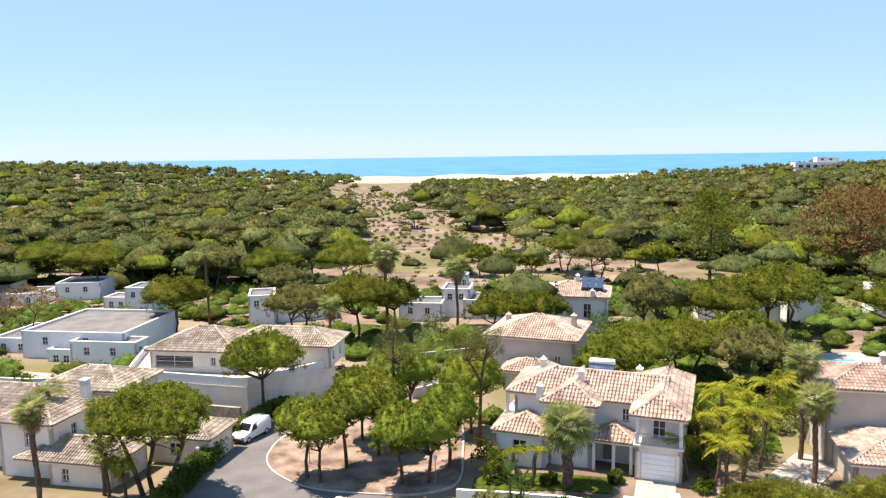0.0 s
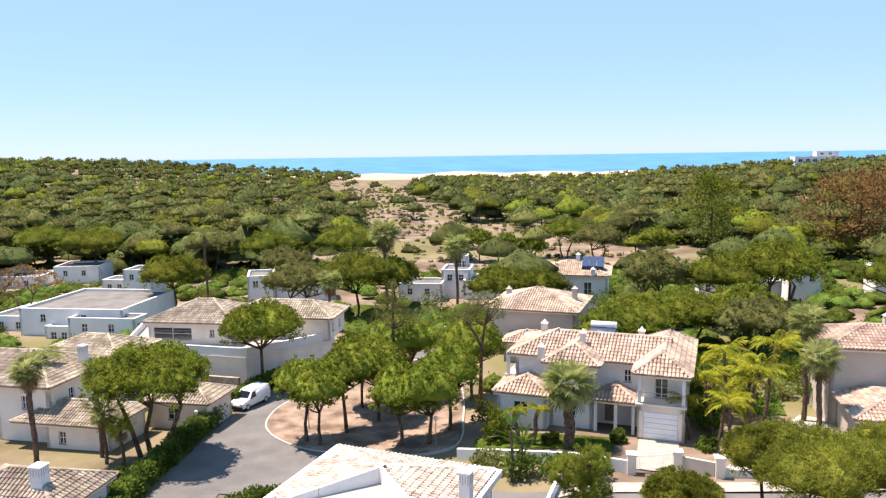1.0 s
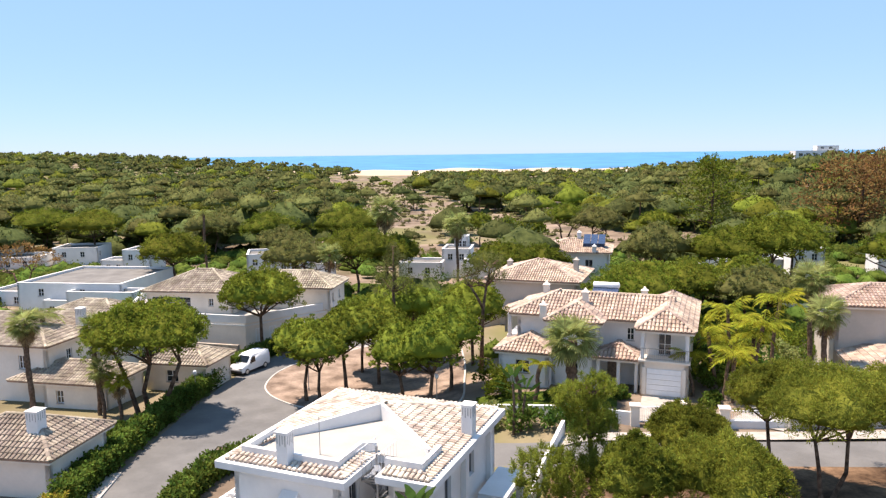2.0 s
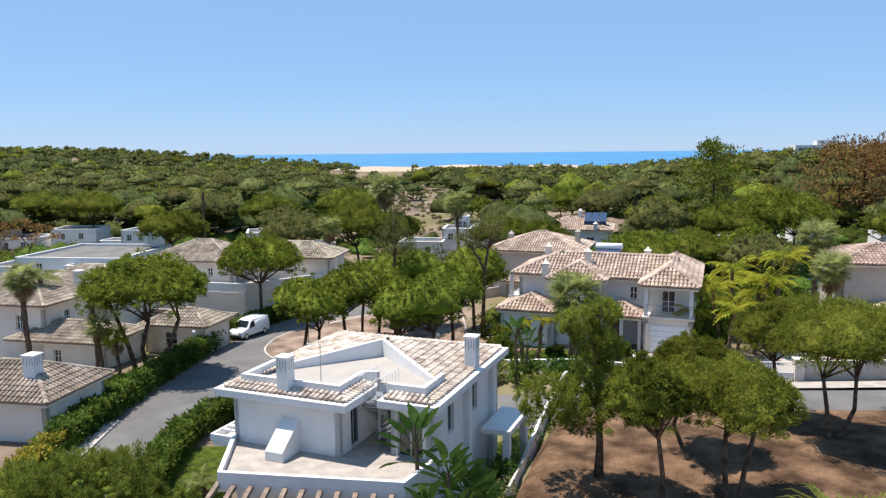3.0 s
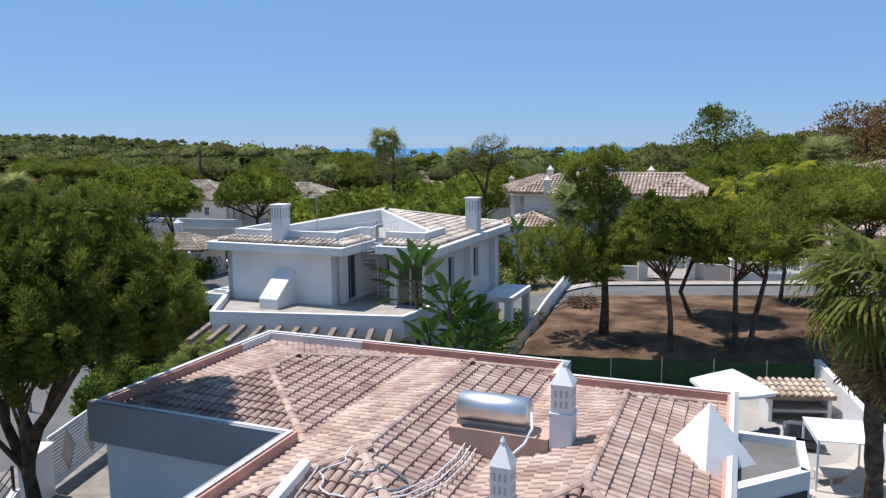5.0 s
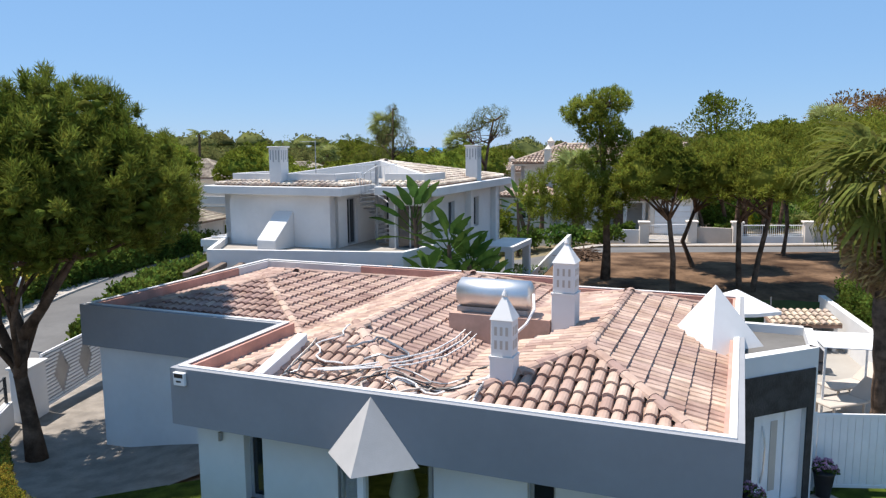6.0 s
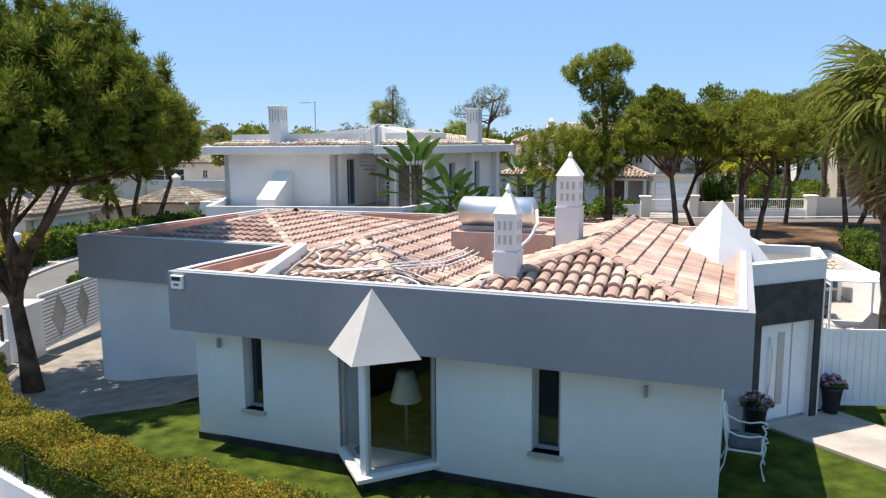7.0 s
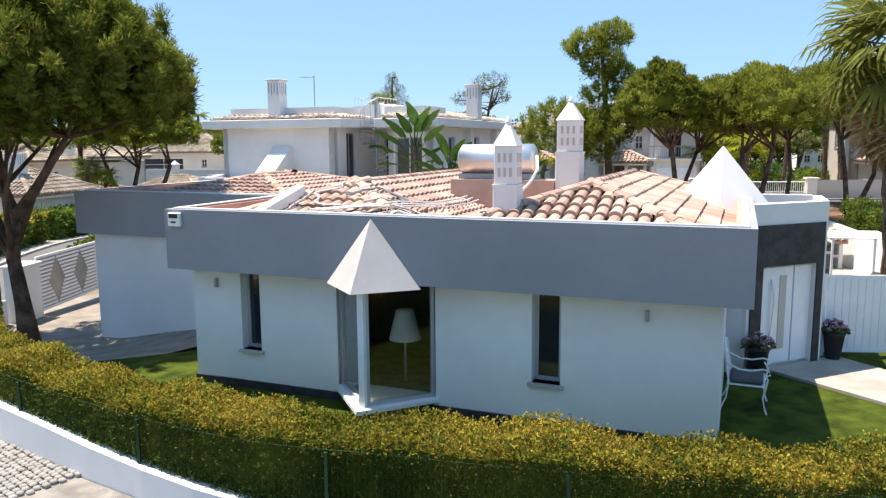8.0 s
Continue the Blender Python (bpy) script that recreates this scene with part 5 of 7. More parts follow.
def left_villa():
    v = thing("villa", -34.6, 62.5, -2.3, -12, "cream two-storey villa with several weathered hipped roofs", "house")
    E = 5.0
    block(v, -14, -2.5, 1.5, 9, -0.5, E, CREAM, [(0, 4.0, 4.7, 3.2, 4.3), (0, 8.0, 8.8, 3.2, 4.3)])
    hip_roof(v, -14, -2.5, 1.5, 9, E + 0.15, 1.5, TILE_OLD, 0.5, seed=130)
    block(v, -5.4, 0, -0.2, 5.6, -0.5, E, CREAM, [(0, 2.6, 3.2, 3.0, 4.2), (1, 2.5, 3.2, 3.0, 4.2)])
    hip_roof(v, -5.4, 0, -0.2, 5.6, E + 0.155, 1.1, TILE_OLD, 0.5, seed=140)
    block(v, -8.5, 0.5, 9, 15, -0.5, E - 0.2, CREAM, [])
    hip_roof(v, -8.5, 0.5, 8.6, 15, E + 0.3, 1.4, TILE_OLD, 0.5, seed=150)
    block(v, 0.5, 6.5, -1.4, 3.8, -0.5, 2.3, CREAM, [(0, 1.2, 1.9, 0.6, 1.7)])
    hip_roof(v, -2.2, 6.5, -1.4, 3.8, 2.45, 1.15, TILE_OLD, 0.45, seed=160)
    block(v, 6, 12, 5, 9.5, -0.5, 2.4, CREAM, [(0, 2, 3.2, 0.8, 1.9)])
    hip_roof(v, 6, 12, 5, 9.5, 2.55, 1.1, TILE_OLD, 0.4, seed=170)
    chimney(v, -1.6, 6.5, E, E + 2.0, 0.7, WHITE)
    chimney(v, 8.4, 7.6, 2.5, 4.9, 0.6, WHITE, "hat")
    w = thing("cottage", -29.8, 43.5, -2.35, -10, "cream cottage with weathered tiled roof and chimney", "house")
    block(w, -1.5, 6.2, -0.5, 5, -0.5, 3.6, CREAM, [(1, 1.8, 2.6, 1.2, 2.4)])
    hip_roof(w, -1.5, 6.2, -0.5, 5, 3.75, 1.5, TILE_OLD, 0.45, seed=180)
    block(w, -7, -0.5, -4, 1.5, -0.5, 3.1, CREAM, [])
    hip_roof(w, -7, -0.5, -4, 1.5, 3.3, 1.2, TILE_OLD, 0.45, seed=190)
    chimney(w, 4.2, 1.2, 3.5, 6.0, 0.8, WHITE)


left_villa()


def flat_villa(x, y, z, rot, blocks, label, mat=WHITE, wins=()):
    """White villa of flat-roofed blocks with parapets; each block is x0, x1, y0, y1, height."""
    v = thing("villa", x, y, z, rot, label, "house")
    for k, (x0, x1, y0, y1, h) in enumerate(blocks):
        block(v, x0, x1, y0, y1, -0.6, h, mat, [(0, (x1 - x0) * 0.2, (x1 - x0) * 0.2 + 0.9, h - 1.9, h - 0.8), (0, (x1 - x0) * 0.6, (x1 - x0) * 0.6 + 0.9, h - 1.9, h - 0.8), (1, 0.8, 1.7, h - 1.9, h - 0.8)] if h > 2 else [])
        part("flat_roof", boxes((x0 + 0.29, x1 - 0.29, y0 + 0.29, y1 - 0.29, h - 0.45, h - 0.3)), ROOFING, v)
        part("coping", strip_wall([(x0 + 0.15, y0 + 0.15), (x1 - 0.15, y0 + 0.15), (x1 - 0.15, y1 - 0.15), (x0 + 0.15, y1 - 0.15)], 0.36, h + 0.002, h + 0.07, True), mat, v)
    return v


flat_villa(-62, 104, -4.5, -8, [(0, 16, 1.5, 17, 5.4), (9, 19, -0.5, 3, 4.6), (-7, 0, 4, 14, 3.6), (5, 9, 0, 2, 3.2)], "low white flat-roofed villa with parapets")
flat_villa(-61, 139, -4.2, -6, [(0, 5.6, 0, 6, 5.3), (-5, 0, 1, 6, 3.2)], "small white two-storey villa with flat roof")
flat_villa(-80, 150, -4.2, 5, [(0, 9, 0, 8, 4.4), (-9, -1, -4, 4, 3.2), (-18, -10, 2, 10, 4.0)], "white flat-roofed houses in a row")
flat_villa(-33.5, 124, -3.8, 12, [(0, 4.5, 0, 7, 5.8), (4.5, 10, 1.5, 8, 4.6), (10, 15, 2, 7, 3.4)], "white stepped villa with arched upper windows")
flat_villa(-8, 126, -3.8, -8, [(0, 7.5, 0, 6, 3.9), (7, 12, 3.5, 10, 5.8), (11, 20, 2, 9, 4.2), (8.5, 11, 9, 12, 7.4)], "rambling white villa with terraces and tower")
flat_villa(48, 118, -3.0, -10, [(0, 6, 0, 6, 4.2), (8, 13, 3, 8, 5.6), (-6, -1, 4, 9, 3.6)], "white flat-roofed villa among pines")
flat_villa(72, 122, -2.5, -14, [(0, 9, 0, 7, 4.6), (9, 15, 2, 8, 3.6)], "white villa with satellite dish behind pines")


def hip_house(x, y, z, rot, w, d, h, rise, label, mat=CREAM, tile=TILE_PALE, chims=(), wins=(), seed=200):
    v = thing("house", x, y, z, rot, label, "house")
    block(v, 0, w, 0, d, -0.6, h, mat, wins)
    hip_roof(v, 0, w, 0, d, h + 0.15, rise, tile, 0.5, seed=seed)
    for cx, cy, ct in chims:
        chimney(v, cx, cy, h, ct, 0.6, mat, "hat")
    return v


hd = hip_house(5.2, 88.5, -2.3, -20, 10.5, 9.5, 5.9, 1.8, "taupe house with pale tiled hipped roof", TAUPE, chims=((1.0, 6.0, 7.6), (9.6, 5.0, 8.2)), wins=[(0, 8.2, 8.9, 3.0, 4.0)])
block(hd, 3, 8.6, -4, 0, -0.6, 2.9, TAUPE)
hip_roof(hd, 3, 8.6, -4, 0.2, 3.05, 0.9, TILE_PALE, 0.4, ("n",), seed=220)
hs = hip_house(14.5, 116, -3.2, -14, 11, 9, 6.2, 1.6, "white house with pale tiled roof and solar panels", WHITE, seed=230, chims=((6.2, 4.5, 9.2), (8.8, -0.2, 7.6)), wins=[(0, 7.4, 8.6, 3.0, 5.2)])
for k in range(6):
    a, b = 7.0 + 1.15 * (k % 3), 1.2 + 1.7 * (k // 3)
    part("solar_panel", prism([(a, b), (a + 1.05, b), (a + 1.05, b + 1.6), (a, b + 1.6)], 7.0, 7.0, 0, [6.9 + b * 0.32 + 0.3, 6.9 + b * 0.32 + 0.3, 6.9 + b * 0.32 + 0.85, 6.9 + b * 0.32 + 0.85]), SOLAR, hs)
rh = hip_house(31.3, 58.8, 0.1, -14, 13, 6.6, 6.2, 1.2, "taupe two-storey house with pale tiled roofs", TAUPE, seed=240, wins=[(3, 2, 3, 3.4, 4.8)], chims=((5.0, 3.4, 8.6),))
block(rh, 0.6, 9, -6, 0, -0.6, 2.35, TAUPE, [(0, 2.2, 3.0, 0.9, 2.0)])
hip_roof(rh, 0.6, 9, -6, 1.5, 2.5, 1.2, TILE_PALE, 0.45, ("n",), seed=250)
hotel = thing("apartment_block", 222, 470, 0.0, -4, "distant white flat-roofed apartment building on the ridge", "building")
block(hotel, 0, 28, 0, 10, -2, 16, WHITE, [(0, 2 + 4.5 * k, 4.5 + 4.5 * k, 12.6, 14.4) for k in range(6)])
block(hotel, 14, 27, 2, 9, 16, 19, WHITE, [(0, 2, 4, 17, 18.3), (0, 7, 9, 17, 18.3)])
part("flat_roof", boxes((0.2, 29.8, 0.2, 9.8, 15.4, 15.7)), TERRACE, hotel)


# ---- woods, as far as the sea ----
def woods(name, label, seed, count, keep, mat, size, leaf, zone, per_clump=5, trunk=True, rise=1.0, near=18, far=9):
    """Far trees of one kind as one mass: many domed crowns of leaf blades and their stems."""
    rng = np.random.default_rng(seed)
    cl, rad, stems, skins = [], [], [], []
    n = 0
    tries = 0
    while n < count and tries < count * 30:
        tries += 1
        x, y = zone(rng)
        if not keep(x, y, rng):
            continue
        n += 1
        R = size * (0.6 + 0.75 * rng.random())
        H = R * (0.62 + 0.4 * rng.random())
        ht = (3.0 + 3.4 * rng.random()) * rise * (0.5 if y > 480 and -0.12 < x / y < 0.26 else 1.0)
        z = float(G(x, y)) + ht
        k = int(near * 1.7) if y < 230 else near if y < 330 else far
        ph = rng.random(4) * 6.28
        c = dome_clumps(rng, R, H, k, 0.75, 0.12, 0.25, ph)
        sq, sf = crown_skin(rng, ph, R, H, 0.75, 0.25, 7)
        skins.append(sq + np.array([x, y, z - H * (0.25 if trunk else 0.6)]))
        z -= H * (0.25 if trunk else 0.6)
        c += np.array([x, y, z])
        cl.append(c)
        rad.append(np.full(k, R * (0.8 / math.sqrt(k))))
        stems.append((x, y, z + H * 0.25, R))
    cl, rad = np.concatenate(cl), np.concatenate(rad)
    q, f = leaf_quads(rng, cl, rad, per_clump, leaf, leaf * 0.6, up=0.7, spread=0.4, squash=0.7)
    y = q[:, 1].reshape(-1, 4).mean(1)
    grow = np.repeat(np.clip(y / 230, 0.75, 2.8), 4)[:, None]
    mid = np.repeat(q.reshape(-1, 4, 3).mean(1), 4, 0)
    q = mid + (q - mid) * grow
    m = len(skins[0])
    f = np.concatenate([f] + [sf + len(q) + m * k for k in range(len(skins))])
    q = np.concatenate([q] + skins)
    ob = new(name, quad_mesh(name, q, f, mat))
    tagged(ob, label, "woodland", kind="stuff")
    if trunk:
        V, F = joined(*[tube([(x, y, z - 6), (x + rng.normal() * 0.3, y, z + 0.3)], [0.05 + R * 0.04, 0.04 + R * 0.025], 4, False) for x, y, z, R in stems if y < 330 and rng.random() < 0.5])
        tagged(part("woodland_stems", (V, F), BARK), "bare dark stems of the pine woods", "woodland", kind="stuff")


def clearing(x, y):
    """True in the open heath of the valley."""
    if y < 275:
        return -28 + (y - 140) * 0.02 < x < 62 - (y - 140) * 0.28
    if y < 420:
        return -45 < x < 8 - (y - 275) * 0.1
    return -75 - (y - 420) * 0.06 < x < -22


def zone_wide(rng):
    y = 112 + 870 * rng.random() ** 1.25
    return (rng.random() * 2 - 1) * (0.68 * y + 30), y


def keep_wood(x, y, rng):
    if y > 840 and -0.115 < x / y < 0.27:
        return False
    if clearing(x, y):
        return rng.random() < 0.03
    if y < 160 and -90 < x < 85:
        return False
    if y < 190 and -28 < x < 70:
        return rng.random() < 0.15
    return True


woods("woodland", "dense green umbrella pine woods covering the hills", 11, 2000, keep_wood, WOODS, 5.3, 0.75, zone_wide)
woods("bright_woodland", "lighter green flat-topped umbrella pines in the woods", 12, 560, keep_wood, PINE, 5.6, 0.7, zone_wide)
woods("grey_woodland", "tall grey-green pines among the woods", 13, 900, keep_wood, PINE_GREY, 3.6, 0.75, zone_wide, 5, True, 1.7)
woods("undergrowth", "dense low undergrowth below the pine woods", 16, 2100, lambda x, y, r: keep_wood(x, y, r) and y < 620, WOODS, 4.0, 0.7, zone_wide, 2, False, 0.18, 6, 5)


def zone_heath(rng):
    y = 140 + 480 * rng.random()
    return -80 + 160 * rng.random(), y


woods("heath_scrub", "low dry scrub and bushes dotted over the open heath", 14, 800, lambda x, y, r: clearing(x, y), SCRUB, 0.9, 0.5, zone_heath, 4, False, 0.12, 4, 4)
woods("beach_trees", "dark band of low trees before the beach", 15, 46, lambda x, y, r: True, PINE_DARK, 4.4, 1.0, lambda r: (-22 + 84 * r.random(), 838 + 30 * r.random()), 8, False)

BUILT = [(-53, 112, 14), (-58, 142, 7), (-82, 153, 14), (-24, 89, 16), (-42, 70, 13), (-26, 129, 10), (3, 132, 14), (50, 122, 10), (79, 126, 10), (10, 92, 10), (20, 120, 9), (38, 63, 12), (52, 90, 9), (9, 62, 11), (-12, 120, 5)]


def keep_garden(x, y, rng):
    if any((x - a) ** 2 + (y - b) ** 2 < r * r for a, b, r in BUILT):
        return False
    if min((x - p[0]) ** 2 + (y - p[1]) ** 2 for p in [(MAIN[i][0] + (MAIN[i + 1][0] - MAIN[i][0]) * s, MAIN[i][1] + (MAIN[i + 1][1] - MAIN[i][1]) * s) for i in range(7, 12) for s in (0, 0.25, 0.5, 0.75)]) < 30:
        return False
    return not (-17 < x < 3 and y < 82)


woods("garden_shrubs", "dense mixed shrubs filling the villa gardens", 17, 900, keep_garden, HEDGE, 2.1, 0.4, lambda r: (-95 + 190 * r.random(), 72 + 86 * r.random() ** 1.1), 6, False, 0.2, 9, 9)

# ---- single trees ----
# x, y, height, crown radius, crown depth, trunks
NEAR_LOT = [(8.6, 29.9, 6.1, 1.8, 2.2, 1, -0.8), (11.3, 35.0, 5.5, 2.1, 1.9, 1, 0.2), (11.6, 30.0, 5.9, 2.6, 2.0, 2, 0.0), (17.2, 39.0, 6.4, 2.3, 2.0, 1, 0.4), (19.3, 36.4, 6.9, 3.6, 2.4, 2, 0.0), (24.5, 39.0, 6.2, 3.0, 2.2, 1, 0.6)]
for k, (x, y, h, R, d, n, lean) in enumerate(NEAR_LOT):
    pine("pine_tree", x, y, h, R, d, 300 + k, PINE_LOT, 330, 80, 0.2, n, lean=(lean, 0), aspect=0.2, core=True, label="umbrella pine with forked trunk on bare earth", group="pines on the vacant lot", clump=0.12, hollow=0.3, trunk_r=0.13, ragged=0.4, flat=0.85)
blob_pine(6.4, 32.3, [((-1.0, 0, 7.1), (0.95, 0.9, 0.6), 46), ((0.1, 0.1, 7.6), (0.8, 0.8, 0.55), 40), ((-0.4, -0.2, 6.4), (0.9, 0.9, 0.7), 40), ((0.35, 0.2, 6.0), (0.75, 0.8, 0.5), 30), ((-0.3, 0.2, 5.2), (0.8, 0.8, 0.45), 26), ((-2.2, -0.3, 3.7), (1.5, 1.4, 1.1), 110), ((-0.9, -0.4, 3.4), (1.2, 1.3, 1.15), 80), ((0.3, -0.2, 3.9), (0.95, 1.0, 0.9), 50)],
          331, PINE_LOT, 90, 0.2, 0.13, [[(0, 0, -0.3), (0.05, 0, 1.5), (-0.05, 0, 3.4), (-0.2, 0.1, 5.2), (-0.4, 0, 7.4)]], 0.19, "tall irregular pine with layered yellow-green crown", core=0.22)
LOT = [(-12.2, 61.6, 7.2, 3.0, 2.6), (-10.8, 60.4, 6.6, 2.6, 2.4), (-9.0, 63.5, 7.6, 2.8, 2.6), (-6.4, 66.5, 7.6, 3.0, 2.8), (-3.9, 59.8, 7.0, 2.8, 3.4), (-1.6, 59.2, 7.4, 3.0, 3.6), (0.2, 61.6, 7.6, 2.8, 3.4), (2.4, 69.5, 8.0, 3.4, 3.2), (-3.6, 72.5, 8.2, 3.2, 2.8), (-8.4, 70.5, 7.4, 3.0, 2.6), (-5.2, 76.5, 8.0, 3.4, 3.0)]
for k, (x, y, h, R, d) in enumerate(LOT):
    pine("pine_tree", x, y, h, R, d, 400 + k, PINE, 260, 26, 0.22, 1, core=True, clump=0.085, label="leaning umbrella pine on the wooded plot", group="pines on the wooded plot", hollow=0.5)
blob_pine(-5.1, 70, [((0, 0, 12.2), (0.5, 0.5, 0.5), 12), ((0.1, 0, 11.2), (1.1, 1.1, 0.6), 26), ((-0.2, 0, 10.2), (1.6, 1.6, 0.6), 34), ((0, 0, 9.2), (2.1, 2.0, 0.5), 40), ((0.2, 0, 8.3), (2.4, 2.2, 0.4), 36)],
          431, PINE_GREY, 40, 0.2, 0.14, [[(0, 0, -0.3), (0.05, 0, 4), (-0.05, 0, 8), (0, 0, 10), (0, 0, 12.4)]], 0.2, "tall thin pine with sparse grey conical crown", core=0.12)
blob_pine(3.0, 66, [((-1.4, 0, 8.9), (1.2, 1.2, 0.6), 34), ((0.7, 0, 10.2), (1.5, 1.4, 0.8), 44), ((1.5, 0, 9.0), (0.9, 0.9, 0.5), 24), ((-0.3, 0, 9.6), (1.0, 1.0, 0.5), 24)],
          432, PINE_GREY, 40, 0.2, 0.14, [[(0, 0, -0.3), (0.1, 0, 3), (0.2, 0, 6), (0.5, 0, 8), (0.9, 0, 10)], [(0.2, 0, 6), (-0.4, 0, 7.2), (-0.9, 0, 8), (-1.5, 0, 8.9)]], 0.2, "tall bare-limbed pine with flat sparse crown", core=0.12)
pine("pine_tree", -19.9, 78.2, 9.2, 4.5, 3.4, 440, PINE, 330, 34, 0.26, 1, core=True, clump=0.09, label="umbrella pine with dense round crown by the street", hollow=0.25)
pine("pine_tree", -24.5, 58.6, 9.4, 4.9, 3.3, 441, PINE, 440, 40, 0.24, 3, lean=(0.7, -0.8), core=True, clump=0.08, label="broad umbrella pine with three forked trunks", hollow=0.35)
blob_pine(-10.3, 17.2, [((-0.1, 0.4, 6.3), (2.9, 3.5, 1.8), 420), ((1.95, -0.2, 6.05), (1.8, 1.9, 1.5), 230), ((1.0, 0.1, 7.2), (1.8, 2.0, 1.3), 180), ((-2.4, 0.2, 6.0), (2.0, 2.2, 1.7), 150), ((0.4, -2.0, 5.7), (1.8, 1.5, 1.4), 170), ((2.2, 1.6, 5.7), (1.3, 1.5, 1.0), 110)],
          442, PINE_NEAR, 170, 0.19, 0.1, [[(0, 0, -0.4), (-0.1, 0, 0.8), (-0.24, 0, 1.9), (-0.7, 0.1, 3.0), (-1.3, 0.3, 4.4)], [(-0.24, 0, 1.8), (-0.05, -0.1, 2.9), (-0.35, 0.1, 3.5), (-0.5, 0.2, 4.6)], [(-0.05, -0.1, 2.8), (0.5, -0.1, 3.5), (1.3, -0.2, 4.6)]], 0.21, "large umbrella pine by the garden gate", zg=-0.28, core=0.45)
pine("pine_tree", 45, 101, 11.6, 6.3, 4.4, 443, PINE, 620, 20, 0.34, 3, core=True, clump=0.075, label="very broad umbrella pine with bright green crown")
spire_tree(58, 160, 20, 8.2, 444, PINE_DARK, 60, 60, 0.8, "tall dark pine with open crown", 0.3)
spire_tree(93, 165, 20, 13, 445, RUST, 90, 70, 0.9, "large rust-brown tree with pale trunk", 0.15)
MID = [(8.2, 170, 8, 3.4), (14, 162, 7.6, 3.2), (19, 160, 7.6, 3.4), (33, 158, 10, 5.6), (48, 166, 8.4, 4.2), (29, 176, 9.5, 6.0),
       (-13.5, 112, 10.5, 6.2), (-22, 110, 9.5, 5.0), (-8, 116, 9, 4.2), (-19, 150, 11, 7.0), (-36, 152, 10, 6.4), (-50, 158, 10, 6.0), (-44, 118, 9.6, 5.4), (8, 104, 8.4, 4.8), (14, 107, 7.6, 4.0), (-30, 137, 8.5, 5),
       (22, 82, 7.8, 5.4), (28, 84, 7.7, 5.4), (18, 78, 6.8, 4.2), (34, 80, 7.4, 4.8), (37, 90, 7.4, 4.0), (44, 70, 5.0, 3.2), (38, 100, 10.5, 5.8), (29, 102, 11, 4.6), (53, 112, 10.5, 5.0),
       (63, 101, 9.6, 5.4), (70, 94, 9.6, 5.0), (74, 108, 11, 6.4), (-75, 158, 10.5, 7.0), (-92, 168, 10, 8.0), (84, 118, 10, 6.6)]
for k, (x, y, h, R) in enumerate(MID):
    pine("pine_tree", x, y, h, R, h * 0.42, 500 + k, (PINE, PINE_DARK, PINE_DARK, PINE_GREY)[k % 4 if k not in (16, 17) else 0], 260, 28, 0.3, 1 + k % 2, core=True, clump=0.085, ragged=0.42, core_size=0.84, label="umbrella pine in a garden among villas", group="garden pines", hollow=0.4)
pine("pine_tree", -68, 118, 8.0, 6.0, 3.2, 560, RUST, 50, 26, 0.4, 2, label="half-bare tree with rust-red crown")

# ---- palms ----
palm(9.3, 54.9, 4.7, 2.1, 600, "fan", PALM, 26, 0, 0.4, "stout palm with stiff pale green fan leaves", detail=1.3, zg=0.1)
palm(5.9, 55.5, 2.7, 1.3, 601, "feather", PALM_YELLOW, 14, trunk_r=0.16, label="small palm on the front lawn", stems=2, zg=0.1)
palm(-32.4, 55.7, 8.2, 1.35, 602, "fan", PALM, 26, 6, 0.2, "tall fan palm beside the cream villa")
palm(-28.6, 58.6, 7.4, 1.2, 603, "fan", PALM, 24, 5, 0.17, "tall fan palm beside the cream villa")
palm(-27.5, 57.0, 4.2, 1.2, 604, "fan", PALM, 18, 3, 0.14, "small fan palm in the villa garden")
palm(-25.9, 56.4, 3.4, 1.1, 605, "fan", PALM_YELLOW, 18, 3, 0.14, "small fan palm in the villa garden")
palm(9.05, 16.5, 6.0, 1.75, 606, "fan", PALM_NEAR, 22, 36, 0.19, "fan palm with a skirt of dry hanging fronds", detail=1.3, zg=0, droop=0.36)
palm(21.8, 55.5, 5.6, 2.5, 607, "feather", PALM_YELLOW, 16, trunk_r=0.14, label="yellowing feather palms in a clump", stems=3)
palm(24.2, 58.0, 7.2, 2.5, 608, "feather", PALM_YELLOW, 16, trunk_r=0.14, label="yellowing feather palms in a clump", stems=3)
palm(28.5, 54.9, 6.7, 1.5, 609, "fan", PALM, 26, 8, 0.2, "tall fan palm by the drive")
palm(29.7, 59.6, 8.6, 1.6, 610, "fan", PALM, 26, 8, 0.2, "tall fan palm by the drive")
palm(-9.5, 118, 13, 2.6, 611, "fan", PALM, 26, 8, 0.25, "pale fan palm above the white villas")
palm(2.0, 121, 10, 2.4, 612, "fan", PALM, 24, 4, 0.22, "pale fan palm above the white villas")
palm(-41, 126, 12, 2.4, 613, "feather", PALM, 20, trunk_r=0.2, label="tall palm among the white villas")
palm(-15.5, 98, 8.6, 1.7, 614, "fan", PALM, 22, 4, 0.2, "fan palm beside the cream villa")
palm(-37, 66.5, 7.0, 2.2, 615, "feather", PALM, 22, trunk_r=0.2, label="palm beside the cream villa")


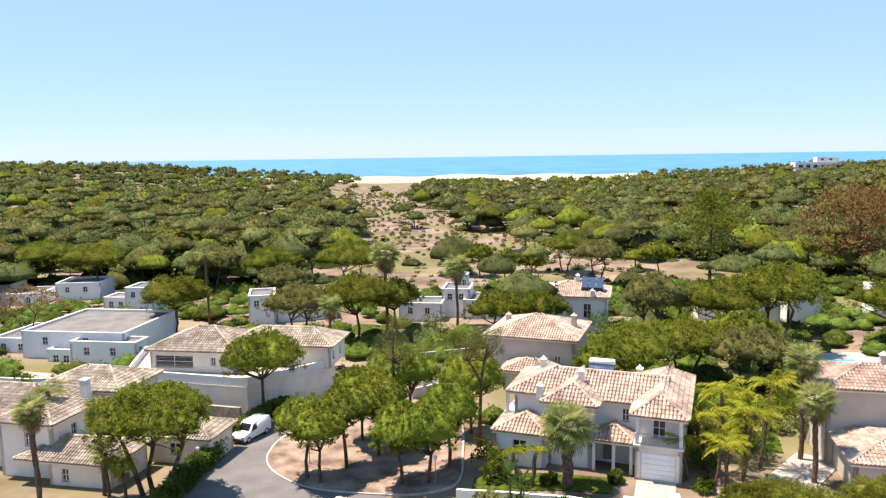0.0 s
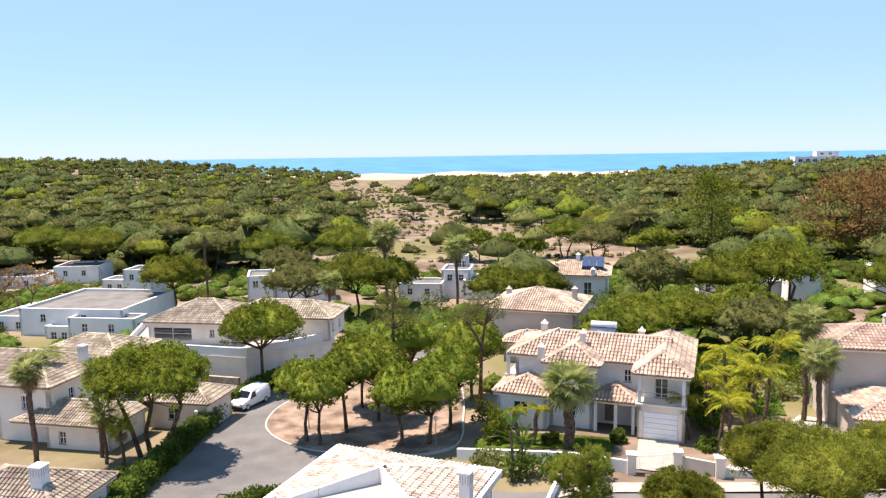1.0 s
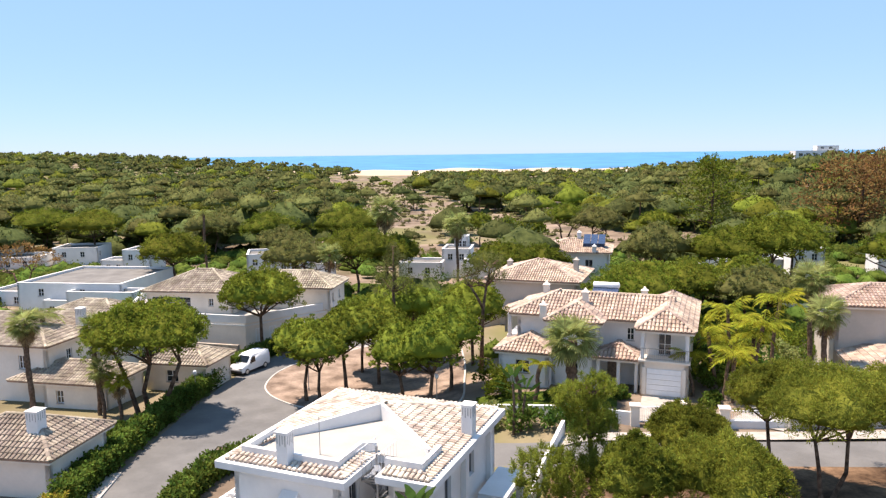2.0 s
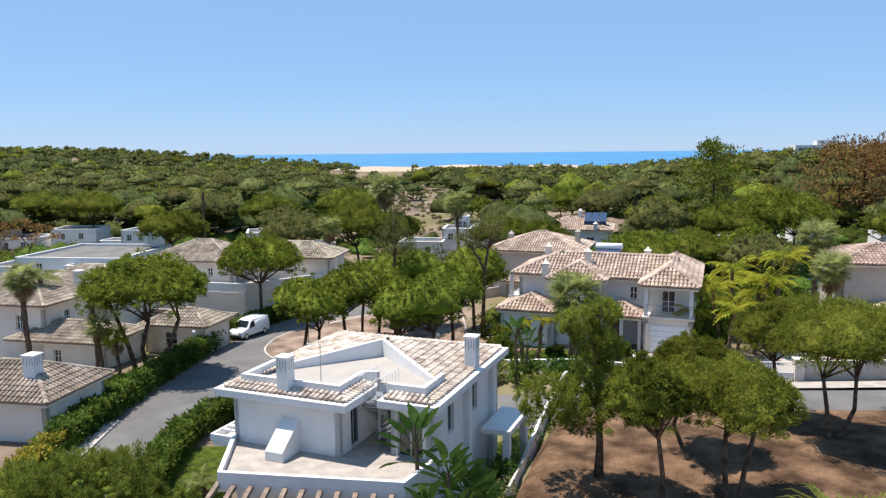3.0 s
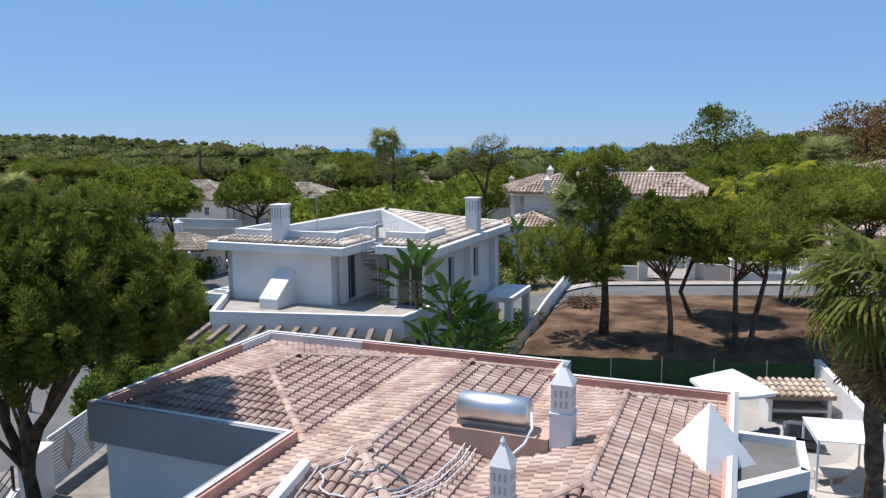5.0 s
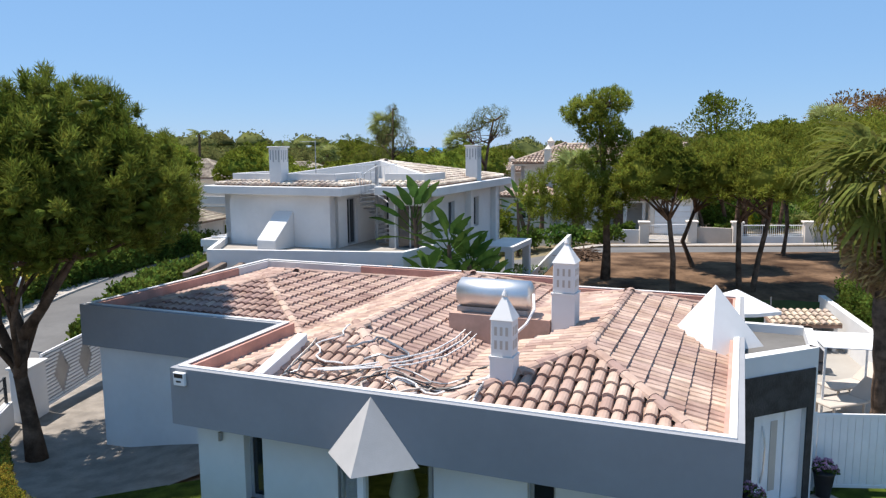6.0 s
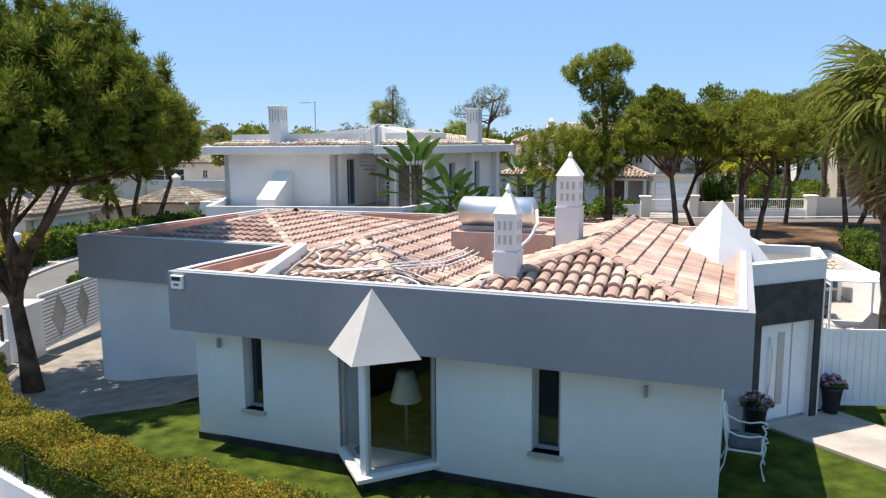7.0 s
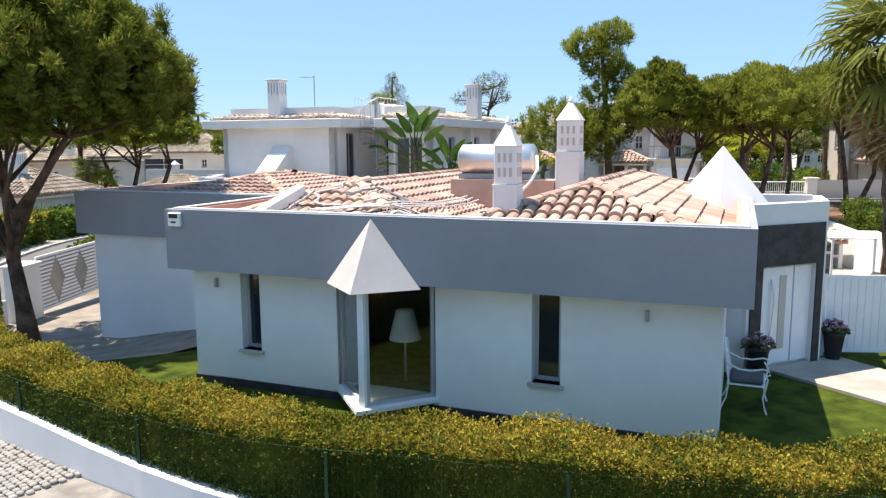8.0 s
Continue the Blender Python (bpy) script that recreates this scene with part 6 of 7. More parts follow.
# ---- gardens, hedges and walls round the near villas ----
def leafy_run(line, width, z0, height, seed, per_m=190, leaf=0.11, tip=True, label="", name="hedge", mat=HEDGE):
    """A clipped hedge along a plan line: dense small leaves over a woody core, paler growth on top."""
    rng = np.random.default_rng(seed)
    pts = ribbon(line, 0.1, 0)[2]
    x0, y0 = line[0]
    t = thing(name, x0, y0, 0, 0, label or "clipped green hedge along a garden wall", "hedge")
    P = np.array([(p.x - x0, p.y - y0) for p in pts])
    seg = np.linalg.norm(np.diff(P, axis=0), axis=1)
    tot = seg.sum()
    n = int(tot * per_m)
    s = np.sort(rng.random(n)) * tot
    cum = np.concatenate([[0], np.cumsum(seg)])
    k = np.clip(np.searchsorted(cum, s) - 1, 0, len(seg) - 1)
    fr = ((s - cum[k]) / seg[k])[:, None]
    c = P[k] * (1 - fr) + P[k + 1] * fr
    d = (P[k + 1] - P[k]) / seg[k][:, None]
    nn = np.stack([-d[:, 1], d[:, 0]], 1)
    a = rng.random(n) * 2 * math.pi
    face = rng.random(n)
    sx = np.where(face < 0.42, rng.random(n) * 2 - 1, np.sign(rng.random(n) - 0.5) * (0.86 + 0.18 * rng.random(n)))
    sz = np.where(face < 0.42, 0.9 + 0.16 * rng.random(n), rng.random(n) * 0.97)
    wave = 1 + 0.05 * np.sin(s * 1.7) + 0.05 * np.sin(s * 4.1 + 1)
    gx = c[:, 0] + nn[:, 0] * sx * width / 2
    gy = c[:, 1] + nn[:, 1] * sx * width / 2
    base = z0 if not callable(z0) else z0(gx + x0, gy + y0)
    pos = np.stack([gx, gy, base + sz * height * wave], 1)
    top = (sz > 0.8 + 0.12 * rng.random(n)) & tip & (rng.random(n) < 0.8)
    for nm, sel, m in (("foliage", ~top, mat), ("new_growth", top, HEDGE_TIP)):
        if sel.sum() == 0:
            continue
        q, f = leaf_quads(rng, pos[sel], np.full(sel.sum(), leaf * 1.5), 6, leaf, leaf * 0.55, up=0.5, spread=0.1)
        ob = new(nm, quad_mesh(nm, q, f, m))
        ob.parent = t
    core = strip_wall([tuple(p) for p in P[::2]] + ([tuple(P[-1])] if len(P) % 2 == 0 else []), width * 0.72, 0.0, 1.0)
    for v in core.verts:
        b = z0 if not callable(z0) else float(z0(v.co.x + x0, v.co.y + y0))
        v.co.z = b + v.co.z * height * 0.86
    part("woody_core", core, PINE_DARK, t)
    return t


def ground_at(dz=0.0):
    return lambda x, y: G(x, y) + dz


HEDGE_LINE = [(-9.7, 14.2), (-8.8, 12.7), (-7.45, 11.25), (-5.9, 10.1), (-4.1, 8.95), (-2.75, 8.3), (-1.4, 7.95), (0, 7.6), (1.9, 7.2), (4, 6.8), (8.5, 6.4)]
leafy_run(offset_line(HEDGE_LINE, 0.13), 0.74, 0.1, 1.02, 900, 1700, 0.04, True, "clipped hedge with golden new growth on a white wall")
wl_ = offset_line(HEDGE_LINE, -0.29)
low_wall = strip_wall([tuple(p) for p in ribbon(wl_, 0.1, 0)[2]], 0.18, -0.5, 0.54)
for v in low_wall.verts:
    if v.co.z > 0:
        v.co.z -= 0.3 * min(1.0, max(0.0, (v.co.x + 6.5) / 4.5))
tagged(part("garden_wall", low_wall, WHITE), "low white rendered wall below the hedge", "wall", kind="structure")


def wire_fence(line, z0, z1, label):
    pts = ribbon(line, 0.1, 0, 0.06)[2]
    t = thing("mesh_fence", line[0][0], line[0][1], 0, 0, label, "fence")
    off = Vector(line[0])
    ch = []
    for k, p in enumerate(pts):
        q = p - off
        if k % 42 == 0:
            part("post", boxes((q.x - 0.018, q.x + 0.018, q.y - 0.018, q.y + 0.018, z0 - 0.1, z1 - 0.06)), GREEN_NET, t)
        ch.append(tube([(q.x, q.y, z0), (q.x, q.y, z1)], [0.0025, 0.0025], 3, False))
    for z in (z0 + 0.03, z1 - 0.03):
        ch.append(tube([(*(p - off), z) for p in pts[::4]], [0.004] * len(pts[::4]), 3, False))
    tagged(part("wire_mesh", joined(*ch), GREEN_NET, t), kind="stuff")


wire_fence(offset_line(HEDGE_LINE, -0.27), 0.26, 1.0, "green welded wire fence in front of a hedge")


def sheet(name, poly, z, mat, label, category="", lift=None):
    """A thin slab on the ground."""
    return tagged(part(name, prism(poly, z - 0.3, z), mat), label, category or name, kind="structure")


sheet("lawn", [(-7.6, 14.2), (-8.6, 12.6), (-7.2, 11.2), (-4.1, 9.1), (-1.4, 8.0), (3.8, 7.0), (16, 6.6), (16, 15), (6.6, 15.2), (3.2, 14), (-4.2, 15.6)], 0.02, LAWN, "short green artificial lawn round the villa", "lawn")
sheet("garden_path", [(5.0, 13.4), (6.7, 14.15), (7.25, 13.0), (8.9, 9.4), (10.2, 7.4), (8.6, 7.2), (7.6, 8.8), (6.1, 11.6)], 0.07, PAVE, "pale stone path to the front door", "path")
V, F, _ = ribbon([(-6.0, 15.0), (-8.4, 17.6), (-10.2, 21.6), (-12.6, 24)], 5.6, 0.05)
tagged(part("driveway", (V, F), DRIVE), "pale cobbled driveway in dappled shade", "driveway", kind="structure")
V, F, _ = ribbon(offset_line(HEDGE_LINE, -1.14), 1.5, 0.02)
tagged(part("pavement", (V, F), FOOTPATH), "pale cobbled footpath beside the garden wall", "pavement", kind="structure")
rngc = np.random.default_rng(77)
stone = bmesh.new()
box(stone, -0.045, 0.045, -0.042, 0.042, -0.03, 0.03, bevel=0.014)
stone_me = bpy.data.meshes.new("cobble")
stone.to_mesh(stone_me)
stone.free()
COBBLE = material("limestone_cobble", (0.28, 0.265, 0.245), 0.85, vary=0.1, scale=4, bump=0.2, random=0.12)
stone_me.materials.append(COBBLE)
cobbles = thing("cobbled_strip", -7.36, 11.0, 0.035, 0, "pale limestone cobbles of the footpath", "paving")
cobbles["kind"] = "structure"
for i in range(27):
    for k in range(11):
        along, out = 0.1 * i + 0.05 * (k % 2) + 0.008 * rngc.normal(), 0.095 * k + 0.006 * rngc.normal()
        ob = new("cobble", stone_me)
        ob.parent = cobbles
        ob.matrix_basis = pose(0.78 * along - 0.626 * out, -0.626 * along - 0.78 * out, 0.004 * rngc.normal(), rngc.normal() * 2, rngc.normal() * 2, -38.7 + rngc.normal() * 14)


def louvre_gate():
    zg = -0.55
    t = thing("driveway_gate", -11.9, 20.6, zg, 88, "white slatted metal driveway gate with diamond pattern", "gate")
    part("gate_frame", plate(bmesh.new(), [0, 0.07, 3.3, 3.37], [0.1, 0.17, 1.58, 1.65], lambda s, z: s < 0.07 or s > 3.3 or z < 0.17 or z > 1.58, lambda s, z, k: (s, 0.05 * k, z)), FRAME_WHITE, t)
    for k in range(13):
        z = 0.2 + 0.106 * k
        half = 0.42 * (1 - abs(k - 6) / 6.5)
        for a, b in ((0.07, 1.0 - half), (1.0 + half, 2.35 - half), (2.35 + half, 3.3)):
            part("slat", boxes((a, b, 0.01, 0.04, z, z + 0.06)), FRAME_WHITE, t)
    part("backing", boxes((0.07, 3.3, 0.042, 0.048, 0.17, 1.58)), GREYMETAL, t)
    p = thing("gate_pillar", -12.0, 20.0, zg, 88, "white rendered gate pillar", "pillar")
    part("shaft", boxes((-0.4, 0.5, -0.25, 0.25, -0.3, 1.5), bevel=0.02), WHITE, p)
    part("capstone", boxes((-0.45, 0.55, -0.3, 0.3, 1.5, 1.56), bevel=0.01), WHITE, p)


louvre_gate()
tagged(part("boundary_wall", strip_wall([(-12.2, 19.4), (-11.6, 17.0), (-10.9, 15.4)], 0.2, -1.0, 0.15), WHITE), "low white boundary wall beside the street", "wall", kind="structure")
rl = thing("street_railing", -12.2, 19.3, 0.15, 0, "black metal railing on a low wall", "railing")
for k in range(4):
    part("post", boxes((0.28 * k - 0.03, 0.28 * k + 0.03, -1.15 * k - 0.03, -1.15 * k + 0.03, 0, 0.7)), BLACK, rl)
for z in (0.2, 0.45, 0.68):
    part("rail", tube([(0, 0, z), (0.84, -3.45, z)], [0.02, 0.02], 6), BLACK, rl)


def flower_pot(x, y, seed):
    t = thing("flower_pot", x, y, 0.07, 0, "dark tapered planter with lilac flowers by the door", "planter", "planters by the door")
    t.scale = (0.82, 0.82, 0.82)
    part("pot", lathe([(0.15, 0), (0.16, 0.02), (0.23, 0.56), (0.25, 0.58), (0.25, 0.62), (0.2, 0.6), (0.05, 0.56)], 18), BLACK, t, "", True)
    rng = np.random.default_rng(seed)
    an, r = rng.random(34) * 6.28, np.sqrt(rng.random(34)) * 0.3
    cl = np.stack([r * np.cos(an), r * np.sin(an), 0.66 + 0.2 * (1 - (r / 0.3) ** 2) + 0.03 * rng.normal(size=34)], 1)
    for nm, m, per, lf in (("leaves", HEDGE, 14, 0.06), ("petals", FLOWER, 12, 0.05)):
        q, f = leaf_quads(rng, cl + (0, 0, 0.02 if nm == "petals" else -0.03), np.full(34, 0.07), per, lf, lf * 0.8, 0.8, 0.4)
        ob = tagged(new(nm, quad_mesh(nm, q, f, m)), kind="stuff")
        ob.parent = t


flower_pot(4.72, 12.95, 1)
flower_pot(6.58, 13.95, 2)


def garden_seat(x, y, rz):
    t = thing("garden_seat", x, y, 0.02, rz, "white cast-metal garden armchair with dark cushion", "chair")
    for sx in (-0.32, 0.32):
        part("front_leg", tube([(sx, -0.3, 0), (sx, -0.27, 0.1), (sx, -0.24, 0.25), (sx, -0.28, 0.42), (sx, -0.3, 0.54), (sx, -0.24, 0.64)], [0.017, 0.013, 0.013, 0.014, 0.013, 0.013], 6), FRAME_WHITE, t)
        part("rear_leg", tube([(sx, 0.36, 0), (sx, 0.28, 0.2), (sx, 0.25, 0.45), (sx * 0.95, 0.32, 0.95)], [0.016, 0.013, 0.013, 0.013], 6), FRAME_WHITE, t)
        part("armrest", tube([(sx, 0.28, 0.74), (sx, 0.12, 0.67), (sx, -0.06, 0.66), (sx, -0.22, 0.7), (sx, -0.31, 0.68), (sx, -0.33, 0.62), (sx, -0.28, 0.6)], [0.014] * 7, 6), FRAME_WHITE, t)
    part("seat_frame", boxes((-0.33, 0.33, -0.27, 0.28, 0.41, 0.43), bevel=0.006), FRAME_WHITE, t)
    part("cushion", boxes((-0.3, 0.3, -0.24, 0.24, 0.434, 0.52), bevel=0.03), FABRIC_AND_DIM_ROOM, t)
    ch = [tube([(-0.31, 0.3, 0.9), (-0.15, 0.33, 1.02), (0, 0.34, 1.06), (0.15, 0.33, 1.02), (0.31, 0.3, 0.9)], [0.015] * 5, 6)]
    for k in range(-3, 4):
        ch.append(tube([(0.08 * k, 0.26, 0.46), (0.08 * k + 0.06, 0.29, 0.65), (0.08 * k - 0.06, 0.31, 0.8), (0.08 * k, 0.325, 1.0)], [0.012] * 4, 5))
        ch.append(tube([(0.08 * k, 0.26, 0.46), (0.08 * k - 0.06, 0.29, 0.65), (0.08 * k + 0.06, 0.31, 0.8), (0.08 * k, 0.325, 1.0)], [0.012] * 4, 5))
    part("backrest", joined(*ch), FRAME_WHITE, t)


garden_seat(3.98, 11.6, 66)
lamp_x, lamp_y = uv(3.72, 1.15)
lampt = thing("table_lamp", lamp_x, lamp_y, 0.1, 0, "cream lampshade on a tall stand indoors", "lamp")
part("stand", lathe([(0.16, 0), (0.17, 0.02), (0.03, 0.05), (0.025, 0.85)], 12), GREYMETAL, lampt)
part("shade", lathe([(0.27, 0.8), (0.265, 0.82), (0.15, 1.28), (0.14, 1.3)], 20), LAMPSHADE, lampt, "", True)


def side_fence():
    x0, y0 = uv(10.35, 5.75)
    t = thing("panel_fence", x0, y0, 0.0, -4, "white slatted metal fence beside the entrance", "fence")
    for k in range(3):
        a = 0.08 + 1.75 * k
        part("post", boxes((a - 0.06, a, 0, 0.06, 0, 1.62)), FRAME_WHITE, t)
        part("top_rail", boxes((a, a + 1.69, 0, 0.05, 1.54, 1.6)), FRAME_WHITE, t)
        part("bottom_rail", boxes((a, a + 1.69, 0, 0.05, 0.1, 0.16)), FRAME_WHITE, t)
        for j in range(12):
            part("slat", boxes((a + 0.02 + 0.14 * j, a + 0.152 + 0.14 * j, 0.012, 0.036, 0.16, 1.54)), FRAME_WHITE, t)


side_fence()

# ---- the terrace behind the villa ----
TP = [uv(*p) for p in ((8.9, 8.6), (13.2, 7.6), (12.9, 14.6), (12.2, 19.6), (4.0, 17.9), (4.0, 10.9), (8.9, 9.7))]
sheet("patio", TP, 0.06, TERRACE, "pale paved patio behind the villa", "patio")


def parasol(x, y, z, R, h):
    t = thing("parasol", x, y, z, 10, "open white square parasol", "parasol")
    part("pole", tube([(0, 0, 0.05), (0, 0, h + 0.44)], [0.03, 0.03], 8), FRAME_WHITE, t)
    part("base", lathe([(0.3, 0), (0.3, 0.06), (0.05, 0.09)], 16), GREYMETAL, t)
    V, F = [(0, 0, h + 0.52)], []
    for k in range(8):
        a = math.pi / 4 * k
        r = R * (1.0 if k % 2 else 0.8)
        V += [(r * 0.5 * math.cos(a), r * 0.5 * math.sin(a), h + 0.27), (r * math.cos(a), r * math.sin(a), h), (r * math.cos(a), r * math.sin(a), h - 0.1)]
    for k in range(8):
        a, b = 1 + 3 * k, 1 + 3 * ((k + 1) % 8)
        F += [(0, a, b), (a, a + 1, b + 1, b), (a + 1, a + 2, b + 2, b + 1)]
    part("canopy", (V, F), FRAME_WHITE, t)
    for k in range(8):
        a = math.pi / 4 * k
        r = R * (1.0 if k % 2 else 0.8)
        part("rib", tube([(0, 0, h + 0.46), (r * math.cos(a), r * math.sin(a), h - 0.02)], [0.012, 0.012], 4), FRAME_WHITE, t)


parasol(8.0, 22.0, 0.06, 1.25, 1.95)


def canopy_frame(x, y, z, rz, w, d, h):
    t = thing("sun_canopy", x, y, z, rz, "flat white fabric sun canopy on four thin posts", "canopy")
    part("roof_fabric", plate(bmesh.new(), [-w / 2 + w * i / 6 for i in range(7)], [-d / 2 + d * i / 6 for i in range(7)], lambda a, b: True, lambda a, b, k: (a, b, h + 0.02 * k - 0.05 * math.cos(a * 3 / w) * math.cos(b * 3 / d))), FRAME_WHITE, t)
    for sx in (-1, 1):
        for sy in (-1, 1):
            part("post", boxes((sx * (w / 2 - 0.04) - 0.025, sx * (w / 2 - 0.04) + 0.025, sy * (d / 2 - 0.04) - 0.025, sy * (d / 2 - 0.04) + 0.025, 0, h - 0.01)), FRAME_WHITE, t)
        part("side_beam", boxes((sx * (w / 2 - 0.04) - 0.02, sx * (w / 2 - 0.04) + 0.02, -d / 2 + 0.07, d / 2 - 0.07, h - 0.12, h - 0.06)), FRAME_WHITE, t)


canopy_frame(9.7, 19.0, 0.06, -14, 1.5, 1.7, 1.7)


def outdoor_sofa(x, y, rz, w=1.5):
    t = thing("outdoor_sofa", x, y, 0.06, rz, "grey curved outdoor sofa on the patio", "sofa")
    part("base", boxes((-w / 2, w / 2, -0.4, 0.4, 0.08, 0.36), bevel=0.06), FABRIC_AND_DIM_ROOM, t)
    part("seat", boxes((-w / 2 + 0.12, w / 2 - 0.12, -0.42, 0.2, 0.364, 0.48), bevel=0.05), FABRIC_AND_DIM_ROOM, t)
    part("backrest", boxes((-w / 2, w / 2, 0.22, 0.42, 0.364, 0.9), bevel=0.07), FABRIC_AND_DIM_ROOM, t)
    for s in (-1, 1):
        part("armrest", boxes((s * w / 2 - 0.1 * (s > 0) - 0.02, s * w / 2 + 0.1 * (s < 0) + 0.02, -0.4, 0.2, 0.364, 0.64), bevel=0.04), FABRIC_AND_DIM_ROOM, t)
        part("foot", boxes((s * (w / 2 - 0.15) - 0.03, s * (w / 2 - 0.15) + 0.03, -0.3, 0.3, 0, 0.08)), BLACK, t)


outdoor_sofa(8.4, 21.4, 200)
outdoor_sofa(10.2, 22.0, 160, 0.95)
bq = thing("barbecue_house", 11.1, 23.9, 0.02, -6, "small white outdoor kitchen under a tiled lean-to", "outdoor kitchen")
part("rear_wall", boxes((-1.0, 1.0, 0.9, 1.05, -0.5, 0.95)), WHITE, bq)
part("side_wall", boxes((-1.0, -0.88, 0.1, 0.896, -0.5, 0.8)), WHITE, bq)
part("side_wall", boxes((0.88, 1.0, 0.1, 0.896, -0.5, 0.8)), WHITE, bq)
part("worktop", boxes((-0.87, 0.87, 0.05, 0.896, 0.4, 0.48)), KERB, bq)
rb = roof_plane(bq, [(-1.1, 0.0, 0.94), (1.1, 0.0, 0.94), (1.1, 1.15, 1.15), (-1.1, 1.15, 1.15)], TILE_PALE, 5, w=0.215, tl=0.33, r=0.09)
for k in range(2):
    lo = thing("sun_lounger", 9.5 + 0.8 * k, 18.4 + 1.3 * k, 0.06, -72, "taupe sun lounger with raised back under the canopy", "lounger", "sun loungers")
    part("bed", boxes((-0.32, 0.32, -0.9, 0.3, 0.3, 0.36), bevel=0.02), TAUPE, lo)
    b = part("backrest", boxes((-0.32, 0.32, 0.0, 0.7, -0.03, 0.03), bevel=0.02), TAUPE, lo)
    b.matrix_basis = pose(0, 0.3, 0.33, 38)
    for sx in (-0.27, 0.27):
        for sy in (-0.75, 0.2):
            part("leg", boxes((sx - 0.025, sx + 0.025, sy - 0.025, sy + 0.025, 0, 0.3)), TAUPE, lo)
tagged(part("boundary_wall", strip_wall([(13.25, 27.2), (11.95, 21.5), (11.3, 17.6)], 0.22, -0.3, 1.25), WHITE), "white rendered garden boundary wall", "wall", kind="structure")
leafy_run([(13.9, 26.6), (12.75, 21.3), (12.1, 17.4)], 0.9, 0.4, 1.5, 905, 260, 0.11, False, "loose green hedge behind a white wall")

# ---- green netting and the vacant plot ----


def ground_sheet(sw, se, ne, nw, n, m, lift):
    """A four-cornered piece of ground that follows the land."""
    V = []
    for k in range(m + 1):
        a, b = Vector(sw).lerp(Vector(nw), k / m), Vector(se).lerp(Vector(ne), k / m)
        for i in range(n + 1):
            p = a.lerp(b, i / n)
            V.append((p.x, p.y, float(G(p.x, p.y)) + lift))
    return V, [(k * (n + 1) + i, k * (n + 1) + i + 1, (k + 1) * (n + 1) + i + 1, (k + 1) * (n + 1) + i) for k in range(m) for i in range(n)]


V, F = ground_sheet((1.7, 29.3), (33, 24.5), (34, 40.2), (4.9, 41.6), 50, 36, 0.05)
tagged(part("vacant_plot", (V, F), EARTH), "brown earth strewn with pine needles", "ground", kind="structure")


def patch(outline, lift, rings=8):
    """A round-cornered piece of ground that follows the land."""
    pts = [Vector(p) for p in outline]
    n = len(pts)
    dense = []
    for k in range(n):
        p0, p1, p2, p3 = pts[k - 1], pts[k], pts[(k + 1) % n], pts[(k + 2) % n]
        for j in range(6):
            s = j / 6
            dense.append(0.5 * ((2 * p1) + (p2 - p0) * s + (2 * p0 - 5 * p1 + 4 * p2 - p3) * s * s + (3 * p1 - p0 - 3 * p2 + p3) * s ** 3))
    c = sum(pts, Vector((0, 0))) / n
    m = len(dense)
    V, F = [], []
    for i in range(rings + 1):
        for p in dense:
            q = c.lerp(p, 0.01 + 0.99 * i / rings)
            V.append((q.x, q.y, float(G(q.x, q.y)) + lift))
    for i in range(rings):
        for k in range(m):
            F.append((i * m + k, (i + 1) * m + k, (i + 1) * m + (k + 1) % m, i * m + (k + 1) % m))
    return V, F, dense


ISLAND = [(-12.6, 79), (-14.7, 75.5), (-16.1, 72.8), (-16.9, 70.0), (-16.9, 66.4), (-15.8, 63.5), (-14.2, 61.4), (-12.4, 59.8), (-10.1, 58.7), (-6.0, 57.8), (-1.0, 57.3), (1.0, 58.6), (1.4, 64.0), (1.6, 72.0), (0.6, 80), (-5.0, 83)]
V, F, edge = patch(ISLAND, 0.11)
island = tagged(part("wooded_plot", (V, F), PINK_EARTH), "pinkish sandy earth below pines inside a kerb", "ground", kind="structure")
kb = strip_wall([tuple(p) for p in edge], 0.16, -4.0, 0.0, True)
for v_ in kb.verts:
    v_.co.z = float(G(v_.co.x, v_.co.y)) + (0.14 if v_.co.z > -1 else -0.25)
part("kerb", kb, KERB, island)
V, F, _ = patch([(-19, 53), (-12, 51.0), (-6, 50.6), (-5, 57.2), (-10, 59.6), (-13.5, 62.6), (-16, 66.5), (-19, 68)], 0.041)
tagged(part("road", (V, F), ASPHALT), "grey asphalt street junction", "road", kind="structure")

fence = thing("netting_fence", 0.2, 29.2, -0.45, -9.5, "dark green netting fence on metal posts", "fence")
for k in range(9):
    a = 1.9 * k
    part("post", tube([(a, 0, -0.2), (a, 0, 1.62)], [0.025, 0.025], 6), GREYMETAL, fence)
    if k < 8:
        bm = bmesh.new()
        plate(bm, [a + 0.02 + 0.31 * j for j in range(7)], [0.0, 0.5, 1.0, 1.5], lambda s, z: True, lambda s, z, t: (s, 0.03 * math.sin(s * 5 + z * 2) + 0.008 * t, z + 0.02 * math.sin(s * 3.3)))
        part("netting", bm, GREEN_NET, fence)
pw = strip_wall([(2.2, 31.5), (3.3, 35.5), (5.4, 42.5), (7.6, 48.2)], 0.25, -3, 0)
for v_ in pw.verts:
    v_.co.z = float(G(v_.co.x, v_.co.y)) + (-0.4 if v_.co.z < -1 else 0.95)
tagged(part("plot_wall", pw, WHITE), "white rendered wall beside the vacant plot", "wall", kind="structure")
pile = thing("brushwood_pile", 6.5, 37.8, float(G(6.5, 37.8)), 0, "heap of cut brown branches", "branches")
rngb = np.random.default_rng(9)
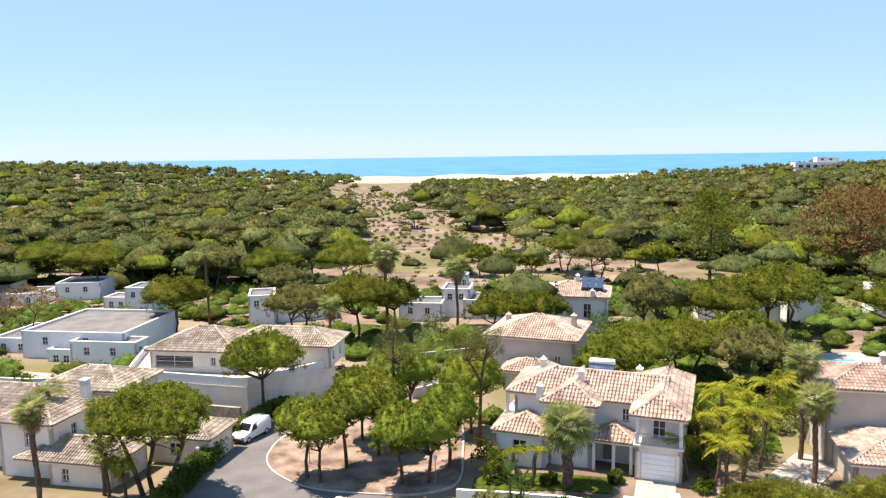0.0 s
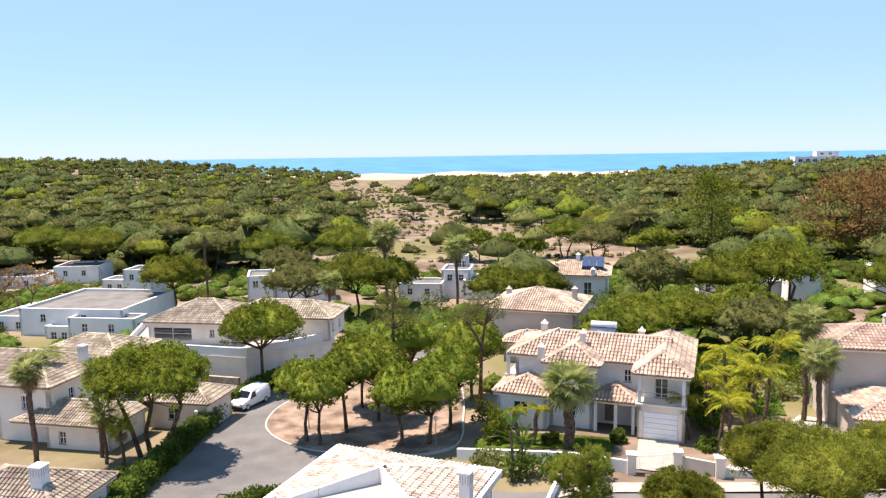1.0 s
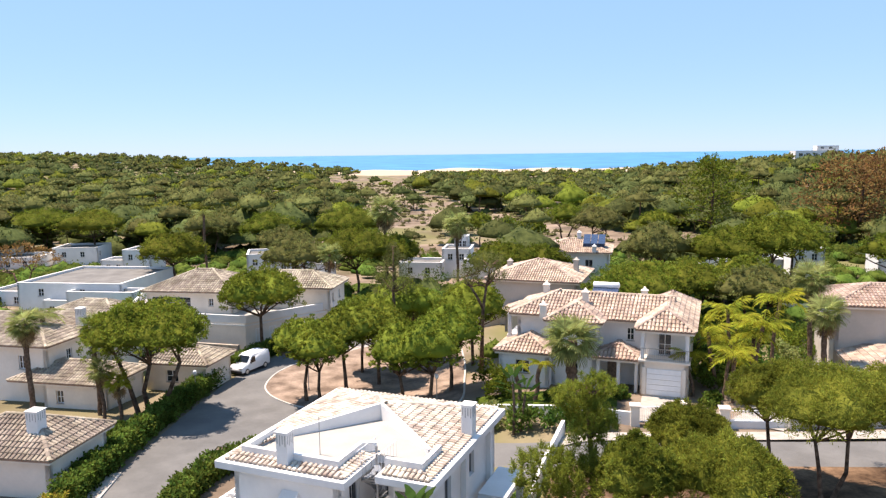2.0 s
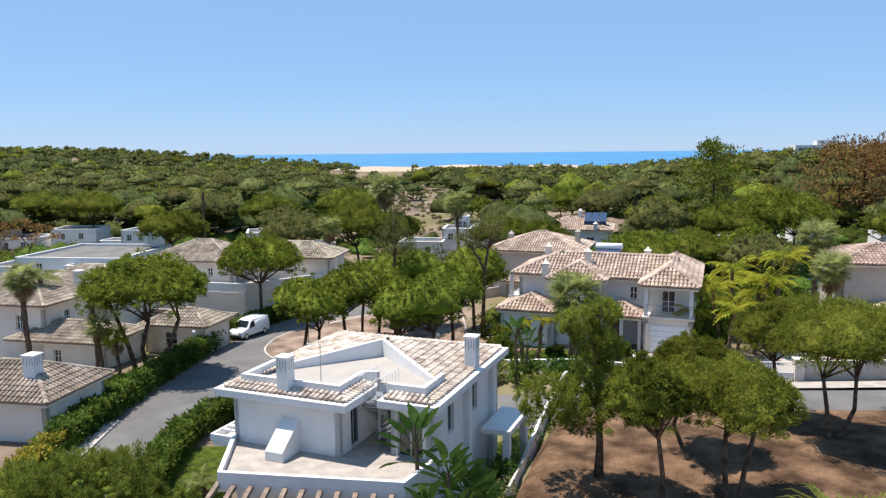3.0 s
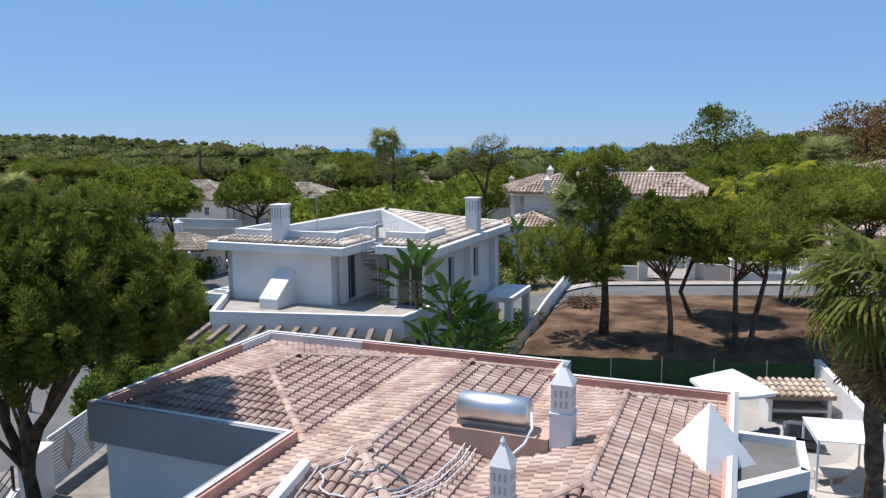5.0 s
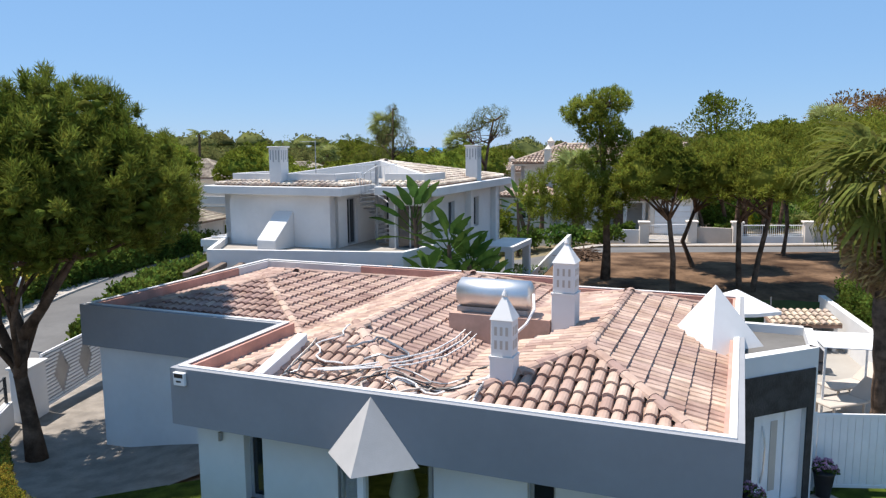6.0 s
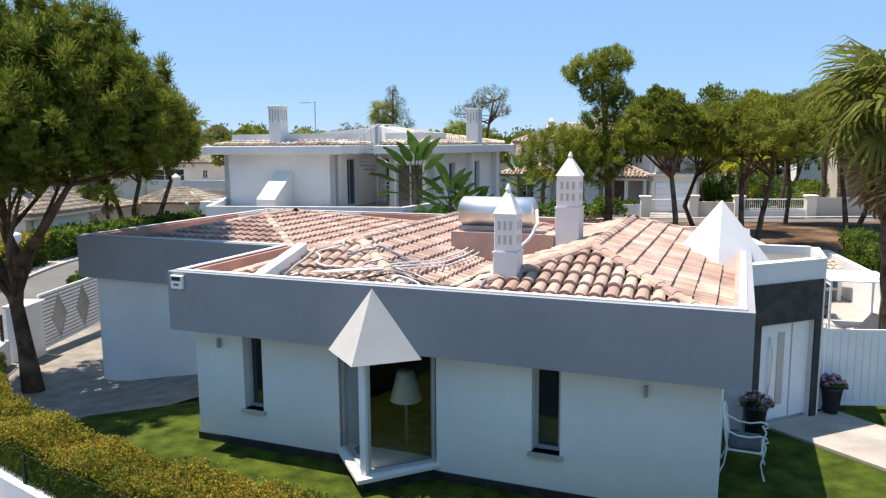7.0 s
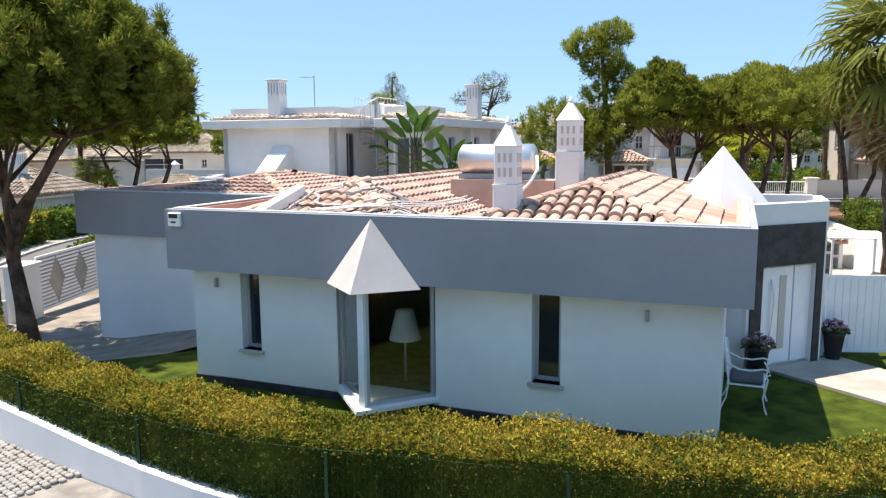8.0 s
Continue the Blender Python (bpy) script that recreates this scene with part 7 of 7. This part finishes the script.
for k in range(40):
    a, r = rngb.random() * 6.28, rngb.random() * 0.9
    p = Vector((r * math.cos(a), r * math.sin(a), 0.05 + 0.5 * (1 - r)))
    d = Vector((rngb.normal(), rngb.normal(), 0.25 * rngb.normal())).normalized() * 0.8
    part("branch", tube([p - d, p + Vector((0, 0, 0.08)), p + d], [0.03, 0.025, 0.01], 5), BARK, pile)


# ---- broad-leaved plants by the terrace villa ----
def strelitzia(x, y, h, seed, n=12, label="", stems=2):
    """Giant strelitzia: bare stems, each with a fan of long-stalked paddle leaves."""
    rng = np.random.default_rng(seed)
    t = thing("banana_plant", x, y, float(G(x, y)), 0, label or "tall strelitzia with torn broad green leaves", "plant")
    for s in range(stems):
        base = Vector((0.4 * s - 0.15, 0.25 * s, -0.2))
        top = Vector((0.75 * s - 0.2 + rng.normal() * 0.08, 0.2 * s, h * (0.7 - 0.16 * s)))
        part("stem", tube([base, base.lerp(top, 0.5) + Vector((0.06, 0, 0)), top], [0.12, 0.1, 0.08], 8), PALMBARK, t)
        turn = 0.3 * rng.normal()
        for k in range(n):
            side = 1 if k % 2 else -1
            az = turn + 0.35 * rng.normal()
            ax = Vector((math.cos(az), math.sin(az), 0)) * side
            th = 0.12 + 1.45 * k / n + 0.1 * rng.normal()
            foot = top - Vector((0, 0, 0.16 * h * k / n))
            stalk = h * (0.1 + 0.04 * rng.random())
            p = foot + (ax * math.sin(th) + Vector((0, 0, math.cos(th)))) * stalk
            part("leaf_stalk", tube([foot, p], [0.03, 0.018], 5, False), BANANA, t)
            L, wide = 0.66 + 0.2 * rng.random() + 0.04 * h, 0.15 + 0.008 * h
            sd = Vector((-ax.y, ax.x, 0)).lerp(ax.cross(Vector((0, 0, 1))) + ax * 0.4, 0.5).normalized()
            V, F = [], []
            for i in range(10):
                u = i / 9
                tl = th + 0.75 * u * u
                if i:
                    p = p + (ax * math.sin(tl) + Vector((0, 0, math.cos(tl)))) * L / 9
                w = wide * math.sin(math.pi * (0.1 + 0.86 * u)) ** 0.7 * (0.78 + 0.4 * rng.random())
                fold = Vector((0, 0, -w * 0.45))
                V += [tuple(p + sd * w + fold), tuple(p), tuple(p - sd * w + fold)]
                if i:
                    o = 3 * i
                    F += [(o - 3, o - 2, o + 1, o), (o - 2, o - 1, o + 2, o + 1)]
            part("leaf", (V, F), BANANA, t)


strelitzia(-1.5, 29.0, 6.4, 31, 12, "", 1)
strelitzia(-0.3, 28.2, 5.0, 32, 14)
strelitzia(0.5, 28.6, 3.8, 33, 14)
strelitzia(-0.9, 27.6, 3.4, 35, 12)
strelitzia(4.6, 50.0, 5.2, 34, 8, "strelitzia clump beside the street")
for k, (x, y, R, H, m) in enumerate([(0.5, 30.2, 1.4, 2.3, BANANA), (1.5, 31.8, 1.3, 2.1, PALM), (2.1, 33.9, 1.2, 2.0, BANANA), (3.0, 36.7, 1.3, 1.9, PALM), (3.8, 39.4, 1.2, 1.8, BANANA), (-0.6, 26.6, 1.0, 1.6, HEDGE), (1.4, 26.8, 0.9, 1.3, PALM_YELLOW),
                                     (-12.0, 27.0, 0.9, 1.1, HEDGE), (-13.4, 30.5, 1.0, 1.2, HEDGE), (19.6, 53.6, 0.9, 1.2, HEDGE), (13.2, 55.4, 0.8, 1.1, HEDGE), (8.0, 55.6, 0.7, 0.9, HEDGE), (23.0, 60.0, 1.8, 3.4, HEDGE), (26.5, 60.5, 1.8, 3.2, BANANA), (3.2, 60.0, 1.8, 3.6, PINE_DARK), (4.0, 57.6, 1.4, 2.6, PINE_DARK), (20.6, 60, 1.3, 2.4, HEDGE),
                                     (-31.0, 75.5, 1.6, 2.2, HEDGE), (-34.0, 76.5, 1.8, 3.0, PINE_DARK), (-39, 78, 2.0, 3.0, PINE), (-24.4, 52.5, 1.0, 1.5, HEDGE), (-25.8, 50.2, 1.1, 1.4, PALM_YELLOW), (-12, 90, 2.0, 3.2, HEDGE), (-9, 92, 1.8, 2.8, BANANA), (5, 97, 2.0, 3.0, HEDGE), (10, 82, 1.6, 1.8, PALM_YELLOW), (24, 112, 2.6, 4.4, BANANA), (5.2, 50.4, 1.5, 2.0, HEDGE), (7.6, 49.6, 1.5, 1.8, BANANA), (9.8, 48.4, 1.3, 1.6, HEDGE), (3.0, 52.2, 1.5, 2.0, PALM), (11.5, 113, 2.2, 5.0, PINE_DARK), (-2, 113, 3.0, 4.6, HEDGE)]):
    bush("shrub", x, y, R, H, 700 + k, m, 16, 60 if y < 60 else 40, 0.16 if y < 45 else 0.32, label="leafy garden shrub beside a wall" if y < 60 else "dense shrub in a villa garden")
for k, (x, y, R, H, m) in enumerate([(22.4, 64, 1.9, 2.6, HEDGE), (24.6, 70, 2.4, 3.4, BANANA), (28.5, 71, 2.6, 3.6, HEDGE), (33.0, 70, 2.2, 3.4, PINE_DARK), (33.4, 65, 1.6, 2.6, HEDGE), (25.8, 62.5, 1.5, 2.2, PALM_YELLOW), (21.0, 57.4, 1.2, 2.0, HEDGE), (20.2, 66, 1.6, 3.0, HEDGE), (31.2, 67.5, 1.6, 2.2, PALM), (27, 67.6, 1.1, 1.5, BANANA),
                                     (36, 74, 2.4, 3.0, HEDGE), (30, 75, 2.4, 2.8, PINE_DARK), (24, 75, 2.4, 2.8, HEDGE), (42, 78, 2.6, 2.6, HEDGE), (49, 81, 2.4, 2.0, PINE_DARK)]):
    bush("shrub", x, y, R, H, 760 + k, m, 20, 60, 0.3, label="lush green shrub beside a lawn")
palm(23.4, 63.2, 4.8, 2.3, 650, "feather", PALM_YELLOW, 16, trunk_r=0.14, label="yellowing feather palms in a clump", stems=3)
palm(19.6, 54.8, 3.8, 2.1, 651, "feather", PALM_YELLOW, 14, trunk_r=0.13, label="yellowing feather palms in a clump", stems=2)
palm(-10.6, 27.6, 0.7, 1.5, 640, "feather", PALM, 26, trunk_r=0.2, label="low cycad with stiff arching fronds")
palm(-12.4, 34.5, 0.7, 1.3, 641, "feather", PALM, 22, trunk_r=0.2, label="low cycad with stiff arching fronds")
V, F, _ = ribbon([(-11.5, 28.5), (-13.4, 36.0), (-13.8, 41)], 3.6, 0.03)
tagged(part("lawn", (V, F), LAWN), "green lawn beside the terrace villa", "lawn", kind="structure")
V, F, _ = ribbon([(1.6, 34), (3.6, 41)], 2.6, 0.03)
tagged(part("lawn", (V, F), LAWN), "green lawn beside the terrace villa", "lawn", kind="structure")
V, F, _ = ribbon([(2, 57.0), (7, 56.2), (12.8, 54.8)], 3.0, 0.03)
tagged(part("lawn", (V, F), LAWN), "green front lawn of the tiled villa", "lawn", kind="structure")
V, F, _ = ribbon([(14.3, 49.4), (15.3, 52), (16.4, 55.4)], 3.0, 0.05)
tagged(part("driveway", (V, F), PAVE), "pale paved driveway to the garage", "driveway", kind="structure")
V, F, _ = ribbon([(24, 66), (30, 64)], 6.0, 0.03)
tagged(part("lawn", (V, F), LAWN), "green side lawn beside the tiled villa", "lawn", kind="structure")
V, F, _ = ribbon([(20.8, 48.6), (25, 53), (31.5, 60)], 3.6, 0.05)
tagged(part("driveway", (V, F), PAVE), "pale paved drive beside palms", "driveway", kind="structure")
V, F, _ = ribbon([(-16, 121), (-9, 119)], 7.0, 0.05)
tagged(part("lawn", (V, F), LAWN), "bright lawn before the white villas", "lawn", kind="structure")

# hedges along the streets
leafy_run([(-22.2, 40), (-22.6, 50), (-22.4, 60), (-21.9, 69)], 1.3, ground_at(), 1.5, 910, 90, 0.26, False, "clipped green hedge along the street")
leafy_run([(-21.3, 71), (-19.8, 77), (-17.6, 80.5)], 1.2, ground_at(), 1.4, 911, 90, 0.28, False, "clipped green hedge along the street")
leafy_run([(-14.9, 33), (-15.6, 40), (-15.2, 45), (-12.5, 48), (-6, 46.6)], 1.3, ground_at(), 1.3, 912, 100, 0.24, False, "clipped green hedge at the street corner")
leafy_run([(-13.4, 26.2), (-14.9, 32.5)], 1.0, ground_at(), 1.2, 913, 120, 0.2, False, "clipped green hedge along the street")
leafy_run([(-18.3, 20), (-20.6, 30), (-22.0, 39)], 1.2, ground_at(), 1.5, 914, 100, 0.22, True, "clipped green hedge along the street")


# ---- street furniture and the front wall of the tiled villa ----
def street_lamp(x, y, h):
    t = thing("street_lamp", x, y, float(G(x, y)), 0, "slim grey street lamp with round globe", "lamp", "street lamps")
    part("post", tube([(0, 0, -0.1), (0, 0, 0.4), (0, 0, 0.42), (0, 0, h - 0.3)], [0.07, 0.07, 0.045, 0.035], 8), GREYMETAL, t)
    part("globe", lathe([(0.06, h - 0.32), (0.15, h - 0.22), (0.18, h - 0.1), (0.15, h + 0.02), (0.05, h + 0.08)], 12), FRAME_WHITE, t, "", True)


for x, y, h in ((-1.0, 58.4, 2.6), (-12.6, 64.8, 2.8), (-16.6, 28, 2.8), (-22.0, 62.5, 2.6)):
    street_lamp(x, y, h)


def front_wall():
    w = strip_wall([(0.7, 55.4), (4.5, 53.4), (9.0, 51.0), (12.6, 49.2)], 0.22, -3, 0)
    for v in w.verts:
        v.co.z = float(G(v.co.x, v.co.y)) + (-0.4 if v.co.z < -1 else 0.9)
    tagged(part("street_wall", w, WHITE), "white rendered wall along the street", "wall", kind="structure")
    for x, y, n in ((12.7, 49.2, 0), (16.0, 49.6, 1), (18.5, 48.3, 2), (23.0, 48.0, 3)):
        p = thing("gate_pillar", x, y, float(G(x, y)), -10, "cream gate pillar with moulded cap", "pillar", "gate pillars")
        part("shaft", boxes((-0.3, 0.3, -0.3, 0.3, -0.3, 1.35), bevel=0.02), CREAM, p)
        part("capstone", boxes((-0.38, 0.38, -0.38, 0.38, 1.35, 1.47), bevel=0.02), CREAM, p)
    g = thing("driveway_gate", 13.0, 49.25, float(G(14.5, 49.4)), 8, "white railed driveway gate", "gate")
    railing(g, (0, 0), (2.7, 0), 0.1, 1.1, 0.13)
    g2 = thing("street_railing", 18.8, 48.3, float(G(21, 48.2)), -4, "white metal railing on a low wall", "railing")
    part("low_wall", boxes((0, 3.9, -0.1, 0.1, -0.4, 0.5)), WHITE, g2)
    railing(g2, (0, 0), (3.9, 0), 0.5, 0.7, 0.13)
    # taupe instead of white: the shade of this face is in its colour
    joint = strip_wall([(16.3, 49.5), (18.2, 48.4)], 0.22, -0.3, 1.3)
    tagged(part("street_wall", joint, TAUPE), "rendered wall between gate pillars, its shade put into taupe", "wall", kind="structure")
    V, F, _ = ribbon([(7, 46.6), (12, 46.4), (20, 46.2), (40, 46.2)], 1.6, 0.14)
    tagged(part("pavement", (V, F), PAVE), "pale paved footpath along the upper street", "pavement", kind="structure")


front_wall()
# walls seen from their shaded side; the taupe carries that shade
for a, b in (((23.3, 48.0), (60, 48.4)), ((-6, 99.2), (4, 100.5)), ((-14, 86.5), (-9, 92)), ((-4, 83), (10, 90.0))):
    w = strip_wall([a, b], 0.25, -5, 0)
    for v_ in w.verts:
        v_.co.z = float(G(v_.co.x, v_.co.y)) + (-0.4 if v_.co.z < -1 else 1.3)
    tagged(part("street_wall", w, TAUPE), "rendered wall along the street, its shade put into taupe", "wall", kind="structure")


def van(x, y, rz):
    """Small panel van: lofted body, cab glass, wheels."""
    t = thing("panel_van", x, y, float(G(x, y)) + 0.035, rz, "white compact panel van parked by the kerb", "van")
    # outline of the side, nose to the front (-y)
    prof = [(-2.1, 0.3), (-2.12, 0.62), (-2.0, 0.86), (-1.2, 1.08), (-0.62, 1.68), (-0.3, 1.8), (1.4, 1.84), (2.02, 1.76), (2.1, 1.0), (2.08, 0.34)]
    bm = bmesh.new()
    L = [bm.verts.new((-0.82 + 0.1 * max(0, z - 0.95), y_, z)) for y_, z in prof]
    R = [bm.verts.new((0.82 - 0.1 * max(0, z - 0.95), y_, z)) for y_, z in prof]
    n = len(prof)
    bm.faces.new(L)
    bm.faces.new(R[::-1])
    for i in range(n):
        bm.faces.new((L[i], R[i], R[(i + 1) % n], L[(i + 1) % n]))
    bmesh.ops.bevel(bm, geom=bm.edges[:], offset=0.06, segments=2, affect="EDGES", profile=0.6)
    body = part("body", bm, VANWHITE, t, "", True)
    ws = bmesh.new()
    ws.faces.new([ws.verts.new(p) for p in ((-0.68, -1.16, 1.13), (0.68, -1.16, 1.13), (0.62, -0.66, 1.66), (-0.62, -0.66, 1.66))])
    bmesh.ops.solidify(ws, geom=ws.faces[:], thickness=0.03)
    bmesh.ops.translate(ws, vec=(0, -0.03, 0.03), verts=ws.verts)
    part("windscreen", ws, DARKGLASS, body)
    for s in (-1, 1):
        sw = bmesh.new()
        sw.faces.new([sw.verts.new((s * (0.84 - 0.1 * (z - 0.95)), y_, z)) for y_, z in ((-1.0, 1.06), (-0.1, 1.06), (-0.1, 1.6), (-0.55, 1.6))])
        bmesh.ops.solidify(sw, geom=sw.faces[:], thickness=0.02)
        part("side_window", sw, DARKGLASS, body)
        part("headlight", boxes((s * 0.6 - 0.16, s * 0.6 + 0.16, -2.14, -2.02, 0.68, 0.84), bevel=0.03), STEEL, body)
        part("tail_light", boxes((s * 0.74 - 0.06, s * 0.74 + 0.06, 2.05, 2.12, 0.9, 1.4), bevel=0.01), SALMON, body)
        part("mirror", boxes((s * 0.95 - 0.1, s * 0.95 + 0.1, -0.98, -0.86, 1.06, 1.24), bevel=0.03), BLACK, body)
        for wy in (-1.35, 1.35):
            m = Matrix.Translation((s * 0.74, wy, 0.31)) @ Matrix.Rotation(math.pi / 2, 4, "Y")
            w = part("wheel", placed(lathe([(0.2, -0.1), (0.3, -0.09), (0.31, 0.09), (0.2, 0.1)], 20), m), BLACK, t)
            part("rim", placed(lathe([(0.05, -0.105), (0.19, -0.102), (0.19, 0.102), (0.05, 0.105)], 14), m), STEEL, w)
    part("bumper", boxes((-0.8, 0.8, -2.18, -2.05, 0.3, 0.55), bevel=0.04), BLACK, t)
    part("rear_bumper", boxes((-0.8, 0.8, 2.04, 2.16, 0.3, 0.52), bevel=0.04), BLACK, t)


van(-19.75, 72.0, -26)

# pool behind the right-hand gardens
sheet("pool_terrace", [(43.5, 86.6), (57, 85.6), (58.5, 98), (43.5, 98)], float(G(53, 94)) + 0.15, TERRACE, "pale paved pool terrace", "terrace")
pool = tagged(part("swimming_pool", prism([(45.2, 88.9), (51.0, 87.8), (54.0, 90), (53.4, 94.6), (48, 94.2), (46.0, 94.8)], float(G(53, 94)) - 0.2, float(G(53, 94)) + 0.2, 0.05), POOL), "kidney-shaped bright blue swimming pool", "pool")

# reddish court before the flat-roofed villa
V, F, _ = ribbon([(-58, 95), (-47, 92)], 6.0, 0.06)
tagged(part("court", (V, F), SALMON), "reddish paved court before a villa", "court", kind="structure")
w = strip_wall([(-60, 90.5), (-52, 89), (-45, 89.5), (-42, 92)], 0.3, -5, 0)
for v_ in w.verts:
    v_.co.z = float(G(v_.co.x, v_.co.y)) + (-0.4 if v_.co.z < -1 else 1.6)
tagged(part("garden_wall", w, WHITE), "curved white rendered garden wall", "wall", kind="structure")
